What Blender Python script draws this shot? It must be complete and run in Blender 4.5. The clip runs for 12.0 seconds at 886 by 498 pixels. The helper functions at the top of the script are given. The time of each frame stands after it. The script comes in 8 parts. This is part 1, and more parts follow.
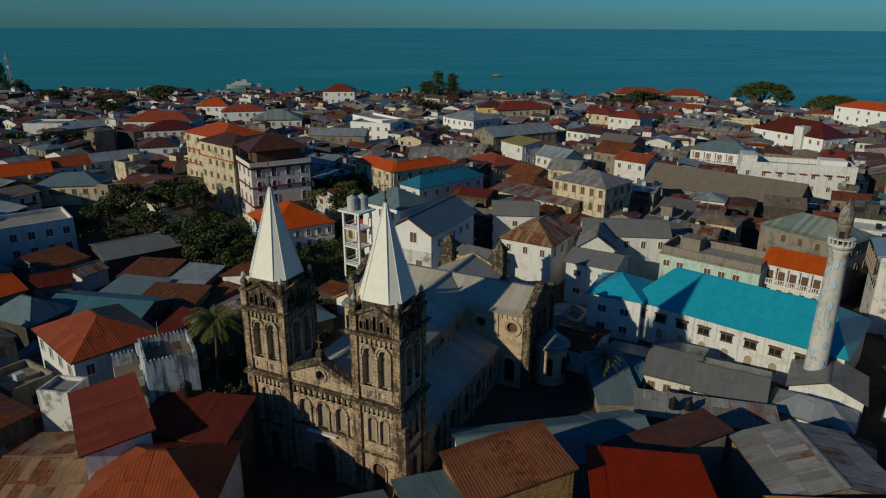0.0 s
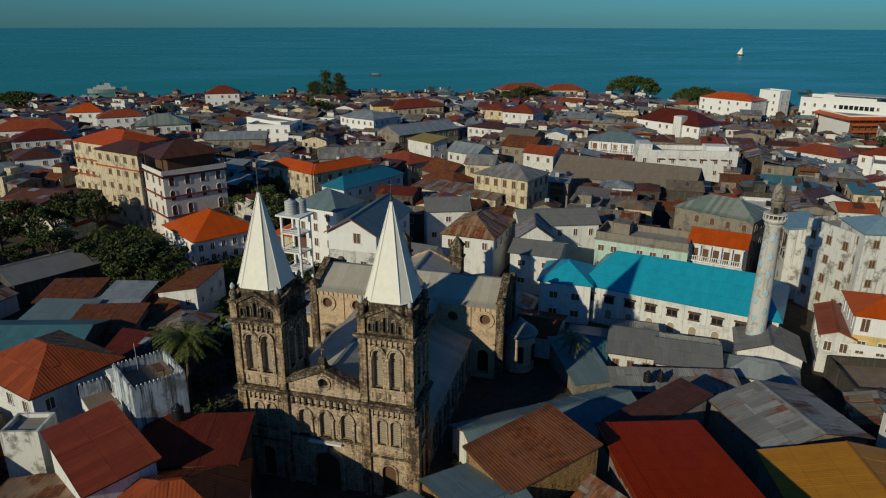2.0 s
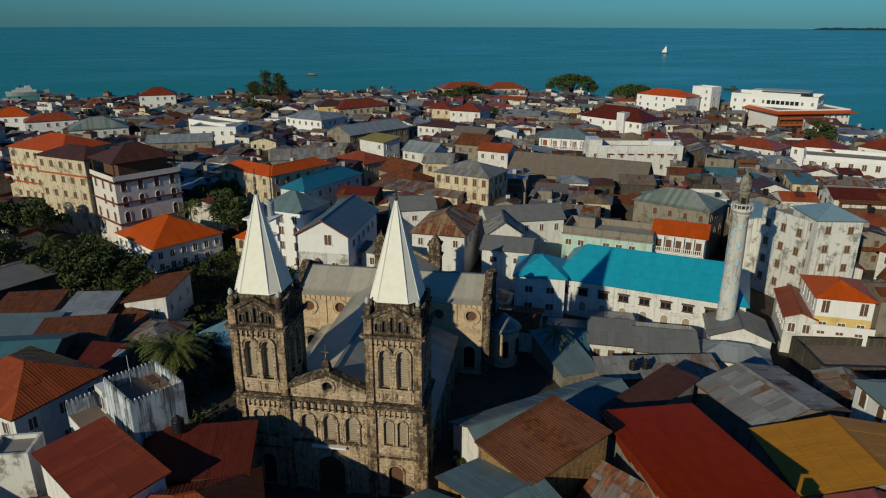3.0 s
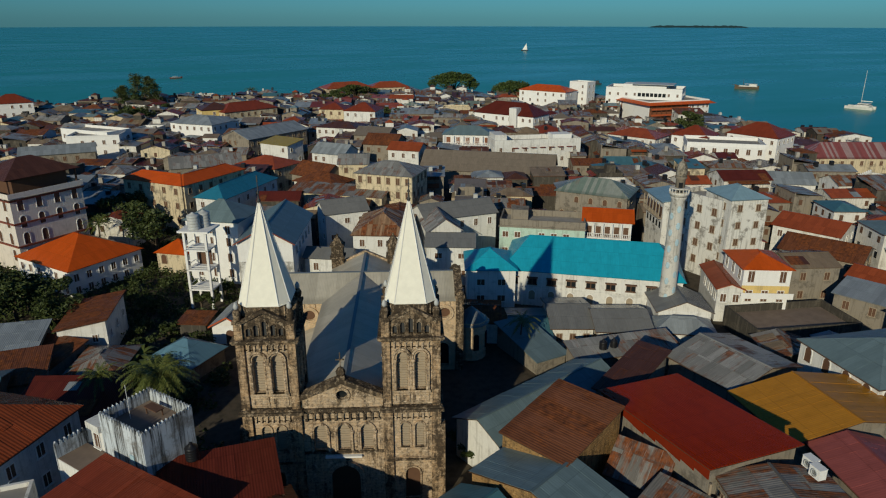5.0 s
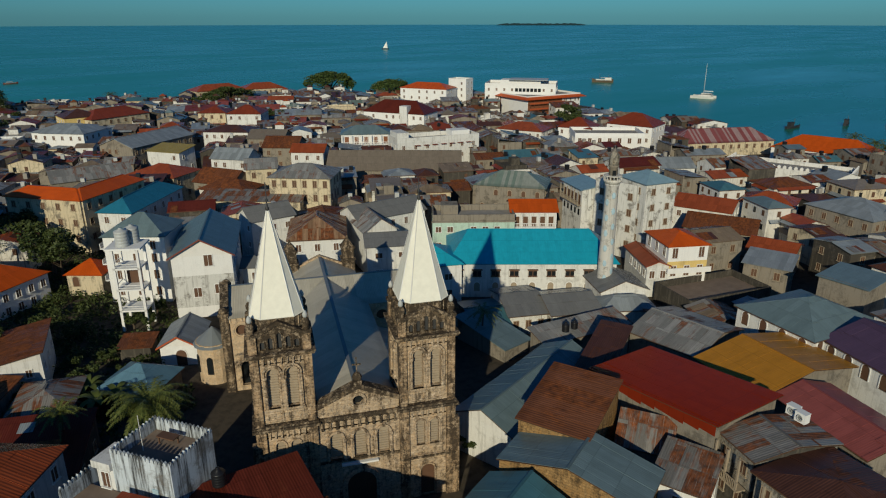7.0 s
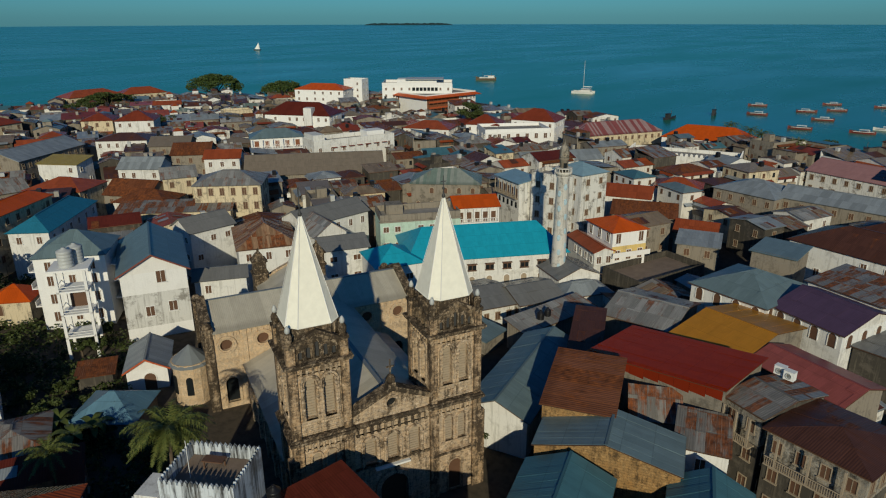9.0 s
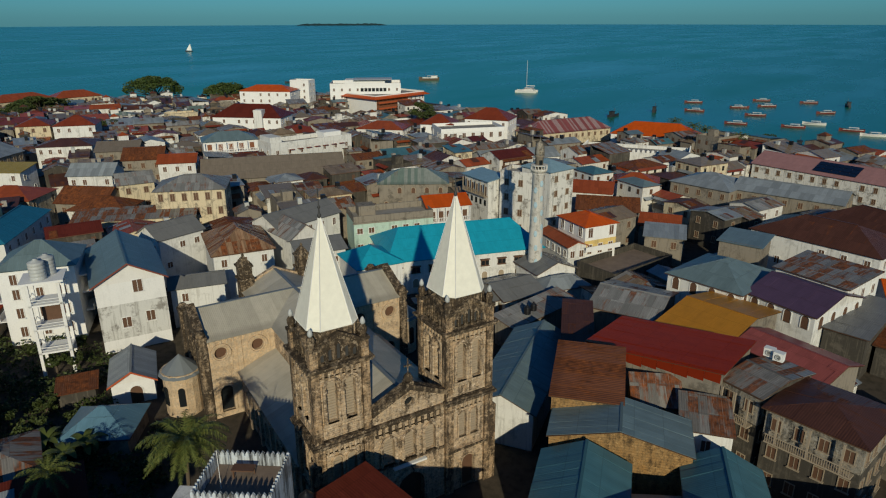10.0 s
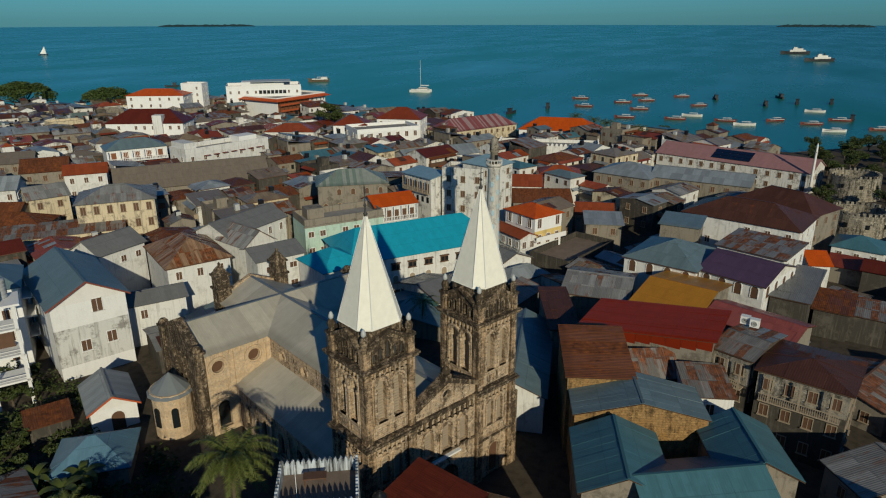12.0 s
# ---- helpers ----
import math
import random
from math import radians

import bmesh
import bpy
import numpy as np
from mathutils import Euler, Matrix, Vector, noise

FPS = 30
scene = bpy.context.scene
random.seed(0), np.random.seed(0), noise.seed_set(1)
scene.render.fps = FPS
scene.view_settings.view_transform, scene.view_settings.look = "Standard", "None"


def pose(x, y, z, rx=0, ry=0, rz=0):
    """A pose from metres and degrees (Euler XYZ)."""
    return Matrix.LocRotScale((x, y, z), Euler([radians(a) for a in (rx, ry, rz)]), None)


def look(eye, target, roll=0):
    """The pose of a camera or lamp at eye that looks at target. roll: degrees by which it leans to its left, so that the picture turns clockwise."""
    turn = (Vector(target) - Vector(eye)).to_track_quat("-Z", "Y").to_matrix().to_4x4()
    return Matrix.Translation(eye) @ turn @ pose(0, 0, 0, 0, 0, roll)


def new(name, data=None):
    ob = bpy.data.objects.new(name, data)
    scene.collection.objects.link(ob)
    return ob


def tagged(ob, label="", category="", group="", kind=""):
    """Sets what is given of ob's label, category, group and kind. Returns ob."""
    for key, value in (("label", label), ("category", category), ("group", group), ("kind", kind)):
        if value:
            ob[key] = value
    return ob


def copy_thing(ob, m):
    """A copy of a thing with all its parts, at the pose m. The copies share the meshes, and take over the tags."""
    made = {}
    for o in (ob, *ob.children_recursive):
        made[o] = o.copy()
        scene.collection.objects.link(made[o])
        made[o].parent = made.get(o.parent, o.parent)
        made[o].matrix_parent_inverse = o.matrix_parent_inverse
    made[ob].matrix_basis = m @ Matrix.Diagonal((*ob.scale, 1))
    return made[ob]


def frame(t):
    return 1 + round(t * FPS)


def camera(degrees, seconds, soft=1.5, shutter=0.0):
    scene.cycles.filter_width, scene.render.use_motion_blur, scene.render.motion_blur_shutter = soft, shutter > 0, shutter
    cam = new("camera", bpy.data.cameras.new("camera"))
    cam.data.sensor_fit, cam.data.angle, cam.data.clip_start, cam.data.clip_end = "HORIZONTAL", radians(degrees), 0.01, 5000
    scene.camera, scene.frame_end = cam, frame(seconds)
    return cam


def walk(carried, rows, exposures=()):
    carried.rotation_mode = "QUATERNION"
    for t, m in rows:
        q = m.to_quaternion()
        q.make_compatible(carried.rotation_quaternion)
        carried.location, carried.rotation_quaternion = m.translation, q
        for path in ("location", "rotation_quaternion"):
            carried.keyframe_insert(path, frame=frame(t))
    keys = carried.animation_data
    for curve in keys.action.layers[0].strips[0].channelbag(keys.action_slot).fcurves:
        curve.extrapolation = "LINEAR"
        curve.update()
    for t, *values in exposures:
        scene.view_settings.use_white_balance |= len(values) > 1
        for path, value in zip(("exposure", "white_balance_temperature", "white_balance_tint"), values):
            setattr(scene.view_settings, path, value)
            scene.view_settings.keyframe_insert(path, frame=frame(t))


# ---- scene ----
cam = camera(67.47, 12.0, 1.15)
PATH = [
    (0, (1.330, 0.960, 50.433), (1.269, 2.850, 49.782), 0.20),
    (0.5, (-1.667, 0.808, 50.461), (-1.639, 2.699, 49.809), 0.20),
    (1, (-4.754, 0.796, 50.432), (-4.634, 2.683, 49.779), 0.16),
    (1.5, (-7.953, 1.013, 50.365), (-7.739, 2.891, 49.712), 0.13),
    (2, (-11.155, 1.296, 50.270), (-10.848, 3.162, 49.617), 0.12),
    (2.5, (-14.417, 1.771, 50.213), (-14.015, 3.619, 49.560), 0.18),
    (3, (-17.667, 2.422, 50.176), (-17.173, 4.246, 49.522), 0.16),
    (5, (-30.430, 6.630, 50.226), (-29.579, 8.317, 49.570), 0.04),
    (5.5, (-33.590, 8.068, 50.250), (-32.651, 9.708, 49.593), 0.02),
    (6, (-36.640, 9.645, 50.289), (-35.617, 11.232, 49.631), -0.01),
    (6.5, (-39.610, 11.362, 50.341), (-38.505, 12.893, 49.682), -0.03),
    (7, (-42.539, 13.248, 50.390), (-41.353, 14.716, 49.730), -0.05),
    (9, (-53.132, 22.398, 50.396), (-51.689, 23.615, 49.735), -0.13),
    (9.5, (-55.530, 24.965, 50.386), (-54.029, 26.111, 49.725), -0.13),
    (10, (-57.816, 27.702, 50.332), (-56.264, 28.775, 49.672), -0.13),
    (10.5, (-59.978, 30.507, 50.263), (-58.379, 31.512, 49.603), -0.12),
    (11, (-61.984, 33.407, 50.146), (-60.339, 34.335, 49.487), -0.13),
    (11.5, (-63.898, 36.409, 50.053), (-62.211, 37.257, 49.394), -0.13),
    (12, (-65.633, 39.413, 49.995), (-63.909, 40.184, 49.336), -0.11),
]
walk(cam, [(t, look(eye, target, roll)) for t, eye, target, roll in PATH],
     [(0.0, -0.29, 6400, 4), (2.5, -0.11, 6400, 4), (5.5, -0.06, 6400, 4), (12.0, -0.06, 6400, 4)])

# ---- light ----
SUN_ELEVATION, SUN_AZIMUTH = 20.6, 230.0      # degrees; azimuth clockwise from +y
sun_dir = Vector((math.sin(radians(SUN_AZIMUTH)) * math.cos(radians(SUN_ELEVATION)),
                  math.cos(radians(SUN_AZIMUTH)) * math.cos(radians(SUN_ELEVATION)),
                  math.sin(radians(SUN_ELEVATION))))
world = bpy.data.worlds.new("sky")
scene.world = world
world.use_nodes = True
wn = world.node_tree.nodes
sky = wn.new("ShaderNodeTexSky")
sky.sky_type, sky.sun_disc = "NISHITA", False
sky.sun_elevation, sky.sun_rotation = radians(SUN_ELEVATION), radians(SUN_AZIMUTH)
sky.air_density, sky.dust_density, sky.ozone_density = 1.0, 0.3, 3.0
tint = wn.new("ShaderNodeMix")
tint.data_type, tint.blend_type = "RGBA", "MULTIPLY"
tint.inputs["Factor"].default_value = 1.0
tint.inputs["B"].default_value = (0.23, 0.67, 1.10, 1)
world.node_tree.links.new(sky.outputs["Color"], tint.inputs["A"])
world.node_tree.links.new(tint.outputs["Result"], wn["Background"].inputs["Color"])
wn["Background"].inputs["Strength"].default_value = 0.058
lamp = bpy.data.lights.new("sun", "SUN")
lamp.energy, lamp.angle, lamp.color = 3.5, radians(0.6), (0.98, 0.87, 0.66)
sun = new("sun", lamp)
sun.matrix_world = look(sun_dir * 300, (0, 0, 0))

# ---- materials ----
GROUND, SEA = 2.2, 0.0


class Nodes:
    """A short way to write a node material."""

    def __init__(self, name):
        self.m = bpy.data.materials.new(name)
        self.m.use_nodes = True
        self.t = self.m.node_tree
        self.bsdf = self.t.nodes["Principled BSDF"]
        self.pos = self.t.nodes.new("ShaderNodeNewGeometry")

    def put(self, kind, out, **ins):
        n = self.t.nodes.new(kind)
        for k, v in ins.items():
            k = k.replace("_", " ")
            if isinstance(v, bpy.types.NodeSocket):
                self.t.links.new(v, n.inputs[k])
            else:
                n.inputs[k].default_value = v
        return n.outputs[out]

    def stretch(self, x, y, z, source=None):
        n = self.t.nodes.new("ShaderNodeMapping")
        n.inputs["Scale"].default_value = (x, y, z)
        self.t.links.new(source or self.pos.outputs["Position"], n.inputs["Vector"])
        return n.outputs["Vector"]

    def noise(self, scale, detail=4.0, vector=None, rough=0.55):
        return self.put("ShaderNodeTexNoise", "Fac", Vector=vector or self.pos.outputs["Position"], Scale=scale,
                        Detail=detail, Roughness=rough)

    def ramp(self, fac, lo, hi):
        n = self.t.nodes.new("ShaderNodeMapRange")
        self.t.links.new(fac, n.inputs["Value"])
        n.inputs["From Min"].default_value, n.inputs["From Max"].default_value = lo, hi
        return n.outputs["Result"]

    def math(self, op, a, b):
        n = self.t.nodes.new("ShaderNodeMath")
        n.operation = op
        for i, v in enumerate((a, b)):
            if isinstance(v, bpy.types.NodeSocket):
                self.t.links.new(v, n.inputs[i])
            else:
                n.inputs[i].default_value = v
        return n.outputs[0]

    def mix(self, fac, a, b, blend="MIX"):
        n = self.t.nodes.new("ShaderNodeMix")
        n.data_type, n.blend_type = "RGBA", blend
        for key, v in (("Factor", fac), ("A", a), ("B", b)):
            s = [i for i in n.inputs if i.name == key and (i.type == "RGBA" or key == "Factor" and i.type == "VALUE")][0]
            if isinstance(v, bpy.types.NodeSocket):
                self.t.links.new(v, s)
            elif key == "Factor":
                s.default_value = v
            else:
                s.default_value = (*v, 1)
        return [o for o in n.outputs if o.type == "RGBA"][0]

    def finish(self, colour, rough=0.8, metal=0.0, bump=None, strength=0.3, distance=0.05, spec=0.3):
        if isinstance(colour, bpy.types.NodeSocket):
            self.t.links.new(colour, self.bsdf.inputs["Base Color"])
        else:
            self.bsdf.inputs["Base Color"].default_value = (*colour, 1)
        if isinstance(rough, bpy.types.NodeSocket):
            self.t.links.new(rough, self.bsdf.inputs["Roughness"])
        else:
            self.bsdf.inputs["Roughness"].default_value = rough
        self.bsdf.inputs["Metallic"].default_value = metal
        self.bsdf.inputs["Specular IOR Level"].default_value = spec
        if bump is not None:
            self.t.links.new(self.put("ShaderNodeBump", "Normal", Height=bump, Strength=strength, Distance=distance),
                             self.bsdf.inputs["Normal"])
        return self.m


def dim(c, k):
    return tuple(min(1, v * k) for v in c)


def plaster(name, colour, grime=0.35, patch=0.0, wet=0.52, soot=(0.13, 0.115, 0.09)):
    """Limewashed plaster with rain streaks, damp patches and old repairs."""
    n = Nodes(name)
    rnd = n.t.nodes.new("ShaderNodeObjectInfo").outputs["Random"]
    c = n.mix(n.math("MULTIPLY", rnd, 0.6), colour, dim(colour, 0.82))
    c = n.mix(n.math("MULTIPLY", n.pos.outputs["Random Per Island"], 0.4), c, (colour[0] * 0.78, colour[1] * 0.68, colour[2] * 0.55))
    streak = n.ramp(n.noise(1.0, 6, n.stretch(2.4, 2.4, 0.16), 0.68), wet, wet + 0.16)
    c = n.mix(n.math("MULTIPLY", streak, grime), c, soot)
    blot = n.ramp(n.noise(0.45, 8, rough=0.72), 0.52, 0.62)
    c = n.mix(n.math("MULTIPLY", blot, min(0.9, grime * 0.7 + patch)), c, (0.12, 0.105, 0.085))
    fine = n.noise(6.0, 4)
    c = n.mix(n.math("MULTIPLY", n.ramp(fine, 0.45, 0.8), 0.25), c, dim(colour, 0.55))
    return n.finish(c, 0.9, bump=fine, strength=0.25, distance=0.03, spec=0.15)


def sheeting(name, colour, rust=0.3, rough=0.5, vary=0.35, rib=0.25, metal=0.0, cover=(1.0, 3.0), patch=0.20, spec=0.08, relief=0.5, alt=None, cross=False):
    """Corrugated roofing: ribs along the slope, sheets that differ, rust in runs and blots."""
    n = Nodes(name)
    uv = n.t.nodes.new("ShaderNodeUVMap").outputs["UV"]
    if cross:                # ribs that run along the eave
        quarter = n.t.nodes.new("ShaderNodeMapping")
        quarter.inputs["Rotation"].default_value = (0, 0, radians(90))
        n.t.links.new(uv, quarter.inputs["Vector"])
        uv = quarter.outputs["Vector"]
    own = n.t.nodes.new("ShaderNodeObjectInfo").outputs["Random"]
    cell = n.t.nodes.new("ShaderNodeVectorMath")
    cell.operation = "FLOOR"
    n.t.links.new(n.stretch(1.0 / cover[0], 1.0 / cover[1], 1, uv), cell.inputs[0])
    shift = n.t.nodes.new("ShaderNodeVectorMath")
    shift.operation = "ADD"
    n.t.links.new(cell.outputs["Vector"], shift.inputs[0])
    n.t.links.new(n.put("ShaderNodeCombineXYZ", "Vector", Z=n.math("MULTIPLY", own, 91.0)), shift.inputs[1])
    rnd = n.put("ShaderNodeTexWhiteNoise", "Value", Vector=shift.outputs["Vector"])
    c = n.mix(rnd, dim(colour, 1 + vary * 0.5), dim(colour, 1 - vary))
    if alt:
        c = n.mix(n.ramp(n.math("FRACT", n.math("MULTIPLY", rnd, 3.7), 0.0), 0.5, 0.56), c, alt)
    runs = n.noise(1.0, 5, n.stretch(2.2, 0.35, 1, uv))
    blot = n.noise(0.22, 5, rough=0.6)
    r2 = n.math("FRACT", n.math("MULTIPLY", rnd, 7.31), 0.0)
    c = n.mix(n.math("MULTIPLY", own, 0.35), c, dim(colour, 0.72))
    c = n.mix(n.math("MULTIPLY", n.pos.outputs["Random Per Island"], 0.5), c, dim(colour, 0.5))
    mask = n.math("ADD", n.math("MULTIPLY", runs, 0.55), n.math("MULTIPLY", blot, 0.55))
    mask = n.math("ADD", mask, n.math("MULTIPLY", n.math("SUBTRACT", r2, 0.5), patch))
    mask = n.ramp(mask, 0.78 - rust * 0.5, 0.90 - rust * 0.5)
    rusty = n.mix(n.ramp(n.noise(1.6, 5), 0.3, 0.7), (0.27, 0.085, 0.028), (0.065, 0.026, 0.015))
    c = n.mix(n.math("MULTIPLY", mask, min(1.0, rust * 2.2)), c, rusty)
    c = n.mix(n.math("MULTIPLY", n.ramp(n.noise(0.9, 6), 0.45, 0.8), 0.35), c, dim(colour, 0.45))
    lines = n.noise(1.0, 5, n.stretch(6.0, 0.30, 1, uv), 0.7)
    c = n.mix(n.math("MULTIPLY", n.ramp(lines, 0.48, 0.66), 0.18 + 0.55 * min(1.0, rust * 1.4)), c, dim(colour, 0.38))
    c = n.mix(n.math("MULTIPLY", n.ramp(n.noise(1.0, 4, n.stretch(8.0, 0.45, 7, uv), 0.7), 0.56, 0.70), 0.12 + 0.40 * rust), c, dim(colour, 1.9))
    row = n.t.nodes.new("ShaderNodeSeparateXYZ")
    n.t.links.new(n.stretch(1.0 / cover[0], 1.0 / cover[1], 1, uv), row.inputs["Vector"])
    lap = n.ramp(n.math("FRACT", row.outputs["Y"], 0.0), 0.035, 0.015)
    c = n.mix(n.math("MULTIPLY", lap, 0.45), c, dim(colour, 0.35))
    wave = n.t.nodes.new("ShaderNodeTexWave")
    wave.bands_direction = "X"
    n.t.links.new(uv, wave.inputs["Vector"])
    wave.inputs["Scale"].default_value = 0.314 / rib
    wave.inputs["Distortion"].default_value = 0.0
    return n.finish(c, n.ramp(mask, -1.5 * (1 - rough), 1.4), metal, bump=wave.outputs["Fac"], strength=relief, distance=0.03, spec=spec)


def stone(name, pale, dark, amount=0.5, course=0.42, fleck=0.5):
    """Weathered coral stone in courses: black lichen in streaks, ochre and white where old plaster is left."""
    n = Nodes(name)
    streak = n.noise(1.0, 6, n.stretch(1.9, 1.9, 0.17), 0.66)
    blot = n.noise(0.7, 7, rough=0.70)
    fine = n.noise(4.5, 7, rough=0.75)
    both = n.math("ADD", n.math("MULTIPLY", streak, 0.5), n.math("MULTIPLY", blot, 0.45))
    both = n.math("ADD", both, n.math("MULTIPLY", n.math("SUBTRACT", fine, 0.5), 0.30))
    c = n.mix(n.noise(0.9, 4), pale, (pale[0] * 0.92, pale[1] * 0.76, pale[2] * 0.56))
    c = n.mix(n.ramp(n.noise(2.6, 6, rough=0.7), 0.42, 0.62), c, dim(pale, 0.72))
    c = n.mix(n.math("MULTIPLY", n.ramp(both, 0.68 - amount * 0.42, 0.80 - amount * 0.42), 0.9), c, dark)
    c = n.mix(n.math("MULTIPLY", n.ramp(n.noise(1.9, 6, rough=0.75), 0.555, 0.60), fleck), c, dim(pale, 1.42))
    wave = n.t.nodes.new("ShaderNodeTexWave")
    wave.bands_direction = "Z"
    n.t.links.new(n.pos.outputs["Position"], wave.inputs["Vector"])
    wave.inputs["Scale"].default_value = 0.314 / course
    wave.inputs["Distortion"].default_value = 0.6
    wave.inputs["Detail"].default_value = 2.0
    joint = n.ramp(wave.outputs["Fac"], 0.16, 0.02)
    c = n.mix(n.math("MULTIPLY", joint, 0.20), c, dim(dark, 1.1))
    c = n.mix(n.math("MULTIPLY", n.ramp(fine, 0.50, 0.72), 0.6), c, dim(dark, 1.2))
    h = n.math("SUBTRACT", n.math("ADD", fine, n.noise(1.5, 5)), n.math("MULTIPLY", joint, 0.25))
    return n.finish(c, 0.95, bump=h, strength=0.8, distance=0.09, spec=0.1)


def plain(name, colour, rough=0.6, metal=0.0, vary=0.25, scale=2.0, spec=0.3):
    n = Nodes(name)
    f = n.noise(scale, 5)
    rnd = n.t.nodes.new("ShaderNodeObjectInfo").outputs["Random"]
    c = n.mix(f, dim(colour, 1 + vary), dim(colour, 1 - vary))
    c = n.mix(n.math("MULTIPLY", rnd, vary), c, dim(colour, 0.6))
    return n.finish(c, rough, metal, bump=f, strength=0.2, distance=0.02, spec=spec)


def leafy(name, a, b):
    n = Nodes(name)
    c = n.mix(n.pos.outputs["Random Per Island"], a, b)
    c = n.mix(n.math("MULTIPLY", n.noise(0.7, 3), 0.6), c, dim(a, 0.5))
    n.bsdf.inputs["Subsurface Weight"].default_value = 0.0
    return n.finish(c, 0.6, spec=0.25)


def ground_material():
    n = Nodes("earth_lane")
    c = n.mix(n.noise(0.08, 6), (0.065, 0.052, 0.038), (0.10, 0.082, 0.062))
    c = n.mix(n.ramp(n.noise(0.9, 6), 0.45, 0.75), c, (0.04, 0.036, 0.026))
    f = n.noise(4, 6)
    return n.finish(c, 0.95, bump=f, strength=0.4, distance=0.06, spec=0.1)


def sea_material():
    n = Nodes("sea_water")
    long = n.noise(1.0, 5, n.stretch(0.004, 0.012, 1.0), 0.6)
    c = n.mix(n.ramp(long, 0.35, 0.7), (0.004, 0.175, 0.110), (0.008, 0.225, 0.140))
    # water darkened towards low y in the colour, in place of weaker sky reflection
    sea_xyz = n.t.nodes.new("ShaderNodeSeparateXYZ")
    n.t.links.new(n.pos.outputs["Position"], sea_xyz.inputs["Vector"])
    c = n.mix(n.math("MULTIPLY", n.ramp(sea_xyz.outputs["Y"], 330.0, -60.0), 0.75), c, (0.003, 0.105, 0.078))
    h = n.math("ADD", n.noise(0.35, 5, n.stretch(0.5, 1.0, 1.0)), n.math("MULTIPLY", n.noise(0.06, 3), 2.0))
    return n.finish(c, n.ramp(long, -0.3, 2.6), bump=h, strength=0.13, distance=0.5, spec=0.35)


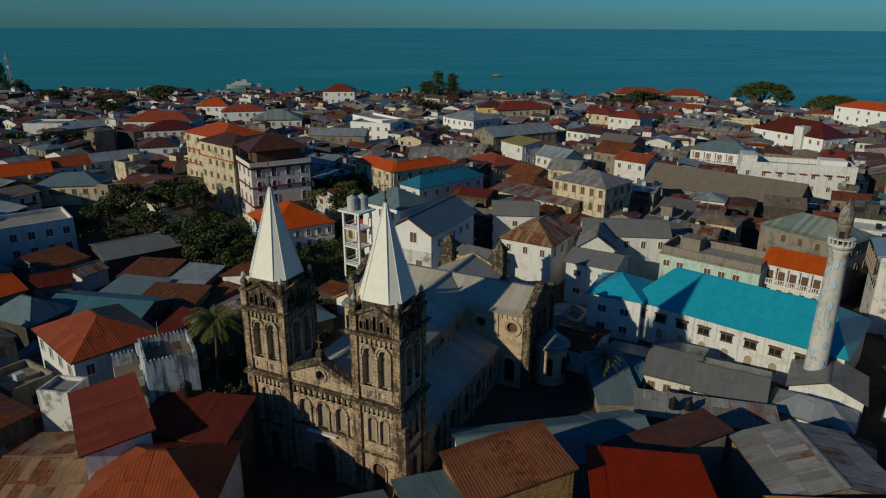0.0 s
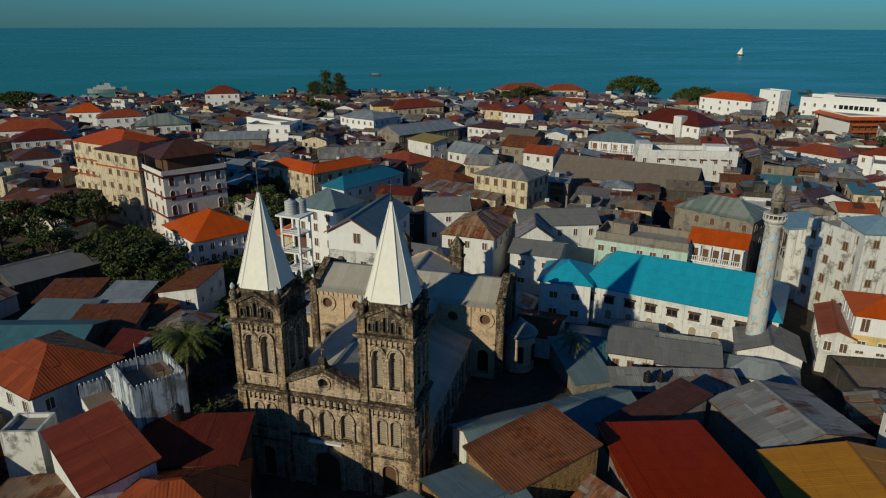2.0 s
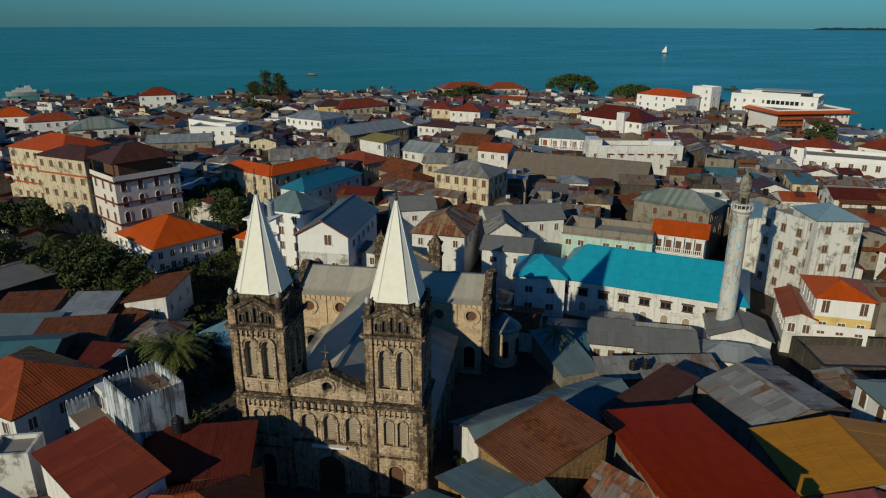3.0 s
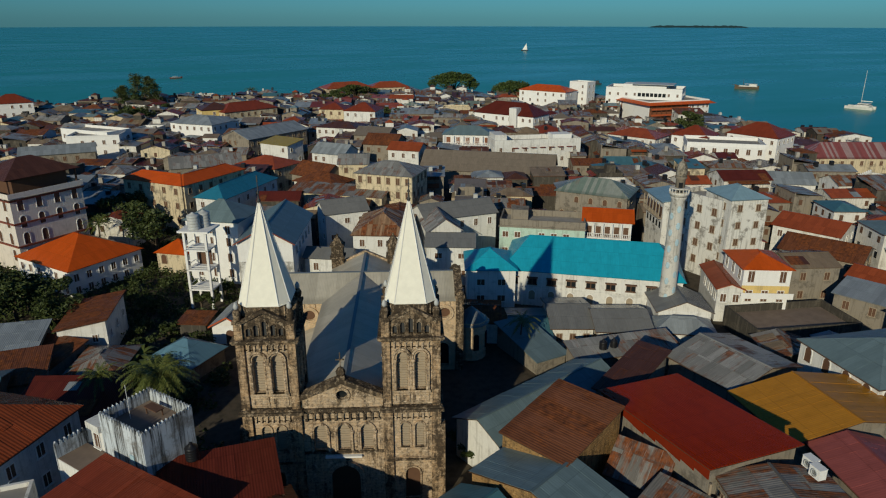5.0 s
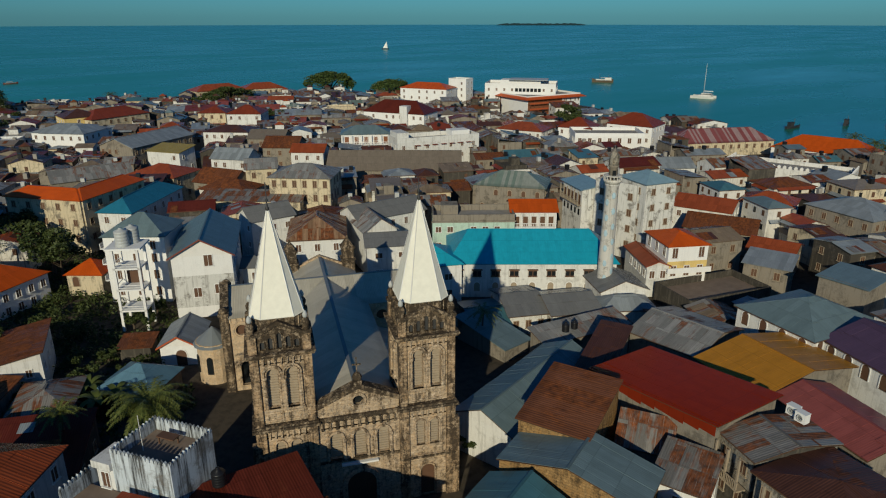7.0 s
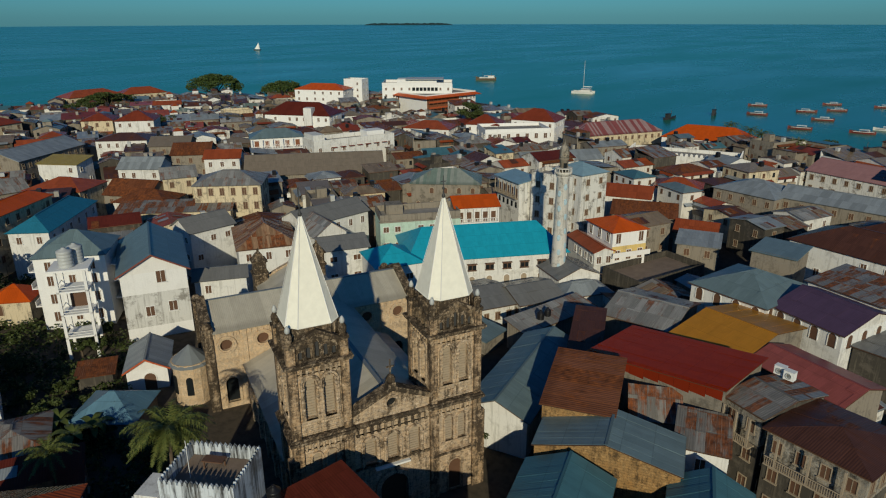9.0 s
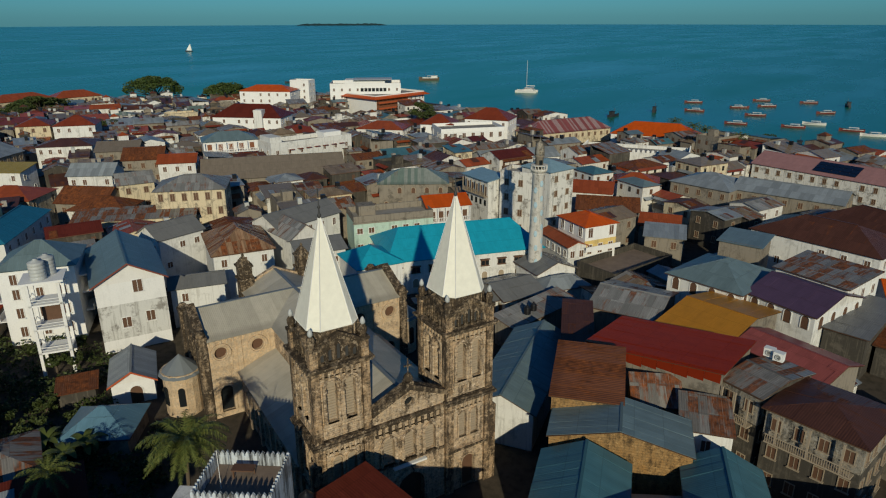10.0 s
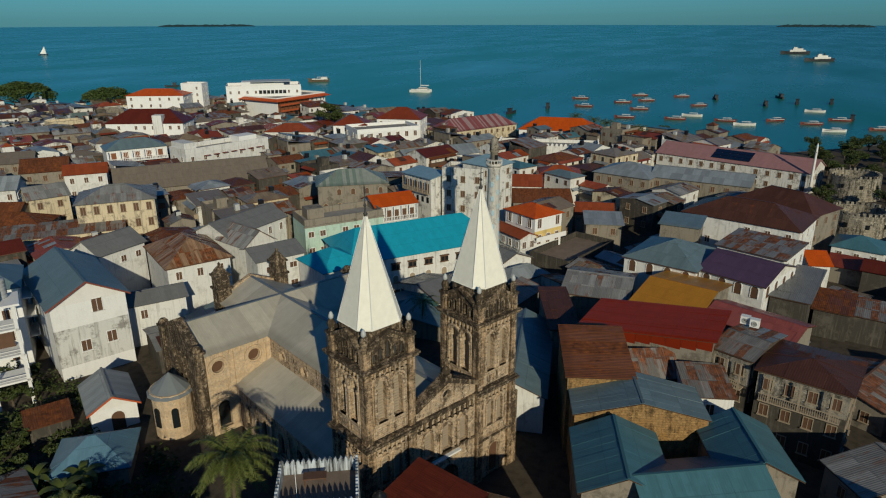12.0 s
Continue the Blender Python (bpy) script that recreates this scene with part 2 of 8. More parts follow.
M = dict(
    white=plaster("white_limewash", (0.70, 0.70, 0.68), 0.40),
    clean=plaster("fresh_white_paint", (0.80, 0.80, 0.79), 0.10),
    worn=plaster("weathered_white_plaster", (0.68, 0.67, 0.63), 0.75, 0.25),
    cream=plaster("cream_plaster", (0.62, 0.53, 0.37), 0.85, 0.2),
    yellow=plaster("yellow_plaster", (0.70, 0.52, 0.20), 0.30),
    mint=plaster("mint_plaster", (0.45, 0.60, 0.52), 0.35),
    grey=plaster("grey_render", (0.26, 0.23, 0.188), 0.95, 0.3),
    # mould, plus shade put into the colour of walls that lie in it
    dark=plaster("mouldy_shaded_render", (0.066, 0.060, 0.051), 0.9, 0.2),
    dark2=stone("peeling_grey_plaster", (0.34, 0.32, 0.28), (0.030, 0.027, 0.023), 0.56, 6.0, 0.3),
    hotelw=plaster("pinkish_white_plaster", (0.72, 0.67, 0.61), 0.25),
    pinkw=plaster("pink_plaster", (0.62, 0.42, 0.36), 0.3),
    stone=stone("coral_stone", (0.54, 0.425, 0.305), (0.050, 0.037, 0.026), 0.53),
    buttress=stone("black_streaked_stone", (0.47, 0.345, 0.225), (0.036, 0.027, 0.020), 0.66),
    ledge=stone("blackened_stone", (0.36, 0.28, 0.195), (0.030, 0.023, 0.017), 0.76),
    rag=stone("grey_coral_rag", (0.36, 0.335, 0.28), (0.040, 0.037, 0.030), 0.60, 0.5, 0.6),
    ochre=stone("ochre_stucco", (0.60, 0.475, 0.335), (0.20, 0.145, 0.095), 0.36, 3.0, 0.25),
    rubble=stone("coral_rag", (0.34, 0.215, 0.095), (0.06, 0.04, 0.022), 0.50, 0.30),
    spire=plain("pale_spire_sheet", (0.80, 0.77, 0.66), 0.8, vary=0.13, scale=1.6),
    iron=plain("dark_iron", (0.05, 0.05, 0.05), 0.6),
    wood=plain("brown_shutter_wood", (0.115, 0.06, 0.035), 0.7),
    grey_wood=plain("bleached_louvre", (0.33, 0.265, 0.19), 0.85),
    pane=plain("dark_glass", (0.015, 0.018, 0.02), 0.15, spec=0.5),
    wood2=plain("reddish_balcony_timber", (0.20, 0.075, 0.035), 0.7, vary=0.3),
    trim=plain("white_trim", (0.72, 0.71, 0.68), 0.7, vary=0.1),
    band=plain("red_brown_band", (0.20, 0.055, 0.035), 0.7),
    tank=plain("grey_water_tank", (0.42, 0.43, 0.42), 0.5, vary=0.15),
    streaked=plaster("rain_blackened_whitewash", (0.56, 0.62, 0.68), 0.97, 0.0, 0.44, (0.035, 0.035, 0.034)),
    patchy=plaster("patchy_grey_white_render", (0.62, 0.62, 0.60), 0.6, 0.3),
    pale_blue=plain("pale_blue_paint", (0.38, 0.51, 0.57), 0.7),
    orange_band=plain("orange_red_board", (0.42, 0.09, 0.03), 0.7),
    black=plain("black_plastic", (0.012, 0.012, 0.014), 0.4),
    concrete=plain("stained_concrete", (0.30, 0.28, 0.25), 0.9, vary=0.45, scale=0.6),
    brown_screed=plain("brown_cement_screed", (0.20, 0.15, 0.115), 0.9, vary=0.4, scale=0.8),
    bark=plain("bark", (0.10, 0.075, 0.05), 0.9),
    leaf=leafy("broad_leaves", (0.038, 0.056, 0.014), (0.080, 0.100, 0.026)),
    # lighter copy of the leaf colour: sun on the shore crowns is put in
    shade_leaf=leafy("sunlit_shade_leaves", (0.040, 0.068, 0.016), (0.085, 0.115, 0.028)),
    palm=leafy("palm_leaves", (0.060, 0.085, 0.018), (0.160, 0.165, 0.038)),
    ground=ground_material(),
    sea=sea_material(),
    sand=plain("beach_sand", (0.34, 0.29, 0.20), 0.95, vary=0.3, scale=0.2),
    boat=plain("boat_paint", (0.62, 0.60, 0.56), 0.5),
    boat_red=plain("boat_red_paint", (0.14, 0.028, 0.022), 0.6),
    boat_dark=plain("boat_tarred_hull", (0.03, 0.032, 0.036), 0.6),
    canvas=plain("white_canvas", (0.75, 0.73, 0.68), 0.9, vary=0.1),
    solar=plain("solar_cells", (0.006, 0.012, 0.03), 0.15, spec=0.6),
    far_isle=plain("distant_wood", (0.02, 0.05, 0.05), 0.95),
)
R = dict(
    nave=sheeting("ribbed_zinc_sheet", (0.56, 0.51, 0.41), 0.02, 0.55, 0.22, rib=0.22, cover=(1.3, 40.0)),
    zinc=sheeting("zinc_sheet", (0.30, 0.33, 0.345), 0.10, 0.45, spec=0.22),
    tan=sheeting("sun_bleached_tan_sheet", (0.27, 0.20, 0.13), 0.30, 0.8, 0.35),
    old=sheeting("aged_zinc_sheet", (0.30, 0.295, 0.28), 0.40, 0.6, 0.5),
    rust=sheeting("rusted_sheet", (0.18, 0.066, 0.030), 0.62, 0.8, 0.35),
    patched=sheeting("patched_rusty_sheet", (0.25, 0.235, 0.215), 0.56, 0.75, 0.40, patch=0.30),
    rust2=sheeting("cross_ribbed_rust_sheet", (0.21, 0.080, 0.038), 0.58, 0.8, 0.30, rib=0.30, cover=(40.0, 40.0), patch=0.1, relief=0.7, cross=True),
    striped=sheeting("rust_striped_sheet", (0.36, 0.22, 0.13), 0.46, 0.8, 0.5, patch=0.40),
    red=sheeting("red_painted_sheet", (0.40, 0.032, 0.002), 0.05, 0.85, 0.12, spec=0.02),
    hang=sheeting("scarlet_wall_sheet", (0.30, 0.035, 0.012), 0.15, 0.8, 0.2, spec=0.05),
    maroon=sheeting("maroon_sheet", (0.13, 0.026, 0.016), 0.18, 0.55, 0.2),
    brown=sheeting("brown_sheet", (0.105, 0.045, 0.032), 0.3, 0.6, 0.25),
    orange=sheeting("orange_tile_sheet", (0.62, 0.098, 0.010), 0.06, 0.6, 0.15),
    tile=sheeting("terracotta_tile", (0.36, 0.080, 0.028), 0.12, 0.75, 0.25, rib=0.34),
    blue=sheeting("blue_painted_sheet", (0.030, 0.20, 0.30), 0.05, 0.45, 0.15, spec=0.22),
    cyan=sheeting("turquoise_sheet", (0.025, 0.39, 0.53), 0.0, 0.45, 0.08, spec=0.22, relief=0.3),
    slate=sheeting("bluish_zinc_sheet", (0.165, 0.230, 0.245), 0.06, 0.45, 0.18, spec=0.22, relief=0.22),
    purple=sheeting("purple_sheet", (0.105, 0.065, 0.115), 0.05, 0.5, 0.12),
    pink=sheeting("faded_red_sheet", (0.34, 0.095, 0.085), 0.08, 0.6, 0.15, relief=0.2),
    amber=sheeting("ochre_yellow_sheet", (0.54, 0.235, 0.026), 0.02, 0.6, 0.08, relief=0.25),
    green=sheeting("green_grey_sheet", (0.20, 0.26, 0.22), 0.15, 0.6, 0.25, cover=(0.8, 30.0), alt=(0.40, 0.40, 0.36)),
    blue2=sheeting("teal_sheet", (0.075, 0.185, 0.220), 0.05, 0.45, 0.15, spec=0.22, relief=0.2),
    red2=sheeting("dull_red_sheet", (0.25, 0.050, 0.022), 0.15, 0.55, 0.2),
    ash2=sheeting("grey_cement_sheet", (0.21, 0.21, 0.205), 0.06, 0.8, 0.12),
    pale=sheeting("pale_blue_sheet", (0.26, 0.40, 0.47), 0.04, 0.5, 0.1, spec=0.22),
    pale2=sheeting("sky_blue_sheet", (0.13, 0.25, 0.33), 0.03, 0.5, 0.08, spec=0.22, relief=0.2),
    stripe=sheeting("pink_and_grey_sheet", (0.27, 0.085, 0.085), 0.05, 0.6, 0.25, cover=(0.8, 30.0), alt=(0.44, 0.38, 0.37)),
    rose=sheeting("faded_pink_sheet", (0.42, 0.22, 0.21), 0.06, 0.6, 0.1),
    mustard=sheeting("mustard_sheet", (0.40, 0.29, 0.05), 0.04, 0.6, 0.1),
    ash=sheeting("dull_grey_sheet", (0.225, 0.185, 0.145), 0.20, 0.8, 0.10),
)

# ---- mesh tools ----


def link(name, mesh, parent=None, m=None, label=""):
    ob = new(name, mesh)
    if parent is not None:
        ob.parent = parent
    if m is not None:
        ob.matrix_basis = m
    if label:
        ob["label"] = label
    return ob


def part(name, bm, material, parent, label="", m=None):
    """One mesh object under a thing or under a part."""
    me = bpy.data.meshes.new(name)
    bm.to_mesh(me)
    bm.free()
    for one in material if isinstance(material, (list, tuple)) else (material,):
        me.materials.append(one)
    return link(name, me, parent, m, label)


def empty(name, m, label, category, group="", kind=""):
    ob = new(name)
    ob.empty_display_size = 0.5
    ob.matrix_basis = m
    return tagged(ob, label, category, group, kind)


def box(bm, x0, x1, y0, y1, z0, z1, mi=0):
    v = [bm.verts.new(p) for p in ((x0, y0, z0), (x1, y0, z0), (x1, y1, z0), (x0, y1, z0), (x0, y0, z1), (x1, y0, z1), (x1, y1, z1), (x0, y1, z1))]
    for f in ((3, 2, 1, 0), (4, 5, 6, 7), (0, 1, 5, 4), (1, 2, 6, 5), (2, 3, 7, 6), (3, 0, 4, 7)):
        bm.faces.new([v[i] for i in f]).material_index = mi
    return v


def boxes(*rows):
    bm = bmesh.new()
    for r in rows:
        box(bm, *r)
    return bm


def lathe(bm, profile, steps=12, x=0.0, y=0.0, turn=0.0, mi=0, smooth=True):
    """Rings of (radius, height) about the upright axis."""
    rings = []
    for r, z in profile:
        if r < 1e-4:
            rings.append([bm.verts.new((x, y, z))])
        else:
            rings.append([bm.verts.new((x + r * math.cos(turn + 2 * math.pi * i / steps), y + r * math.sin(turn + 2 * math.pi * i / steps), z)) for i in range(steps)])
    for a, b in zip(rings, rings[1:]):
        for i in range(steps):
            j = (i + 1) % steps
            quad = [a[i % len(a)], a[j % len(a)], b[j % len(b)], b[i % len(b)]]
            quad = [q for k, q in enumerate(quad) if q not in quad[:k]]
            if len(quad) > 2:
                f = bm.faces.new(quad)
                f.smooth, f.material_index = smooth, mi
    for ring, flip in ((rings[0], True), (rings[-1], False)):
        if len(ring) > 2:
            bm.faces.new(ring[::-1] if flip else ring).material_index = mi
    return bm


def prism(bm, outline, y0, y1, mi=0):
    """An outline in x and z, carried from y0 to y1."""
    a = [bm.verts.new((x, y0, z)) for x, z in outline]
    b = [bm.verts.new((x, y1, z)) for x, z in outline]
    bm.faces.new(a).material_index = mi
    bm.faces.new(b[::-1]).material_index = mi
    for i in range(len(a)):
        j = (i + 1) % len(a)
        bm.faces.new((a[j], a[i], b[i], b[j])).material_index = mi


def arch(x, z0, w, h, n=8):
    """The outline of a round-headed opening, from the lower left."""
    r = w / 2
    top = z0 + h - r
    return [(x - r, z0), (x + r, z0)] + [(x + r * math.cos(math.pi * i / n), top + r * math.sin(math.pi * i / n)) for i in range(n + 1)]


def circle(x, z, r, n=16):
    return [(x + r * math.cos(2 * math.pi * i / n), z + r * math.sin(2 * math.pi * i / n)) for i in range(n)]


def plate(bm, outline, holes, y0, y1, mi=0):
    """A slab in x and z from y0 (front) to y1, with openings through it."""
    flat = bmesh.new()
    edges = []
    for loop in (outline, *holes):
        vs = [flat.verts.new((x, y0, z)) for x, z in loop]
        edges += [flat.edges.new((vs[i], vs[(i + 1) % len(vs)])) for i in range(len(vs))]
    bmesh.ops.triangle_fill(flat, use_beauty=True, use_dissolve=False, edges=edges)
    tri = [[(v.co.x, v.co.z) for v in f.verts] for f in flat.faces]
    flat.free()
    for t in tri:
        area = (t[1][0] - t[0][0]) * (t[2][1] - t[0][1]) - (t[2][0] - t[0][0]) * (t[1][1] - t[0][1])
        t = t if area > 0 else t[::-1]
        bm.faces.new([bm.verts.new((x, y0, z)) for x, z in t]).material_index = mi
        bm.faces.new([bm.verts.new((x, y1, z)) for x, z in t[::-1]]).material_index = mi
    for loop in (outline, *holes):
        area = sum(a[0] * b[1] - b[0] * a[1] for a, b in zip(loop, loop[1:] + loop[:1]))
        ring = loop if (area > 0) == (loop is outline) else loop[::-1]
        for a, b in zip(ring, ring[1:] + ring[:1]):
            bm.faces.new([bm.verts.new(p) for p in ((b[0], y0, b[1]), (a[0], y0, a[1]), (a[0], y1, a[1]), (b[0], y1, b[1]))]).material_index = mi


def band(bm, outer, inner, y0, y1, mi=0):
    """A moulding between two outlines of equal count, from y0 to y1; its feet stay open where they match."""
    n = len(outer)
    rings = [[bm.verts.new((x, y, z)) for x, z in loop] for loop, y in ((outer, y1), (outer, y0), (inner, y0), (inner, y1))]
    for a, b in zip(rings, rings[1:]):
        for i in range(n):
            j = (i + 1) % n
            bm.faces.new((a[i], a[j], b[j], b[i])).material_index = mi


# ---- roofs made of sheets ----


def clip(poly, axis, value, keep_above):
    out = []
    for a, b in zip(poly, poly[1:] + poly[:1]):
        ia, ib = (a[axis] >= value) == keep_above, (b[axis] >= value) == keep_above
        if ia:
            out.append(a)
        if ia != ib:
            k = (value - a[axis]) / (b[axis] - a[axis])
            out.append(tuple(p + k * (q - p) for p, q in zip(a, b)))
    return out


def sheets(poly3, width, length, rng, lift=0.02):
    """Cuts one slope (outline from the eave's left end, eave first) into sheets. Yields (outline, uv)."""
    p0, p1 = Vector(poly3[0]), Vector(poly3[1])
    e = (p1 - p0).normalized()
    nrm = (p1 - p0).cross(Vector(poly3[2]) - p0).normalized()
    up = nrm.cross(e)
    flat = [((Vector(p) - p0).dot(e), (Vector(p) - p0).dot(up)) for p in poly3]
    smin, smax = min(p[0] for p in flat), max(p[0] for p in flat)
    rmax = max(p[1] for p in flat)
    s = smin
    while s < smax - 0.05:
        s1 = min(smax, s + width)
        strip = clip(clip(flat, 0, s, True), 0, s1, False) if s1 > s else []
        r = 0.0
        while r < rmax - 0.05 and len(strip) > 2:
            r1 = min(rmax, r + length * rng.uniform(0.85, 1.15))
            if rmax - r1 < 0.4:
                r1 = rmax
            piece = clip(clip(strip, 1, r, True), 1, r1, False)
            piece = [p for i, p in enumerate(piece) if abs(p[0] - piece[i - 1][0]) + abs(p[1] - piece[i - 1][1]) > 1e-4]
            if len(piece) > 2:
                tilt, off = rng.uniform(0, lift), rng.uniform(0, lift)
                yield [p0 + e * a + up * b + nrm * (off + tilt * (1 - (b - r) / max(0.1, r1 - r))) for a, b in piece], piece, nrm
            r = r1
        s = s1


def sheet_mesh(name, pieces, material, thick=0.035):
    verts, faces, uvs = [], [], []
    for pts, uv, nrm in pieces:
        k, n = len(verts), len(pts)
        verts += [tuple(p) for p in pts] + [tuple(p - nrm * thick) for p in pts]
        faces.append(tuple(range(k, k + n)))
        uvs += uv
        faces.append(tuple(range(k + 2 * n - 1, k + n - 1, -1)))
        uvs += uv[::-1]
        for i in range(n):
            j = (i + 1) % n
            faces.append((k + j, k + i, k + n + i, k + n + j))
            uvs += [uv[j], uv[i], uv[i], uv[j]]
    me = bpy.data.meshes.new(name)
    me.from_pydata(verts, [], faces)
    layer = me.uv_layers.new(name="UVMap")
    layer.data.foreach_set("uv", [c for p in uvs for c in p])
    me.materials.append(material)
    return me


def flat_slope(poly3):
    """One slope as a single piece, with its own metre coordinates."""
    p0, p1 = Vector(poly3[0]), Vector(poly3[1])
    e = (p1 - p0).normalized()
    nrm = (p1 - p0).cross(Vector(poly3[2]) - p0).normalized()
    up = nrm.cross(e)
    return [Vector(p) for p in poly3], [((Vector(p) - p0).dot(e), (Vector(p) - p0).dot(up)) for p in poly3], nrm


def slopes(kind, w, d, eave, rise, over):
    """The roof planes of a house of width w and depth d, each from the left end of its eave."""
    x, y, r, e = w / 2 + over, d / 2 + over, eave + rise, eave - 0.04
    if kind == "long_hip":   # steep short ends
        k = y * 0.5
        a, b = (-x + k, 0, r), (x - k, 0, r)
        c = [(-x, -y, e), (x, -y, e), (x, y, e), (-x, y, e)]
        return [[c[0], c[1], b, a], [c[1], c[2], b], [c[2], c[3], a, b], [c[3], c[0], a]]
    if kind == "hip":
        if w >= d:
            a, b = (-x + y, 0, r), (x - y, 0, r)
        else:
            a, b = (0, -y + x, r), (0, y - x, r)
        c = [(-x, -y, e), (x, -y, e), (x, y, e), (-x, y, e)]
        if w >= d:
            return [[c[0], c[1], b, a], [c[1], c[2], b], [c[2], c[3], a, b], [c[3], c[0], a]]
        return [[c[0], c[1], a], [c[1], c[2], b, a], [c[2], c[3], b], [c[3], c[0], a, b]]
    if kind == "gable":      # ridge along x
        return [[(-x, -y, e), (x, -y, e), (x, 0, r), (-x, 0, r)], [(x, y, e), (-x, y, e), (-x, 0, r), (x, 0, r)]]
    if kind == "gable_y":    # ridge along y
        return [[(x, -y, e), (x, y, e), (0, y, r), (0, -y, r)], [(-x, y, e), (-x, -y, e), (0, -y, r), (0, y, r)]]
    if kind == "shed":       # rises to the back
        return [[(-x, -y, e), (x, -y, e), (x, y, r), (-x, y, r)]]
    return []


WINDOWS = {}


def window_mesh(kind, w, h, wood, frame_mat):
    """Frame and leaf meshes of a window, shared between houses."""
    key = (kind, w, h, wood, frame_mat)
    if key not in WINDOWS:
        bm, pn = bmesh.new(), bmesh.new()
        if kind == "arch":
            o, i = arch(0, 0, w + 0.24, h + 0.12, 8), arch(0, 0, w, h, 8)
            band(bm, o, i, -0.10, 0.0)
            prism(pn, i, -0.03, 0.0)
        else:
            t = 0.09
            for r in ((-w / 2 - t, w / 2 + t, -0.10, 0, h, h + t), (-w / 2 - t, -w / 2, -0.10, 0, 0, h), (w / 2, w / 2 + t, -0.10, 0, 0, h),
                      (-w / 2 - 0.18, w / 2 + 0.18, -0.22, 0, -0.10, 0), (-0.03, 0.03, -0.06, 0, 0, h)):
                box(bm, *r)
            box(pn, -w / 2, w / 2, -0.03, 0, 0, h)
        made = []
        for b, mat_, nm in ((bm, frame_mat, "window_frame"), (pn, wood, "pane")):
            me = bpy.data.meshes.new(nm)
            b.to_mesh(me)
            b.free()
            me.materials.append(M[mat_])
            made.append(me)
        WINDOWS[key] = made
    return WINDOWS[key]


BUILT = []     # (x, y, w, d, turn) of all that stands
TOWARDS = Vector((-35, 10))   # middle of the camera's path; only walls turned to it are fitted out


def front_walls(x, y, w, d, turn):
    """The walls that face the camera's path: (angle of the wall's outward x-y frame, its length, its distance)."""
    for k, (ln, off) in enumerate(((w, d / 2), (d, w / 2), (w, d / 2), (d, w / 2))):
        a = turn + 90 * k
        out = Vector((math.sin(radians(a)), -math.cos(radians(a))))
        if out.dot(TOWARDS - Vector((x, y)) - out * off) > 0:
            yield k, ln, off


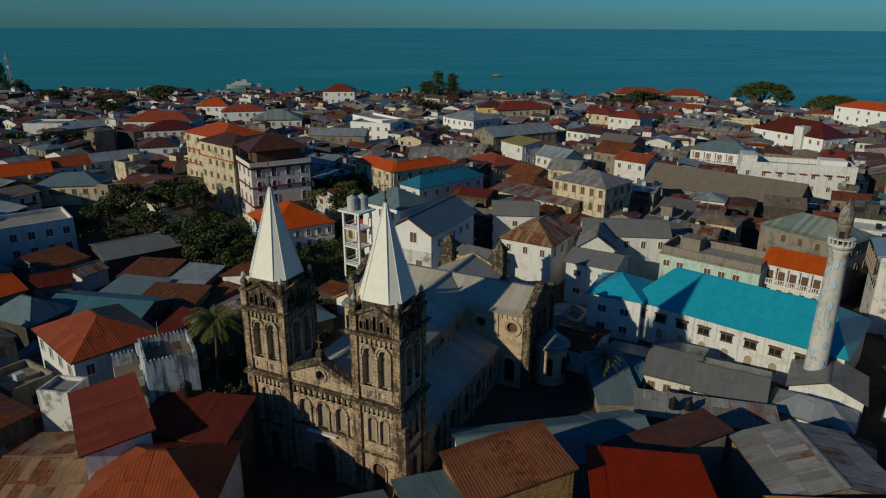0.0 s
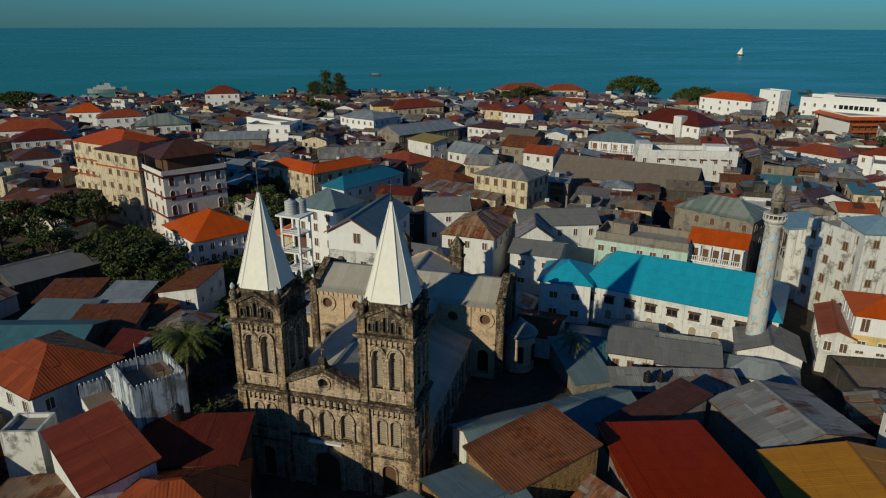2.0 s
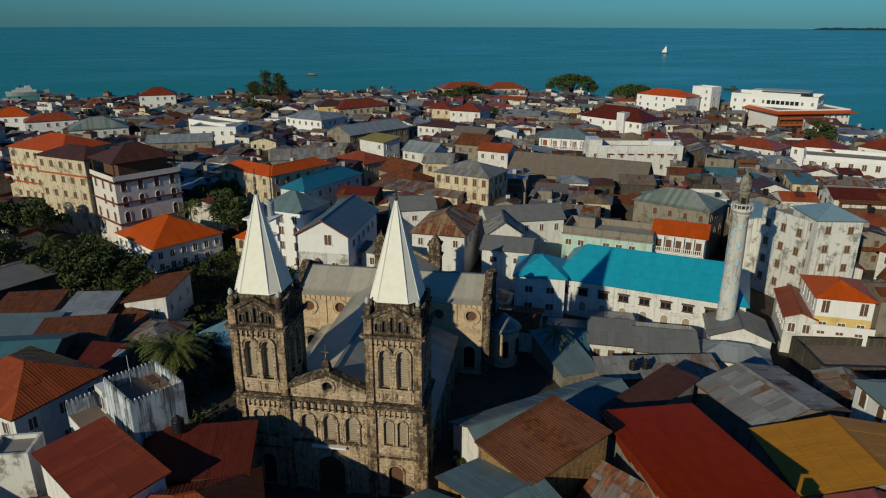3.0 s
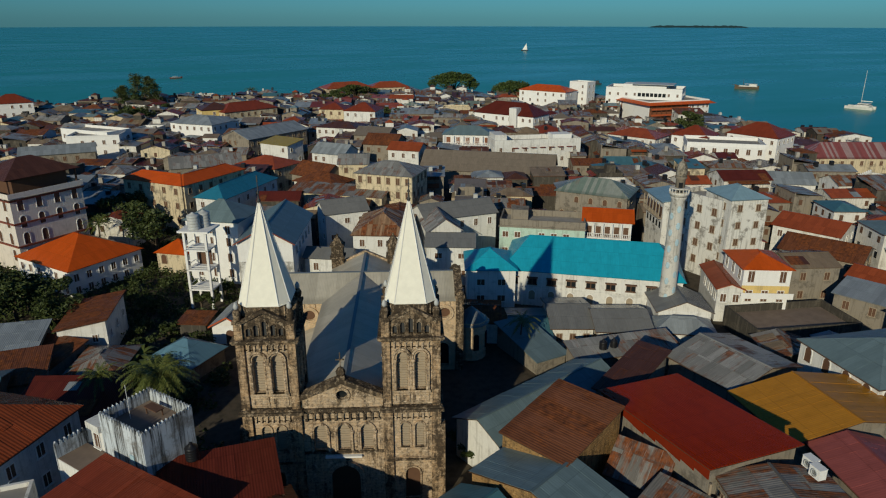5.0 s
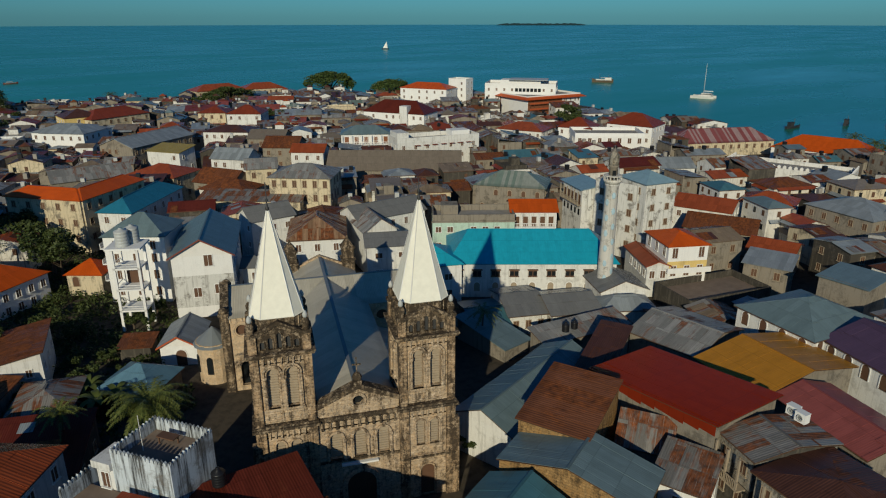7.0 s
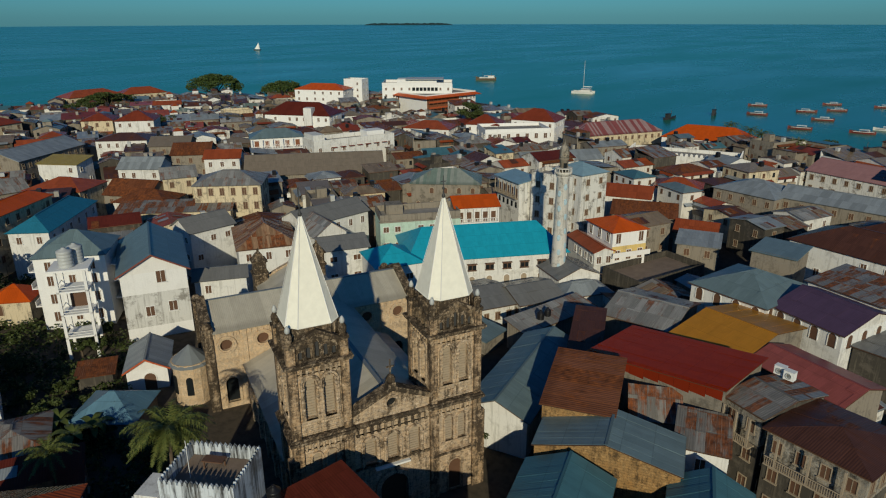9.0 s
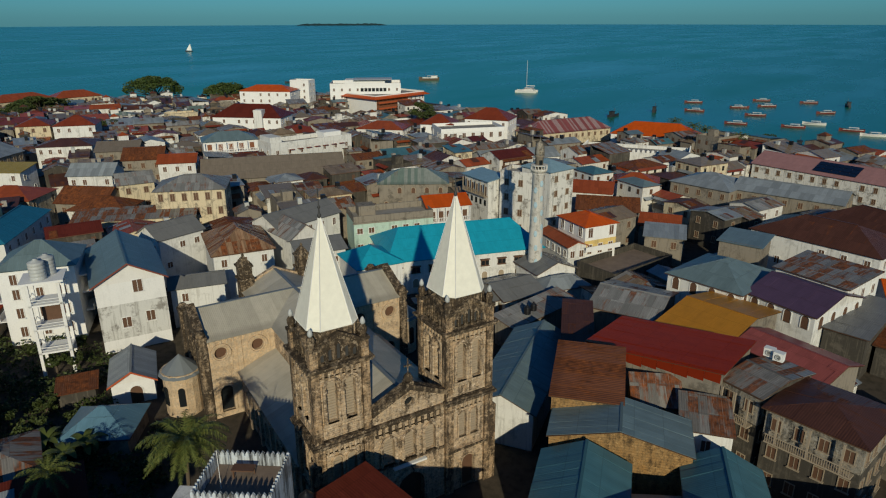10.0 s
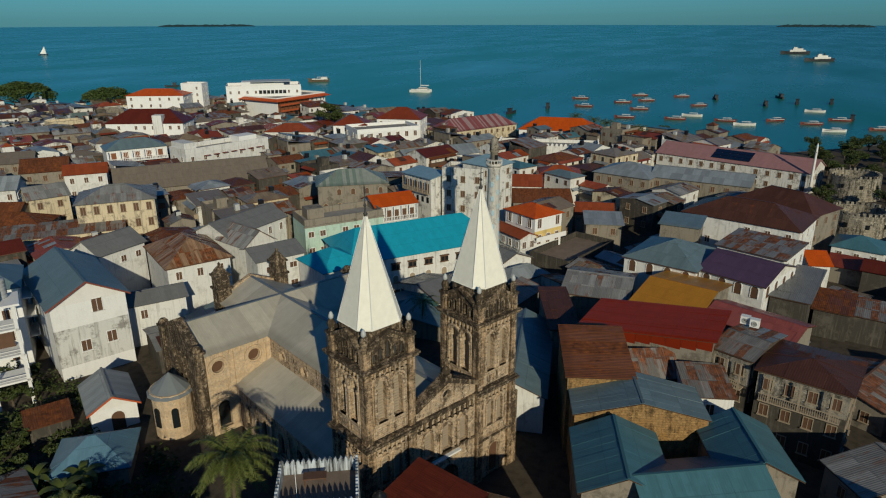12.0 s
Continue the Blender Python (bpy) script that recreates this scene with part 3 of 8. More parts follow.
def house(x, y, w, d, turn, eave, rise, kind, roof, wall, label, over=0.45, near=False, storeys=None, win="wood", style="plain",
          parapet=0.7, base=None, gap=3.0, size=(0.9, 1.35), name="house", category="house", group="", trim="trim", band_at=(), band_mat="band", low=None, sheet=(1.0, 3.0), windows=True):
    """A house: walls, a roof of sheets or a terrace with parapet, and windows on the walls that are seen."""
    rng = random.Random(int(x * 31 + y * 17 + w * 7))
    base = GROUND if base is None else base
    ob = empty(name, pose(x, y, base, 0, 0, turn), label, category, group)
    BUILT.append((x, y, w, d, turn))
    e = eave - base
    bm = bmesh.new()
    X, Y = w / 2, d / 2
    if kind == "flat":
        box(bm, -X, X, -Y, Y, -0.4, e)
        part("wall", bm, M[wall], ob)
        pb = bmesh.new()
        t = 0.28
        for r in ((-X, X, -Y, -Y + t), (-X, X, Y - t, Y), (-X, -X + t, -Y + t, Y - t), (X - t, X, -Y + t, Y - t)):
            box(pb, *r, e, e + parapet)
        part("parapet", pb, M[wall], ob)
        part("terrace", boxes((-X + t, X - t, -Y + t, Y - t, e, e + 0.06)), M["concrete"] if roof not in M else M[roof], ob)
    else:
        box(bm, -X, X, -Y, Y, -0.4, e)
        if kind == "gable":
            for sx in (-X, X - 0.3):
                b2 = [bm.verts.new(p) for p in ((sx, -Y, e), (sx, Y, e), (sx, 0, e + rise - 0.12), (sx + 0.3, -Y, e), (sx + 0.3, Y, e), (sx + 0.3, 0, e + rise - 0.12))]
                for f in ((2, 1, 0), (3, 4, 5), (0, 3, 5, 2), (1, 2, 5, 4)):
                    bm.faces.new([b2[i] for i in f])
        elif kind == "gable_y":
            for sy in (-Y, Y - 0.3):
                prism(bm, [(-X, e), (X, e), (0, e + rise - 0.12)], sy, sy + 0.3)
        elif kind == "shed":
            k = rise * d / (d + 2 * over)
            b2 = [bm.verts.new(p) for p in ((-X, -Y, e), (X, -Y, e), (X, Y, e), (-X, Y, e), (X, Y, e + k), (-X, Y, e + k))]
            for f in ((1, 2, 4), (3, 0, 5), (2, 3, 5, 4)):
                bm.faces.new([b2[i] for i in f])
        part("wall", bm, M[wall], ob)
        planes = slopes(kind, w, d, e, rise, over)
        if near:
            pieces = [p for poly in planes for p in sheets(poly, sheet[0], sheet[1], rng, 0.035)]
            cover = link("roof", sheet_mesh("roof_frame", [([Vector(q) - Vector((0, 0, 0.10)) for q in poly], [(0, 0)] * len(poly), Vector((0, 0, 1))) for poly in planes], M["wood"]), ob)
            for pts, uv, nrm in pieces:
                o = sum(pts, Vector()) / len(pts)
                link("roof_sheet", sheet_mesh("roof_sheet", [([p - o for p in pts], uv, nrm)], R[roof]), cover, Matrix.Translation(o))
        else:
            link("roof", sheet_mesh("roof", [flat_slope(p) for p in planes], R[roof], 0.12), ob)
        ridge = bmesh.new()
        if kind == "gable":
            box(ridge, -X - over, X + over, -0.14, 0.14, e + rise - 0.03, e + rise + 0.06)
        elif kind == "gable_y":
            box(ridge, -0.14, 0.14, -Y - over, Y + over, e + rise - 0.03, e + rise + 0.06)
        elif kind == "hip" and w >= d:
            box(ridge, -X + Y, X - Y, -0.14, 0.14, e + rise - 0.03, e + rise + 0.06)
        elif kind == "hip":
            box(ridge, -0.14, 0.14, -Y + X, Y - X, e + rise - 0.03, e + rise + 0.06)
        if len(ridge.verts):
            part("ridge_cap", ridge, R[roof], ob)
        else:
            ridge.free()
    for z in band_at:
        part("band", boxes((-X - 0.35, X + 0.35, -Y - 0.35, Y + 0.35, z - base, z - base + 0.3)), M[band_mat], ob)
    if not windows:
        return ob
    if trim == "trim" and wall in ("grey", "dark", "dark2", "rubble", "cream", "pinkw", "worn"):
        trim = "grey_wood"
    n = storeys or max(1, int((e - 0.4) / 3.1))
    fm, pm = window_mesh(style, size[0], size[1], win, trim)
    for k, ln, off in front_walls(x, y, w, d, turn):
        cols = max(1, int(ln / gap))
        for s in range(n):
            z = e - 2.35 - s * min(3.4, (e - 0.3) / n)
            if z < (0.3 if low is None else low):
                continue
            for c in range(cols):
                if not near and rng.random() < 0.15:
                    continue
                px = (c + 0.5 - cols / 2) * ln / cols
                m = pose(0, 0, 0, 0, 0, 90 * k) @ Matrix.Translation((px, -off - 0.002, z))
                f = link("window", fm, ob, m)
                link("pane", pm, f)
    return ob

# ---- land and sea ----


def land():
    """The town's ground: one sheet with a beach that dips under the water."""
    shore = [(-3200, 440), (-700, 438), (-420, 428), (-300, 424), (-200, 420), (-100, 416), (0, 420), (90, 420), (150, 408), (192, 372), (222, 318),
             (240, 288), (242, 262), (236, 235), (228, 180), (222, 140), (214, 98), (206, 56), (212, 20), (245, -15), (330, -70), (600, -200), (3200, -700)]
    bm = bmesh.new()
    rings = []
    for inset, z in ((0, GROUND), (0, None), (1, None)):
        row = []
        for i, (x, y) in enumerate(shore):
            a, b = Vector(shore[max(0, i - 1)]), Vector(shore[min(len(shore) - 1, i + 1)])
            t = (b - a).normalized()
            out = Vector((-t.y, t.x))
            p = Vector((x, y)) + (Vector((0, 0)) if z is not None else out * (14 if inset else 3))
            row.append(bm.verts.new((p.x, p.y, z if z is not None else (-1.2 if inset else 1.6))))
        rings.append(row)
    for i in range(len(shore) - 1):
        for a, b in zip(rings, rings[1:]):
            bm.faces.new((a[i], a[i + 1], b[i + 1], b[i])).material_index = 1
    loop = [bm.verts.new(p) for p in ((-3200, -3200, GROUND), (3200, -3200, GROUND))]
    loop = rings[0] + [loop[1], loop[0]]
    edges = [bm.edges.get((a, b)) or bm.edges.new((a, b)) for a, b in zip(loop, loop[1:] + loop[:1])]
    bmesh.ops.triangle_fill(bm, use_beauty=True, edges=edges)
    bmesh.ops.recalc_face_normals(bm, faces=bm.faces)
    ob = part("ground", bm, [M["ground"], M["sand"]], None)
    tagged(ob, "trodden earth lanes and yards between the houses, with a sandy shore", "ground", kind="structure")


land()
bm = bmesh.new()
bmesh.ops.create_circle(bm, cap_ends=True, segments=128, radius=4850)
tagged(part("water", bm, M["sea"], None), "calm teal sea reaching to the horizon", "sea", kind="structure")

# ---- the church ----
DATUM = 2.95       # the church's own zero lies this far under its floor
CH = pose(-12.5, 64.75, 0, 0, 0, -23.8)
church = empty("church", CH @ pose(0, 0, GROUND), "twin-towered church of blackened coral stone with pale spires", "church")


def cpart(name, bm, material, parent=None, label="", m=None):
    """A part of the church; heights are given from the sea."""
    return part(name, bm, material, parent or church, label, (m if m is not None else Matrix()) if parent else Matrix.Translation((0, 0, -DATUM)) @ (m if m is not None else Matrix()))


def arched_light(name, x, z0, w, h, y, parent, m, fill="grey_wood", slats=True):
    """A round-headed opening's shutter, set back, with its slats."""
    bm = bmesh.new()
    prism(bm, arch(x, z0, w, h, 10), y - 0.04, y)
    leafob = cpart(name, bm, M[fill], None, "", m)
    if slats:
        sb = bmesh.new()
        k = int((h - w / 2) / 0.28)
        for i in range(k):
            z = z0 + 0.12 + i * 0.28
            box(sb, x - w / 2 + 0.05, x + w / 2 - 0.05, y - 0.11, y - 0.04, z, z + 0.13)
        part("louvre", sb, M[fill], leafob)
    return leafob


HALF, PIL = 2.9, 0.34       # half a tower's width; how far the pilasters stand out


def tower(u, v):
    place = Matrix.Translation((u, v, 0))
    h = HALF - PIL
    # the core, and the storeys' plates with their openings on each side
    cpart("tower_core", boxes((-h + 0.62, h - 0.62, -h + 0.62, h - 0.62, 2.6, 25.2)), M["stone"], None, "", place)
    for k in range(4):
        turn = place @ pose(0, 0, 0, 0, 0, 90 * k)
        f = -h - 0.02
        # lower storey
        low = [arch(0.0, 3.1, 1.5, 3.9), arch(-0.72, 9.5, 0.92, 2.9), arch(0.72, 9.5, 0.92, 2.9)]
        bm = bmesh.new()
        plate(bm, [(-h, 2.8), (h, 2.8), (h, 13.9), (-h, 13.9)], low, f, f + 0.32)
        for i, o in enumerate(low):
            xs = (o[0][0] + o[1][0]) / 2
            w = o[1][0] - o[0][0]
            top = max(p[1] for p in o)
            band(bm, arch(xs, o[0][1], w + 0.34, top - o[0][1] + 0.17), o, f - 0.14, f + 0.01)
        box(bm, -1.6, 1.6, f - 0.16, f, 9.18, 9.42)
        box(bm, -h, h, f - 0.20, f, 7.9, 8.25)
        for i in range(8):      # corbel arches under the cornice
            x = -1.93 + i * 0.55
            band(bm, arch(x, 13.0, 0.56, 0.78, 5), arch(x, 13.0, 0.36, 0.64, 5), f - 0.18, f + 0.01)
            box(bm, x - 0.34, x - 0.21, f - 0.22, f, 12.8, 13.02)
        cpart("tower_wall", bm, M["stone"], None, "", turn)
        for i, o in enumerate(low):
            arched_light("shutter", (o[0][0] + o[1][0]) / 2, o[0][1], o[1][0] - o[0][0], max(p[1] for p in o) - o[0][1], f + 0.29, None, turn, "wood" if i == 0 else "grey_wood", i > 0)
        # belfry storey
        bel = [arch(-0.90, 16.2, 1.06, 4.15, 10), arch(0.90, 16.2, 1.06, 4.15, 10)]
        bm = bmesh.new()
        plate(bm, [(-h, 14.5), (h, 14.5), (h, 21.7), (-h, 21.7)], bel, f, f + 0.58)
        for o in bel:
            xs = (o[0][0] + o[1][0]) / 2
            band(bm, arch(xs, 16.2, 1.06 + 0.30, 4.30, 10), arch(xs, 16.2, 1.06, 4.15, 10), f - 0.12, f + 0.01)
            band(bm, arch(xs, 16.2, 1.06 + 0.74, 4.62, 10), arch(xs, 16.2, 1.06 + 0.40, 4.42, 10), f - 0.26, f + 0.01)
            for s in (-1, 1):
                lathe(bm, [(0.17, 16.2), (0.17, 16.45), (0.11, 16.5), (0.11, 19.2), (0.19, 19.38), (0.19, 19.65)], 8, xs + s * 0.68, f - 0.18)
        box(bm, -1.9, 1.9, f - 0.22, f, 15.85, 16.15)
        for s in (-1, 1):       # sunk panels under the pair
            plate(bm, [(s * 0.95 - 0.8, 14.75), (s * 0.95 + 0.8, 14.75), (s * 0.95 + 0.8, 15.75), (s * 0.95 - 0.8, 15.75)],
                  [[(s * 0.95 - 0.62, 14.9), (s * 0.95 + 0.62, 14.9), (s * 0.95 + 0.62, 15.6), (s * 0.95 - 0.62, 15.6)]], f - 0.10, f + 0.01)
        for i in range(8):      # corbel table of little round arches
            x = -1.93 + i * 0.55
            band(bm, arch(x, 20.95, 0.56, 0.72, 5), arch(x, 20.95, 0.36, 0.60, 5), f - 0.20, f + 0.01)
            box(bm, x - 0.34, x - 0.21, f - 0.24, f, 20.80, 20.97)
        box(bm, -h, h, f - 0.20, f, 21.66, 21.72)
        cpart("belfry_wall", bm, M["stone"], None, "", turn)
        for o in bel:
            arched_light("louvred_shutter", (o[0][0] + o[1][0]) / 2, 16.2, 1.06, 4.15, f + 0.50, None, turn)
        # gabled top storey with stepped lights
        tops = [arch(x, 22.35, 0.42, hh, 6) for x, hh in ((-1.55, 0.85), (-0.8, 1.2), (0.0, 1.6), (0.8, 1.2), (1.55, 0.85))]
        bm = bmesh.new()
        plate(bm, [(-h, 22.1), (h, 22.1), (h, 23.6), (0, 25.0), (-h, 23.6)], tops, f, f + 0.30)
        for o in tops:
            xs, top = (o[0][0] + o[1][0]) / 2, max(p[1] for p in o)
            band(bm, arch(xs, 22.35, 0.62, top - 22.35 + 0.1, 6), o, f - 0.09, f + 0.01)
        for s in (-1, 1):       # raking mouldings
            vs = [bm.verts.new(p) for yy in (f - 0.28, f + 0.3) for p in ((s * (h + 0.05), yy, 23.45), (s * (h + 0.05), yy, 23.8), (0, yy, 25.2), (0, yy, 24.85))]
            for q in ((0, 1, 2, 3), (7, 6, 5, 4), (0, 4, 5, 1), (1, 5, 6, 2), (2, 6, 7, 3), (3, 7, 4, 0)):
                bm.faces.new([vs[i] for i in q])
        bmesh.ops.recalc_face_normals(bm, faces=bm.faces)
        cpart("gable_wall", bm, M["ledge"], None, "", turn)
        bm = bmesh.new()
        for o in tops:
            prism(bm, o, f + 0.2, f + 0.24)
        cpart("blind_light", bm, M["iron"], None, "", turn)
    for sx in (-1, 1):
        for sy in (-1, 1):
            a, b = sorted((sx * (HALF - 0.95), sx * HALF))
            c, d = sorted((sy * (HALF - 0.95), sy * HALF))
            e, g = sorted((sx * (HALF - 0.85), sx * (HALF - 0.06)))
            k, l = sorted((sy * (HALF - 0.85), sy * (HALF - 0.06)))
            bm = boxes((a, b, c, d, 2.6, 13.95))
            for upper in ((e, g, k, l, 14.4, 21.75), (e, g, k, l, 22.1, 23.75)):
                cpart("pilaster", boxes(upper), M["buttress"], None, "", place)
            if sx * u > 0 and sy < 0:      # stepped buttress at the outer front corner
                box(bm, min(sx * 2.9, sx * 3.35), max(sx * 2.9, sx * 3.35), c, d, 2.6, 12.2)
            cpart("pilaster", bm, M["buttress"], None, "", place)
            bm = bmesh.new()
            x, y = sx * (HALF - 0.42), sy * (HALF - 0.42)
            box(bm, x - 0.46, x + 0.46, y - 0.46, y + 0.46, 23.75, 24.05)
            lathe(bm, [(0.40, 24.05), (0.28, 24.25), (0.38, 24.5), (0.40, 24.8), (0.26, 25.08), (0.13, 25.2)], 10, x, y)
            urn = cpart("finial", bm, M["ledge"], None, "weathered stone urn", place)
            part("urn_tip", lathe(bmesh.new(), [(0.14, 25.15), (0.24, 25.3), (0.24, 25.52), (0.12, 25.8), (0.0, 25.92)], 10, x, y), M["tank"], urn, "pale grey pointed tip")
    for z, o, hgt in ((13.9, 0.30, 0.28), (14.18, 0.14, 0.22), (8.0, 0.05, 0.2), (21.7, 0.20, 0.22), (21.92, 0.32, 0.2)):
        o += HALF
        cpart("cornice", boxes((-o, o, -o, o, z, z + hgt)), M["ledge"], None, "", place)
    # the spire: a square pyramid with cut corners, over a low plinth
    bm = bmesh.new()
    q, c0 = 2.42, 0.92
    ring = [(-q + c0, -q), (q - c0, -q), (q, -q + c0), (q, q - c0), (q - c0, q), (-q + c0, q), (-q, q - c0), (-q, -q + c0)]
    levels = [(25.3, 1.0), (25.36, 1.03), (25.42, 1.0), (27.6, 0.765), (30.0, 0.52), (32.5, 0.265), (34.9, 0.03)]
    rows = [[bm.verts.new((x * s, y * s, z)) for x, y in ring] for z, s in levels]
    for a, b in zip(rows, rows[1:]):
        for i in range(8):
            bm.faces.new((a[i], a[(i + 1) % 8], b[(i + 1) % 8], b[i]))
    bm.faces.new(rows[-1])
    foot = bmesh.new()
    low = [[foot.verts.new((x * k, y * k, z)) for x, y in ring] for z, k in ((24.0, 0.97), (25.3, 0.97))]
    for i in range(8):
        foot.faces.new((low[0][i], low[0][(i + 1) % 8], low[1][(i + 1) % 8], low[1][i]))
    foot.faces.new(low[1])
    cpart("spire_foot", foot, M["ledge"], None, "blackened stone drum under the spire", place)
    spire = cpart("spire", bm, M["spire"], None, "pale shingled spire with cut corners", place)
    for i in range(8):          # hip rolls
        bm = bmesh.new()
        (x0, y0), (x1, y1) = [(ring[i][0] * s, ring[i][1] * s) for s in (1.0, 0.03)]
        for k in range(1):
            a, b = Vector((x0, y0, 25.42)), Vector((x1, y1, 34.9))
            side = (b - a).cross(Vector((x0, y0, 0))).normalized() * 0.05
            out = Vector((x0, y0, 0)).normalized() * 0.05
            vs = [bm.verts.new(p) for p in (a - side, a + out, a + side, b - side * 0.6, b + out, b + side * 0.6)]
            for f3 in ((0, 1, 4, 3), (1, 2, 5, 4)):
                bm.faces.new([vs[j] for j in f3])
        part("hip_roll", bm, M["trim"], spire)
    bm = bmesh.new()
    lathe(bm, [(0.13, 34.8), (0.2, 35.05), (0.1, 35.2), (0.05, 35.6), (0.16, 35.75), (0.05, 35.95), (0.035, 37.0)], 8)
    if u > 0:
        box(bm, -0.28, 0.28, -0.03, 0.03, 36.4, 36.47)
    else:
        box(bm, -0.05, 0.05, -0.05, 0.05, 36.8, 37.4)
    part("spire_finial", bm, M["iron"], spire, "dark iron cross on a ball")


TU = 6.95
tower(-TU, 0.0)
tower(TU, 0.0)

# the front between the towers
fx = TU - HALF
bm = bmesh.new()
tri = [arch(x, 9.35, 1.25, 3.0, 10) for x in (-2.35, 0.0, 2.35)]
door = arch(0, 2.9, 3.0, 4.6, 12)
rose = circle(0, 15.75, 0.55)
Y0 = -2.55
plate(bm, [(-fx, 2.7), (fx, 2.7), (fx, 15.6), (0, 17.3), (-fx, 15.6)], tri + [door, rose], Y0, Y0 + 0.55)
front = cpart("front_wall", bm, M["stone"])
for o in tri:
    xs = (o[0][0] + o[1][0]) / 2
    bm = bmesh.new()
    band(bm, arch(xs, 9.35, 1.25 + 0.5, 3.25, 10), o, Y0 - 0.17, Y0 + 0.01)
    part("arch_moulding", bm, M["stone"], front)
    for s in (-1, 1):
        bm = bmesh.new()
        lathe(bm, [(0.16, 9.3), (0.10, 9.45), (0.10, 11.2), (0.17, 11.4), (0.17, 11.6)], 8, xs + s * 0.86, Y0 - 0.14)
        part("colonnette", bm, M["stone"], front)
bm = bmesh.new()
band(bm, arch(0, 2.9, 4.0, 5.1, 12), door, Y0 - 0.3, Y0 + 0.01)
part("door_moulding", bm, M["stone"], front)
bm = bmesh.new()
band(bm, circle(0, 15.75, 0.82), rose, Y0 - 0.15, Y0 + 0.01)
part("window_ring", bm, M["stone"], front)
for i, o in enumerate(tri):
    arched_light("window_shutter", (o[0][0] + o[1][0]) / 2, 9.35, 1.25, 3.0, Y0 + 0.42, None, Matrix())
arched_light("main_door", 0, 2.9, 3.0, 4.6, Y0 + 0.5, None, Matrix(), "wood", False)
bm = bmesh.new()
prism(bm, rose, Y0 + 0.4, Y0 + 0.44)
cpart("round_window", bm, M["pane"])
for course in ((-fx, fx, Y0 - 0.30, Y0, 13.95, 14.3), (-fx, fx, Y0 - 0.16, Y0, 8.95, 9.2)):
    cpart("string_course", boxes(course), M["ledge"])
bm = bmesh.new()
for i in range(11):
    x = -3.6 + i * 0.72
    box(bm, x - 0.13, x + 0.13, Y0 - 0.24, Y0, 12.85, 13.1)
    if i < 10:
        band(bm, arch(x + 0.36, 13.05, 0.74, 0.88, 6), arch(x + 0.36, 13.05, 0.48, 0.72, 6), Y0 - 0.2, Y0 + 0.01)
cpart("corbel_table", bm, M["ledge"])
cpart("white_sill", boxes((-1.95, 1.75, Y0 - 0.42, Y0 - 0.02, 8.55, 8.75)), M["trim"], None, "white-painted ledge over the door")
bm = bmesh.new()
for s in (-1, 1):
    vs = [bm.verts.new(p) for yy in (Y0 - 0.38, Y0 + 0.75) for p in ((s * fx, yy, 15.35), (s * fx, yy, 15.9), (0, yy, 17.72), (0, yy, 17.15))]
    for q in ((0, 1, 2, 3), (7, 6, 5, 4), (0, 4, 5, 1), (1, 5, 6, 2), (2, 6, 7, 3), (3, 7, 4, 0)):
        bm.faces.new([vs[i] for i in q])
bmesh.ops.recalc_face_normals(bm, faces=bm.faces)
cpart("raking_cornice", bm, M["ledge"])
bm = boxes((-0.4, 0.4, Y0 - 0.35, Y0 + 0.5, 17.4, 18.0))
lathe(bm, [(0.42, 18.0), (0.5, 18.3), (0.3, 18.7), (0.0, 18.85)], 10, 0, Y0 + 0.05)
box(bm, -0.05, 0.05, Y0 + 0.02, Y0 + 0.12, 18.7, 20.4)
box(bm, -0.42, 0.42, Y0 + 0.02, Y0 + 0.12, 19.55, 19.68)
cpart("gable_cross", bm, M["ledge"], None, "small iron cross on a stone base")

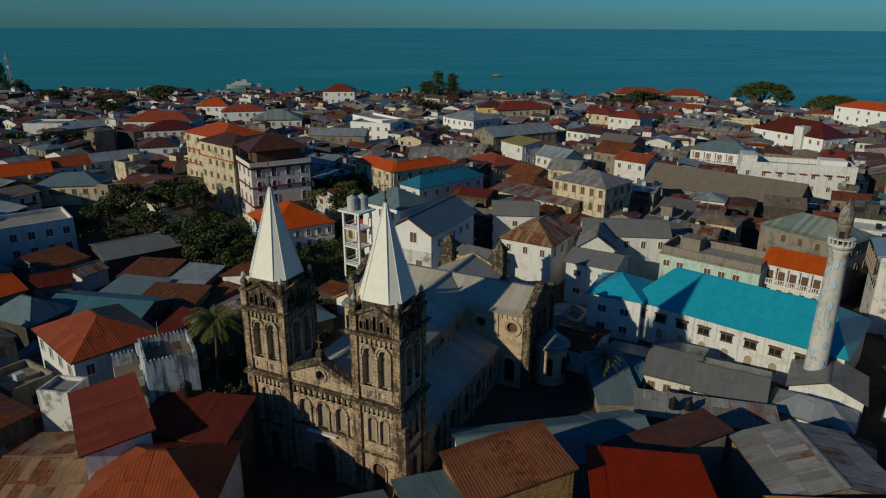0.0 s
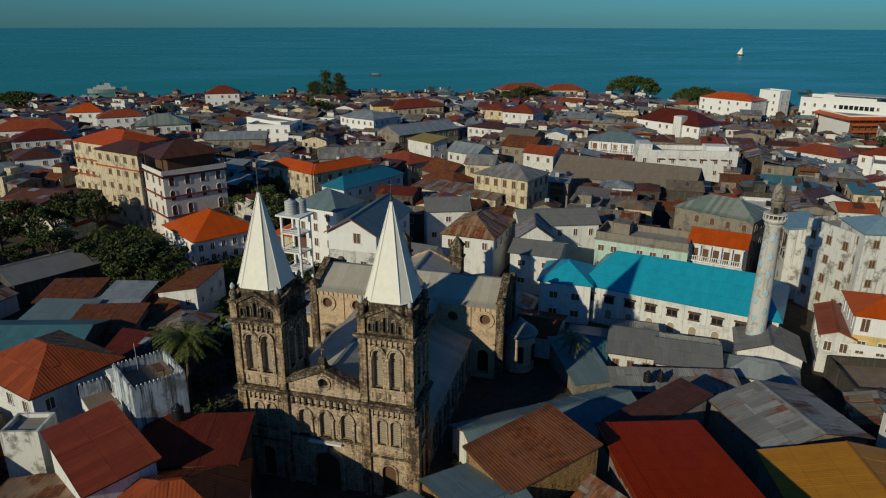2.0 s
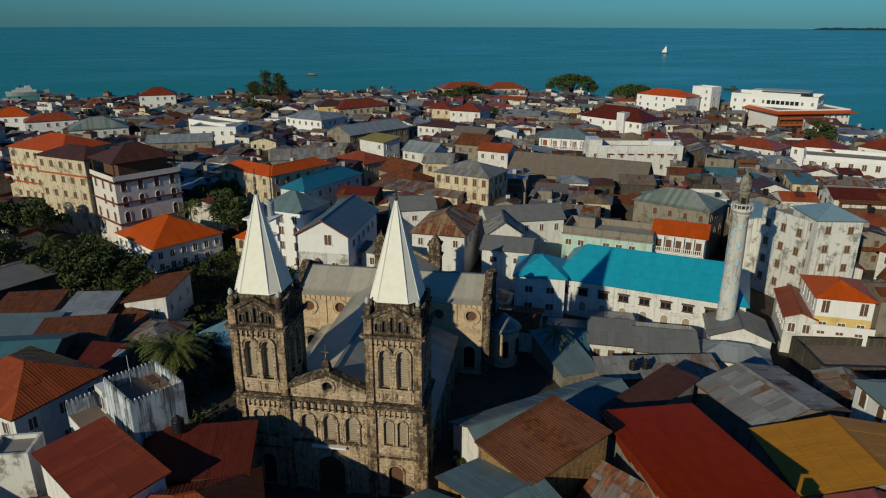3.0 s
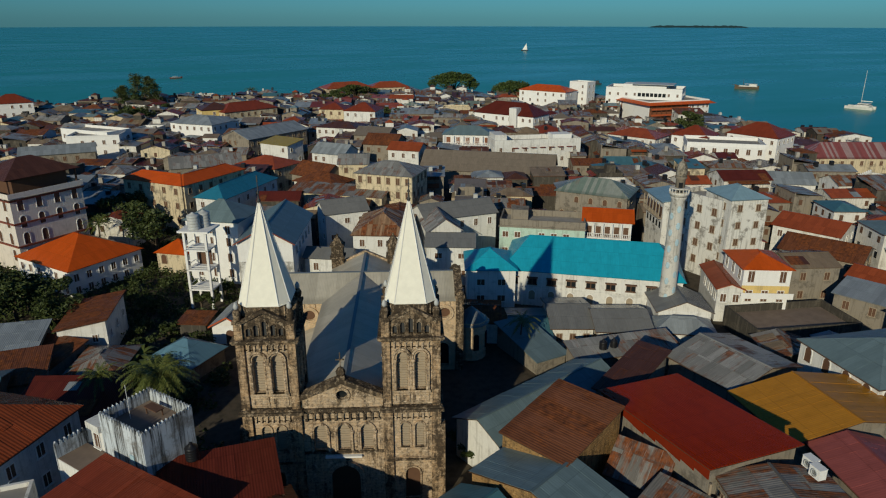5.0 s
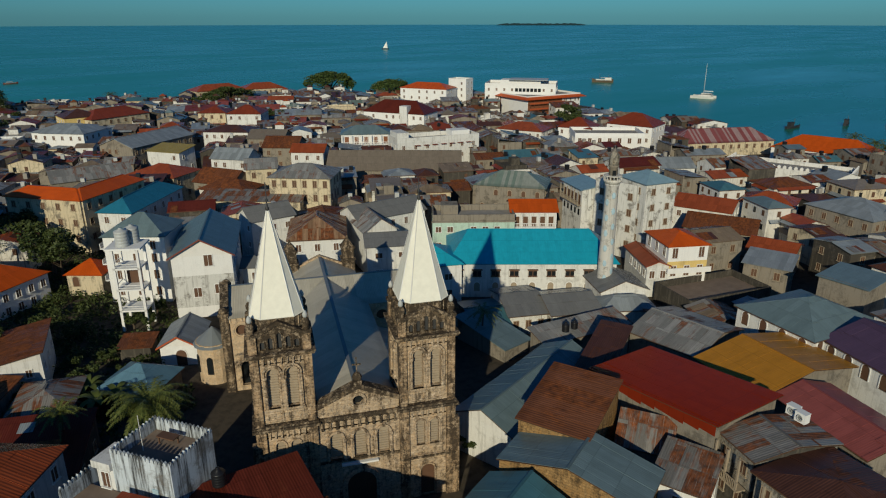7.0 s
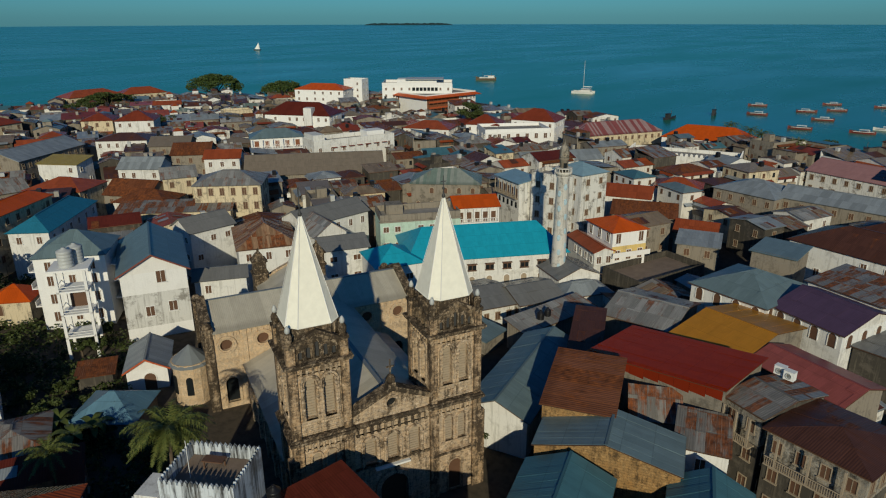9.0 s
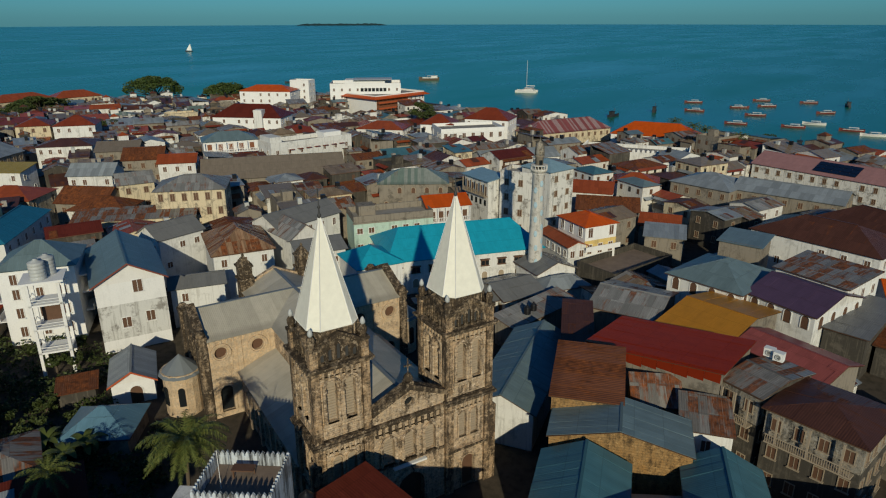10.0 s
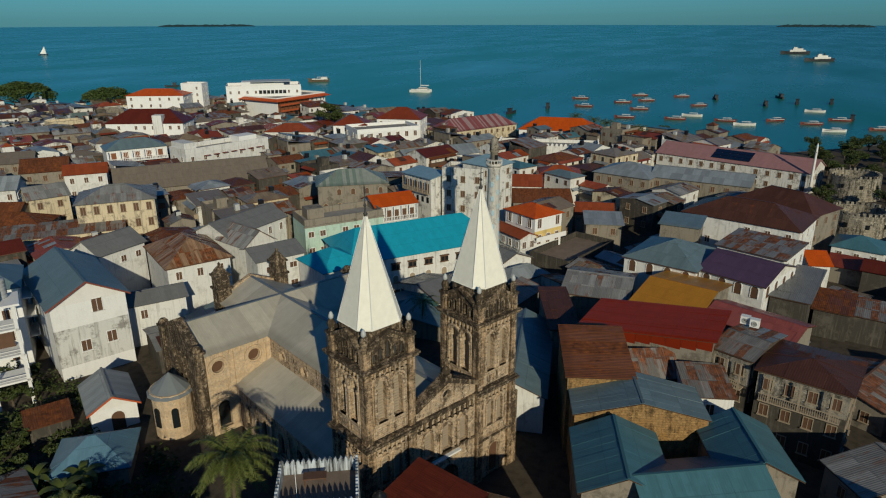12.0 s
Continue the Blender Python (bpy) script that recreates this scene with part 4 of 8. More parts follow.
# nave, aisles, transepts and choir
NW, EAVE, RIDGE = 4.9, 13.9, 16.3      # half width, eaves, ridge
VX, TW, TE = 29.8, 5.3, 14.0            # crossing, half a transept's width, its reach
VEND = 38.3
SIDE = {-1: -0.6, 1: -0.6}     # the round chapels' shift from the crossing's axis
for s in (-1, 1):
    side = bmesh.new()
    holes = [circle(s * v, 12.05, 0.62) for v in (6.5, 11.5, 16.5, 21.5)]
    lo, hi = sorted((s * 2.5, s * (VX - TW)))
    plate(side, [(lo, 2.7), (hi, 2.7), (hi, EAVE), (lo, EAVE)], holes, 0, 0.5)
    for o in holes:
        cx = sum(p[0] for p in o) / len(o)
        band(side, circle(cx, 12.05, 0.9), o, -0.12, 0.01)
    wall = cpart("nave_wall", side, M["stone"], None, "", Matrix.Translation((s * NW, 0, 0)) @ pose(0, 0, 0, 0, 0, 90 * s))
    for o in holes:
        g = bmesh.new()
        prism(g, o, 0.3, 0.34)
        part("round_window", g, M["wood"], wall)
    # aisle
    ab = bmesh.new()
    lights = [arch(s * v, 4.2, 1.3, 2.9, 8) for v in (6.0, 10.0, 14.0, 18.0, 22.0)]
    plate(ab, [(min(s * 3, s * 24.3), 2.7), (max(s * 3, s * 24.3), 2.7), (max(s * 3, s * 24.3), 8.9), (min(s * 3, s * 24.3), 8.9)], lights, 0, 0.45)
    for o in lights:
        xs = (o[0][0] + o[1][0]) / 2
        band(ab, arch(xs, 4.2, 1.75, 3.12, 8), o, -0.12, 0.01)
        box(ab, xs + 1.6, xs + 2.2, -0.35, 0, 2.7, 7.8)
    aisle = cpart("aisle_wall", ab, M["stone"], None, "", Matrix.Translation((s * 9.6, 0, 0)) @ pose(0, 0, 0, 0, 0, 90 * s))
    for o in lights:
        g = bmesh.new()
        prism(g, o, 0.25, 0.3)
        part("window", g, M["pane"], aisle)
    e0, e1 = ((10.0, 2.4, 8.85), (10.0, 24.4, 8.85)) if s > 0 else ((-10.0, 24.4, 8.85), (-10.0, 2.4, 8.85))
    poly = [e0, e1, (s * NW, e1[1], 10.9), (s * NW, e0[1], 10.9)]
    link("aisle_roof", sheet_mesh("aisle_roof", [flat_slope(poly)], R["nave"], 0.1), church, Matrix.Translation((0, 0, -DATUM)))
    # transept: side walls with round and arched lights, gabled end
    for front in (1, -1):
        tb = bmesh.new()
        v = VX - front * TW
        xs = [circle(front * (NW + q) * s, 12.0, 0.78) for q in (2.2, 6.8)]
        ar = [arch(front * (NW + 6.6) * s, 3.8, 1.6, 3.6, 8)]
        lo, hi = sorted((front * s * NW, front * s * TE))
        plate(tb, [(lo, 2.7), (hi, 2.7), (hi, EAVE), (lo, EAVE)], xs + ar, 0, 0.5)
        for o in xs:
            cx = sum(p[0] for p in o) / len(o)
            band(tb, circle(cx, 12.0, 1.28), circle(cx, 12.0, 0.98), -0.22, 0.01)
            band(tb, circle(cx, 12.0, 0.96), o, -0.12, 0.01)
        band(tb, arch(front * (NW + 6.6) * s, 3.8, 2.2, 3.9, 8), ar[0], -0.18, 0.01)
        for q in (0.3, 4.5, 8.7):
            cx = front * s * (NW + q)
            box(tb, cx - 0.3, cx + 0.3, -0.16, 0, 2.7, EAVE)
        for q in range(11):
            cx = front * s * (NW + 0.7 + q * 0.75)
            box(tb, cx - 0.12, cx + 0.12, -0.15, 0, EAVE - 0.75, EAVE - 0.2)
        w = cpart("transept_wall", tb, M["ochre"], None, "", Matrix.Translation((0, v, 0)) @ pose(0, 0, 0, 0, 0, 0 if front > 0 else 180))
        for o in xs + ar:
            g = bmesh.new()
            prism(g, o, 0.36, 0.40)
            part("window", g, M["wood"] if o in xs else M["pane"], w)
    eb = bmesh.new()
    lights = [arch(q, 9.6, 0.9, 3.2, 8) for q in (-1.4, 0, 1.4)]
    c = s * VX
    lights = [[(x + c, z) for x, z in o] for o in lights]
    plate(eb, [(c - TW, 2.7), (c + TW, 2.7), (c + TW, EAVE + 0.25), (c, RIDGE + 0.4), (c - TW, EAVE + 0.25)], lights, 0, 0.6)
    for o in lights:
        cx = (o[0][0] + o[1][0]) / 2
        band(eb, arch(cx, 9.6, 1.3, 3.4, 8), o, -0.14, 0.01)
    for q in (-1, 1):
        x = c + q * (TW - 0.25)
        box(eb, x - 0.55, x + 0.55, -0.35, 0.75, 2.7, EAVE + 0.4)
        box(eb, x - 0.68, x + 0.68, -0.48, 0.88, EAVE + 0.4, EAVE + 0.75)
        lathe(eb, [(0.62, EAVE + 0.75), (0.6, EAVE + 1.1), (0.35, EAVE + 1.4), (0.0, EAVE + 1.5)], 10, x, 0.2)
        vs = [eb.verts.new(p) for yy in (-0.25, 0.85) for p in ((c + q * TW, yy, EAVE + 0.2), (c + q * TW, yy, EAVE + 0.6), (c, yy, RIDGE + 0.78), (c, yy, RIDGE + 0.36))]
        for qd in ((0, 1, 2, 3), (7, 6, 5, 4), (0, 4, 5, 1), (1, 5, 6, 2), (2, 6, 7, 3), (3, 7, 4, 0)):
            eb.faces.new([vs[i] for i in qd])
    bmesh.ops.recalc_face_normals(eb, faces=eb.faces)
    ew = cpart("transept_gable", eb, M["ledge"], None, "", Matrix.Translation((s * TE, 0, 0)) @ pose(0, 0, 0, 0, 0, 90 * s))
    for o in lights:
        g = bmesh.new()
        prism(g, o, 0.35, 0.4)
        part("window", g, M["pane"], ew)
    # round side chapel at the transept's end
    tb = lathe(bmesh.new(), [(2.3, 2.7), (2.3, 8.5), (2.45, 8.6), (2.45, 8.95)], 16, smooth=False)
    ch = cpart("side_chapel", tb, M["ochre"], None, "", Matrix.Translation((s * (TE + 1.9), VX + SIDE[s], 0)))
    cone = lathe(bmesh.new(), [(2.75, 8.5), (2.75, 8.58), (0.0, 10.9)], 12, smooth=False)
    part("chapel_roof", cone, R["zinc"], ch, "faceted zinc half-cone roof")
    for a in (-75, -20, 35) if s > 0 else (145, 200, 255):
        g = bmesh.new()
        prism(g, arch(0, 4.6, 0.8, 2.6, 8), -2.39, -2.25)
        part("window", g, M["pane"], ch, "", pose(0, 0, 0, 0, 0, a + 90))

# roofs of nave and transepts, cut to meet in valleys
VF = Y0 + 0.5


def roof_part(name, polys, material):
    pcs = [flat_slope(poly) for poly in polys]
    return link(name, sheet_mesh(name, pcs, R[material], 0.1), church, Matrix.Translation((0, 0, -DATUM)))


N2, T2 = NW + 0.35, TW + 0.3
roof_part("nave_roof", [[(N2, VF, EAVE), (N2, VX - T2, EAVE), (0, VX, RIDGE), (0, VF, RIDGE)], [(-N2, VX - T2, EAVE), (-N2, VF, EAVE), (0, VF, RIDGE), (0, VX, RIDGE)]], "nave")
roof_part("choir_roof", [[(N2, VX + T2, EAVE), (N2, VEND, EAVE), (0, VEND, RIDGE), (0, VX, RIDGE)], [(-N2, VEND, EAVE), (-N2, VX + T2, EAVE), (0, VX, RIDGE), (0, VEND, RIDGE)]], "nave")
for s in (-1, 1):
    a = [(s * N2, VX - T2, EAVE), (s * TE, VX - T2, EAVE), (s * TE, VX, RIDGE), (0, VX, RIDGE)]
    b = [(s * TE, VX + T2, EAVE), (s * N2, VX + T2, EAVE), (0, VX, RIDGE), (s * TE, VX, RIDGE)]
    if s < 0:
        a = [a[1], a[0], a[3], a[2]]
        b = [b[1], b[0], b[3], b[2]]
    roof_part("transept_roof", [a, b], "nave")
cpart("ridge_cap", boxes((-0.2, 0.2, VF, VEND, RIDGE - 0.02, RIDGE + 0.07), (-TE, -0.2, VX - 0.2, VX + 0.2, RIDGE - 0.02, RIDGE + 0.07), (0.2, TE, VX - 0.2, VX + 0.2, RIDGE - 0.02, RIDGE + 0.07)), R["zinc"])
bm = boxes((-NW, NW, VX + TW, VEND, 2.7, EAVE - 0.05))
prism(bm, [(-NW - 0.4, EAVE - 0.1), (NW + 0.4, EAVE - 0.1), (NW + 0.4, EAVE + 0.3), (0, RIDGE + 0.3), (-NW - 0.4, EAVE + 0.3)], VEND, VEND + 0.6)
cpart("choir_wall", bm, M["stone"])
for s in (-1, 1):
    bm = boxes((-0.95, 0.95, -0.95, 0.95, 2.7, 15.6), (-1.15, 1.15, -1.15, 1.15, 15.6, 15.9), (-0.9, 0.9, -0.9, 0.9, 15.9, 17.5), (-1.1, 1.1, -1.1, 1.1, 17.5, 17.75))
    lathe(bm, [(1.35, 17.75), (0.95, 18.15), (0.9, 18.3), (0.5, 18.7), (0.2, 19.0), (0.25, 19.2), (0.0, 19.5)], 4, turn=math.pi / 4, smooth=False)
    cpart("pinnacle", bm, M["ledge"], None, "", Matrix.Translation((s * 4.35, VEND + 0.2, 0)))
# solid near-black block stands in for the unlit inside
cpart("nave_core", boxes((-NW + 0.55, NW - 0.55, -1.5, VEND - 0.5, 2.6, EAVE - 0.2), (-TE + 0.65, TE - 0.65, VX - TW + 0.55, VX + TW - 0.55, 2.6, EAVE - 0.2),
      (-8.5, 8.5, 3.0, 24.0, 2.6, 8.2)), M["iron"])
BUILT.append((-12.24 + 17 * 0.4, 65.2 + 17 * 0.916, 27, 44, -23.6))

# ---- houses that stand out ----
house(5.5, 51.6, 7.3, 9.7, -70, 12.2, 1.5, "shed", "rust2", "rubble", "rubble-walled house under a rusted sheet roof", near=True, windows=False, over=0.3, sheet=(7.9, 2.2))
house(0.4, 45.9, 13.8, 6.2, -71, 10.5, 1.7, "gable_y", "slate", "rubble", "house with a grey gabled roof and rubble gable wall", near=True, windows=False, over=0.25, sheet=(1.1, 16.0))
house(-9.3, 45.9, 9.4, 8.0, 18, 9.3, 1.9, "gable", "blue2", "grey", "low house under a ridged blue-grey sheet roof", near=True, windows=False, sheet=(1.1, 16.0))
house(-10.0, 38.7, 11.9, 8.8, -59, 8.6, 2.4, "gable", "blue2", "grey", "house with a long teal sheet roof round a yard", near=True, windows=False, sheet=(1.1, 16.0))
house(-2.4, 34.7, 8.3, 6.8, -160, 9.2, 2.0, "gable", "blue2", "grey", "wing with a teal sheet roof", near=True, windows=False, sheet=(1.1, 16.0))
house(17.5, 46.5, 9.6, 16.4, 173, 11.9, 2.0, "shed", "red", "grey", "house under a bright red sheet roof", near=True, windows=False, sheet=(1.0, 20.0))
house(35.5, 44.3, 9.6, 15.9, -104, 9.9, 1.5, "gable", "amber", "grey", "house under an ochre yellow sheet roof", near=True, windows=False, sheet=(1.0, 9.0))
house(29.6, 33.6, 11.8, 7.6, -112, 9.7, 1.2, "gable", "pink", "grey", "house under a faded red sheet roof", near=True, windows=False)
house(36.2, 57.0, 9.9, 11.8, -87, 9.2, 1.6, "gable", "old", "grey", "house under a pale rust-streaked roof", near=True, windows=False)
house(22.8, 60.4, 3.6, 12.3, -66, 9.3, 1.0, "shed", "brown", "grey", "narrow brown sheet roof between houses", near=True, windows=False)
house(9.9, 45.2, 5.4, 3.4, -62, 9.3, 2.2, "shed", "patched", "grey", "low lean-to with a patched rusted roof", near=True, windows=False, over=0.2)
house(8.0, 39.3, 5.0, 5.8, -72, 10.1, 1.0, "shed", "patched", "white", "small house under a patched rusted roof", near=True, over=0.25)
house(16.2, 35.0, 4.8, 9.4, -113, 12.6, 0.7, "gable", "patched", "dark", "mouldy two-storey house with a broken rusted roof", near=True, win="wood", low=0.2, trim="grey_wood", gap=2.0, over=0.3)
house(13.2, 28.3, 9.2, 9.0, -104, 12.3, 0.8, "hip", "brown", "dark", "mouldy corner house with wooden balconies", near=True, win="wood", low=0.2, trim="grey_wood", gap=1.9)
house(51.0, 47.3, 12.2, 13.3, -104, 10.9, 2.6, "hip", "slate", "white", "white hall under a bluish zinc roof", near=True, style="arch", size=(1.1, 2.0), storeys=1, low=0.2, gap=2.6)
house(48.9, 35.2, 10.5, 12.6, -113, 10.7, 2.0, "gable", "purple", "white", "white house under a purple sheet roof", near=True, style="arch", size=(1.1, 2.0), storeys=1, low=0.2, gap=2.6)
house(57.4, 33.4, 11.3, 9.3, -112, 12.2, 0.8, "shed", "patched", "white", "house with a patched zinc roof", near=True)
house(66.3, 47.3, 7.0, 7.0, -94, 12.6, 0.5, "shed", "slate", "grey", "open roof shelter on posts", windows=False)
house(49.6, 27.5, 5.4, 14.6, -102, 8.8, 0.8, "shed", "ash2", "dark", "grey-roofed low house by the lane", near=True, windows=False)
house(48.5, 22.0, 5.0, 7.6, -100, 6.9, 0.7, "shed", "rust", "dark", "low house under a rust-red sheet roof", near=True, windows=False)
house(47.6, 17.2, 4.8, 6.0, -100, 6.8, 0.7, "shed", "patched", "dark", "house with a rust and zinc patchwork roof", near=True, windows=False)
house(85.5, 14.0, 9.0, 8.5, -104, 6.4, 1.8, "hip", "blue2", "white", "low hall with a hipped teal sheet roof")
house(73.8, 17.4, 6.0, 5.0, -104, 5.6, 0.8, "shed", "red2", "grey", "low house under a dull red sheet roof", windows=False)
house(70.5, 11.8, 6.5, 6.5, -104, 6.6, 1.2, "gable", "maroon", "dark", "low house with a dark maroon gabled roof", windows=False)
house(2.2, 20.9, 5.2, 11.3, -147, 7.6, 1.4, "gable", "old", "grey", "low shed with a rusted roof", near=True)
house(11.2, 62.6, 20.6, 7.7, 13, 7.3, 1.9, "gable", "slate", "white", "long low hall with a grey sheet roof", near=True, windows=False, sheet=(1.1, 16.0))
house(30.4, 70.5, 15.5, 3.8, -12, 6.2, 0.9, "shed", "old", "grey", "low workshop with a rusted zinc roof", near=True, windows=False)
house(31.3, 84.7, 6.2, 11.2, -27, 5.6, 1.5, "gable", "ash2", "worn", "whitewashed outhouse with a dull grey roof", near=True, storeys=1, low=0.1, gap=1.8, size=(0.8, 1.3))
house(36.9, 79.1, 8.1, 9.3, -27, 5.8, 1.5, "gable", "ash2", "worn", "whitewashed outhouse with a spotted grey roof", near=True, storeys=1, low=0.1, gap=2.2, size=(0.8, 1.3))
house(48.6, 78.0, 8.2, 7.3, -30, 6.6, 1.8, "gable_y", "ash2", "white", "small gabled white house with a grey roof", near=True, windows=False)
house(44.5, 73.1, 8.7, 5.3, -34, 5.4, 1.6, "hip", "zinc", "white", "low house with a hipped zinc roof", near=True, windows=False)
house(21.4, 80.3, 5.0, 10.4, 2, 4.6, 1.6, "shed", "slate", "grey", "lean-to with a teal sheet roof", windows=False)
house(24.8, 86.1, 5.7, 10.7, -27, 4.6, 1.2, "gable", "blue2", "grey", "row of low sheds with mixed roofs", windows=False)
house(44.9, 95.8, 30.0, 15.7, -39, 8.8, 4.0, "long_hip", "cyan", "white", "white mosque hall under a turquoise hipped roof", name="mosque", category="mosque", windows=False, over=0.5, sheet=(1.6, 12.0))
house(27.4, 102.6, 8.4, 9.3, -27, 9.3, 2.4, "hip", "cyan", "white", "mosque wing under a turquoise roof", windows=False, sheet=(1.6, 12.0))
house(-45.6, 76.6, 12.9, 10.2, -41, 12.6, 2.6, "hip", "tile", "white", "white house with a terracotta hipped roof", near=True)
house(-34.0, 57.6, 12.0, 5.8, -56, 13.0, 0.6, "shed", "red2", "white", "house under a plain red sheet roof", near=True, sheet=(1.1, 9.0), windows=False)
house(-26.1, 59.1, 9.5, 6.3, -7, 11.5, 1.0, "shed", "maroon", "dark", "house under a dark red sheet roof", near=True, sheet=(1.1, 9.0), windows=False)
house(-26.3, 51.3, 11.5, 9.8, 3, 10.7, 2.6, "hip", "tile", "white", "house with a ribbed terracotta hipped roof", near=True, windows=False)
house(-42.6, 63.8, 3.7, 3.4, -7, 12.0, 0, "flat", "concrete", "worn", "small flat-topped white outbuilding", parapet=0.5, windows=False)
house(-38.4, 54.7, 9.5, 11.4, 2, 8.4, 1.4, "gable", "striped", "grey", "low house with a patched rusted roof", near=True, windows=False)
house(-64.4, 91.0, 9.1, 6.8, -20, 8.4, 2.6, "hip", "slate", "dark", "grey house with a bluish hipped roof", near=True, windows=False)
house(-54.8, 95.1, 16.3, 9.7, -8, 7.6, 1.6, "gable", "blue2", "dark", "house with a teal sheet roof", windows=False)
house(-47.0, 100.8, 9.5, 8.1, -6, 6.6, 1.0, "shed", "rust", "grey", "low house with a rusted sheet roof", near=True, windows=False)
house(-54.8, 104.5, 9.1, 6.4, -12, 6.8, 0.9, "shed", "slate", "dark", "low house with a zinc roof and teal patch", windows=False)
house(-46.4, 109.3, 6.5, 8.1, -12, 7.0, 1.1, "shed", "zinc", "grey", "small house under a grey gabled roof", near=True, windows=False)
house(-56.4, 114.6, 8.6, 7.8, -6, 6.4, 0.8, "shed", "rust", "grey", "low shop under a rusted roof", near=True, windows=False)
house(-65.6, 128.6, 15.5, 12.0, 41, 6.6, 1.6, "gable", "ash2", "dark", "long shed with a grey roof", windows=False)
house(-77.2, 101.5, 5.2, 10.7, 55, 8.0, 1.6, "gable", "orange", "grey", "low house with a red gabled roof", windows=False)
house(-70.2, 106.3, 5.6, 6.4, 31, 7.6, 1.4, "gable", "maroon", "grey", "low house with a maroon sheet roof", windows=False)
house(-36.7, 113.7, 10.8, 6.7, -105, 7.6, 1.2, "shed", "rust", "white", "white house under a ribbed rust-red sheet roof", near=True, size=(0.7, 1.1), low=1.0)
house(-42.8, 106.4, 7.6, 6.5, -43, 5.6, 1.0, "shed", "rust", "grey", "low house under an orange-brown rusted roof", near=True, windows=False)
house(-48.2, 107.9, 6.1, 4.7, 38, 6.4, 0.8, "shed", "slate", "grey", "house with a bluish sheet roof behind a yard", windows=False)
house(-16.2, 107.8, 5.2, 7.7, -32, 5.3, 1.7, "gable_y", "zinc", "clean", "small white chapel with a red-edged gable", windows=False)
house(-24.8, 99.9, 7.5, 6.8, -50, 4.6, 2.2, "hip", "pale2", "grey", "low hipped house with a pale blue sheet roof", near=True, windows=False)
house(-22.0, 111.4, 4.3, 3.6, -31, 4.6, 0.4, "shed", "rust", "dark", "small lean-to with an orange rusted roof", windows=False)
house(-38.7, 147.2, 16.4, 14.8, -57, 7.3, 3.9, "hip", "orange", "clean", "white villa with a bright orange hipped roof", gap=2.4, storeys=2, low=0.2)
house(-20.9, 143.6, 6.4, 6.0, -40, 6.4, 2.0, "hip", "orange", "cream", "small cream house with an orange hipped roof", storeys=1, low=0.2, style="arch", size=(1.1, 1.9))
house(-46.3, 162.9, 14.6, 11.7, 33, 17.2, 0.1, "hip", "brown", "hotelw", "tall hotel with white storeys and red-brown bands", windows=True, style="arch", size=(1.1, 2.3), gap=3.0, storeys=4, band_at=(7.6, 12.2, 16.8))
house(-68.3, 191.8, 20.0, 14.0, -40, 19.6, 2.8, "hip", "orange", "cream", "tall cream hotel with an orange-red roof", band_at=(10.6, 14.8), gap=2.6, storeys=5, band_mat="orange_band")
house(-59.6, 172.8, 16.0, 10.0, -40, 20.4, 2.0, "hip", "brown", "cream", "tall cream hotel wing with a dark brown roof", gap=2.8, storeys=5, band_at=(16.4,), band_mat="orange_band")
house(-4.9, 126.6, 9.6, 18.1, -26, 13.2, 3.0, "gable_y", "slate", "clean", "tall white gabled house with a red-edged verge", windows=False, over=0.6)
house(-12.9, 135.7, 10.5, 9.3, -37, 14.6, 3.0, "hip", "slate", "clean", "four-storey white house with a bluish roof", windows=False)
house(12.4, 139.9, 9.2, 7.3, -3, 11.6, 2.2, "gable", "ash2", "white", "white building with a dull grey roof", storeys=2, size=(1.0, 1.1))
house(3.3, 119.8, 8.3, 5.3, -34, 9.0, 1.2, "gable", "ash2", "white", "low annexe with a grey roof", storeys=1)
house(32.9, 127.0, 15.9, 8.3, -4, 11.6, 2.2, "gable", "ash2", "white", "long white building with a grey sheet roof", size=(0.8, 1.4), storeys=1, low=3.0)
house(16.5, 125.5, 10.4, 14.0, -30, 11.3, 3.0, "hip", "striped", "white", "white house with a rust-striped hipped roof", storeys=1, near=True, sheet=(0.8, 3.0))
house(25.6, 114.4, 8.8, 8.3, -29, 10.0, 1.4, "gable", "ash2", "white", "white two-storey house with a dull grey roof", size=(1.3, 1.0), gap=3.4)
house(26.7, 121.0, 6.6, 8.3, -15, 11.0, 2.6, "gable_y", "old", "white", "house with a grey and rust gabled roof", windows=False)
house(32.5, 160.3, 15.0, 11.3, -44, 14.0, 2.4, "hip", "old", "cream", "cream-walled house with a rusted zinc roof", size=(0.9, 1.6), gap=2.4)
house(-20.5, 175.3, 18.6, 6.4, -51.5, 14.1, 1.7, "hip", "orange", "cream", "cream house with a bright orange roof", gap=3.2, storeys=3)
house(-10.6, 174.4, 19.6, 6.0, 37, 14.1, 1.7, "hip", "orange", "cream", "long wing with a bright orange roof", gap=3.2)
house(-4.2, 168.5, 22.6, 7.4, 45.5, 11.8, 2.3, "hip", "blue", "white", "white house with a blue hipped roof", gap=3.4)
house(58.2, 107.7, 9.4, 8.0, -39, 12.2, 1.6, "gable", "orange", "white", "white house with an orange roof and balcony", storeys=3, windows=False)
house(68.2, 123.5, 16.2, 10.0, -54, 13.2, 2.6, "hip", "green", "grey", "grey house with a striped green hipped roof", style="arch")
house(46.1, 113.2, 16.8, 8.0, -37, 11.2, 0, "flat", "concrete", "mint", "mint-walled house with a stained grey terrace", parapet=1.3, gap=2.2, size=(1.1, 1.1))
house(73.2, 95.4, 10.0, 6.6, -84, 17.2, 0, "flat", "concrete", "worn", "tall weathered white block with a stained flat roof", gap=3.3, parapet=0.9)
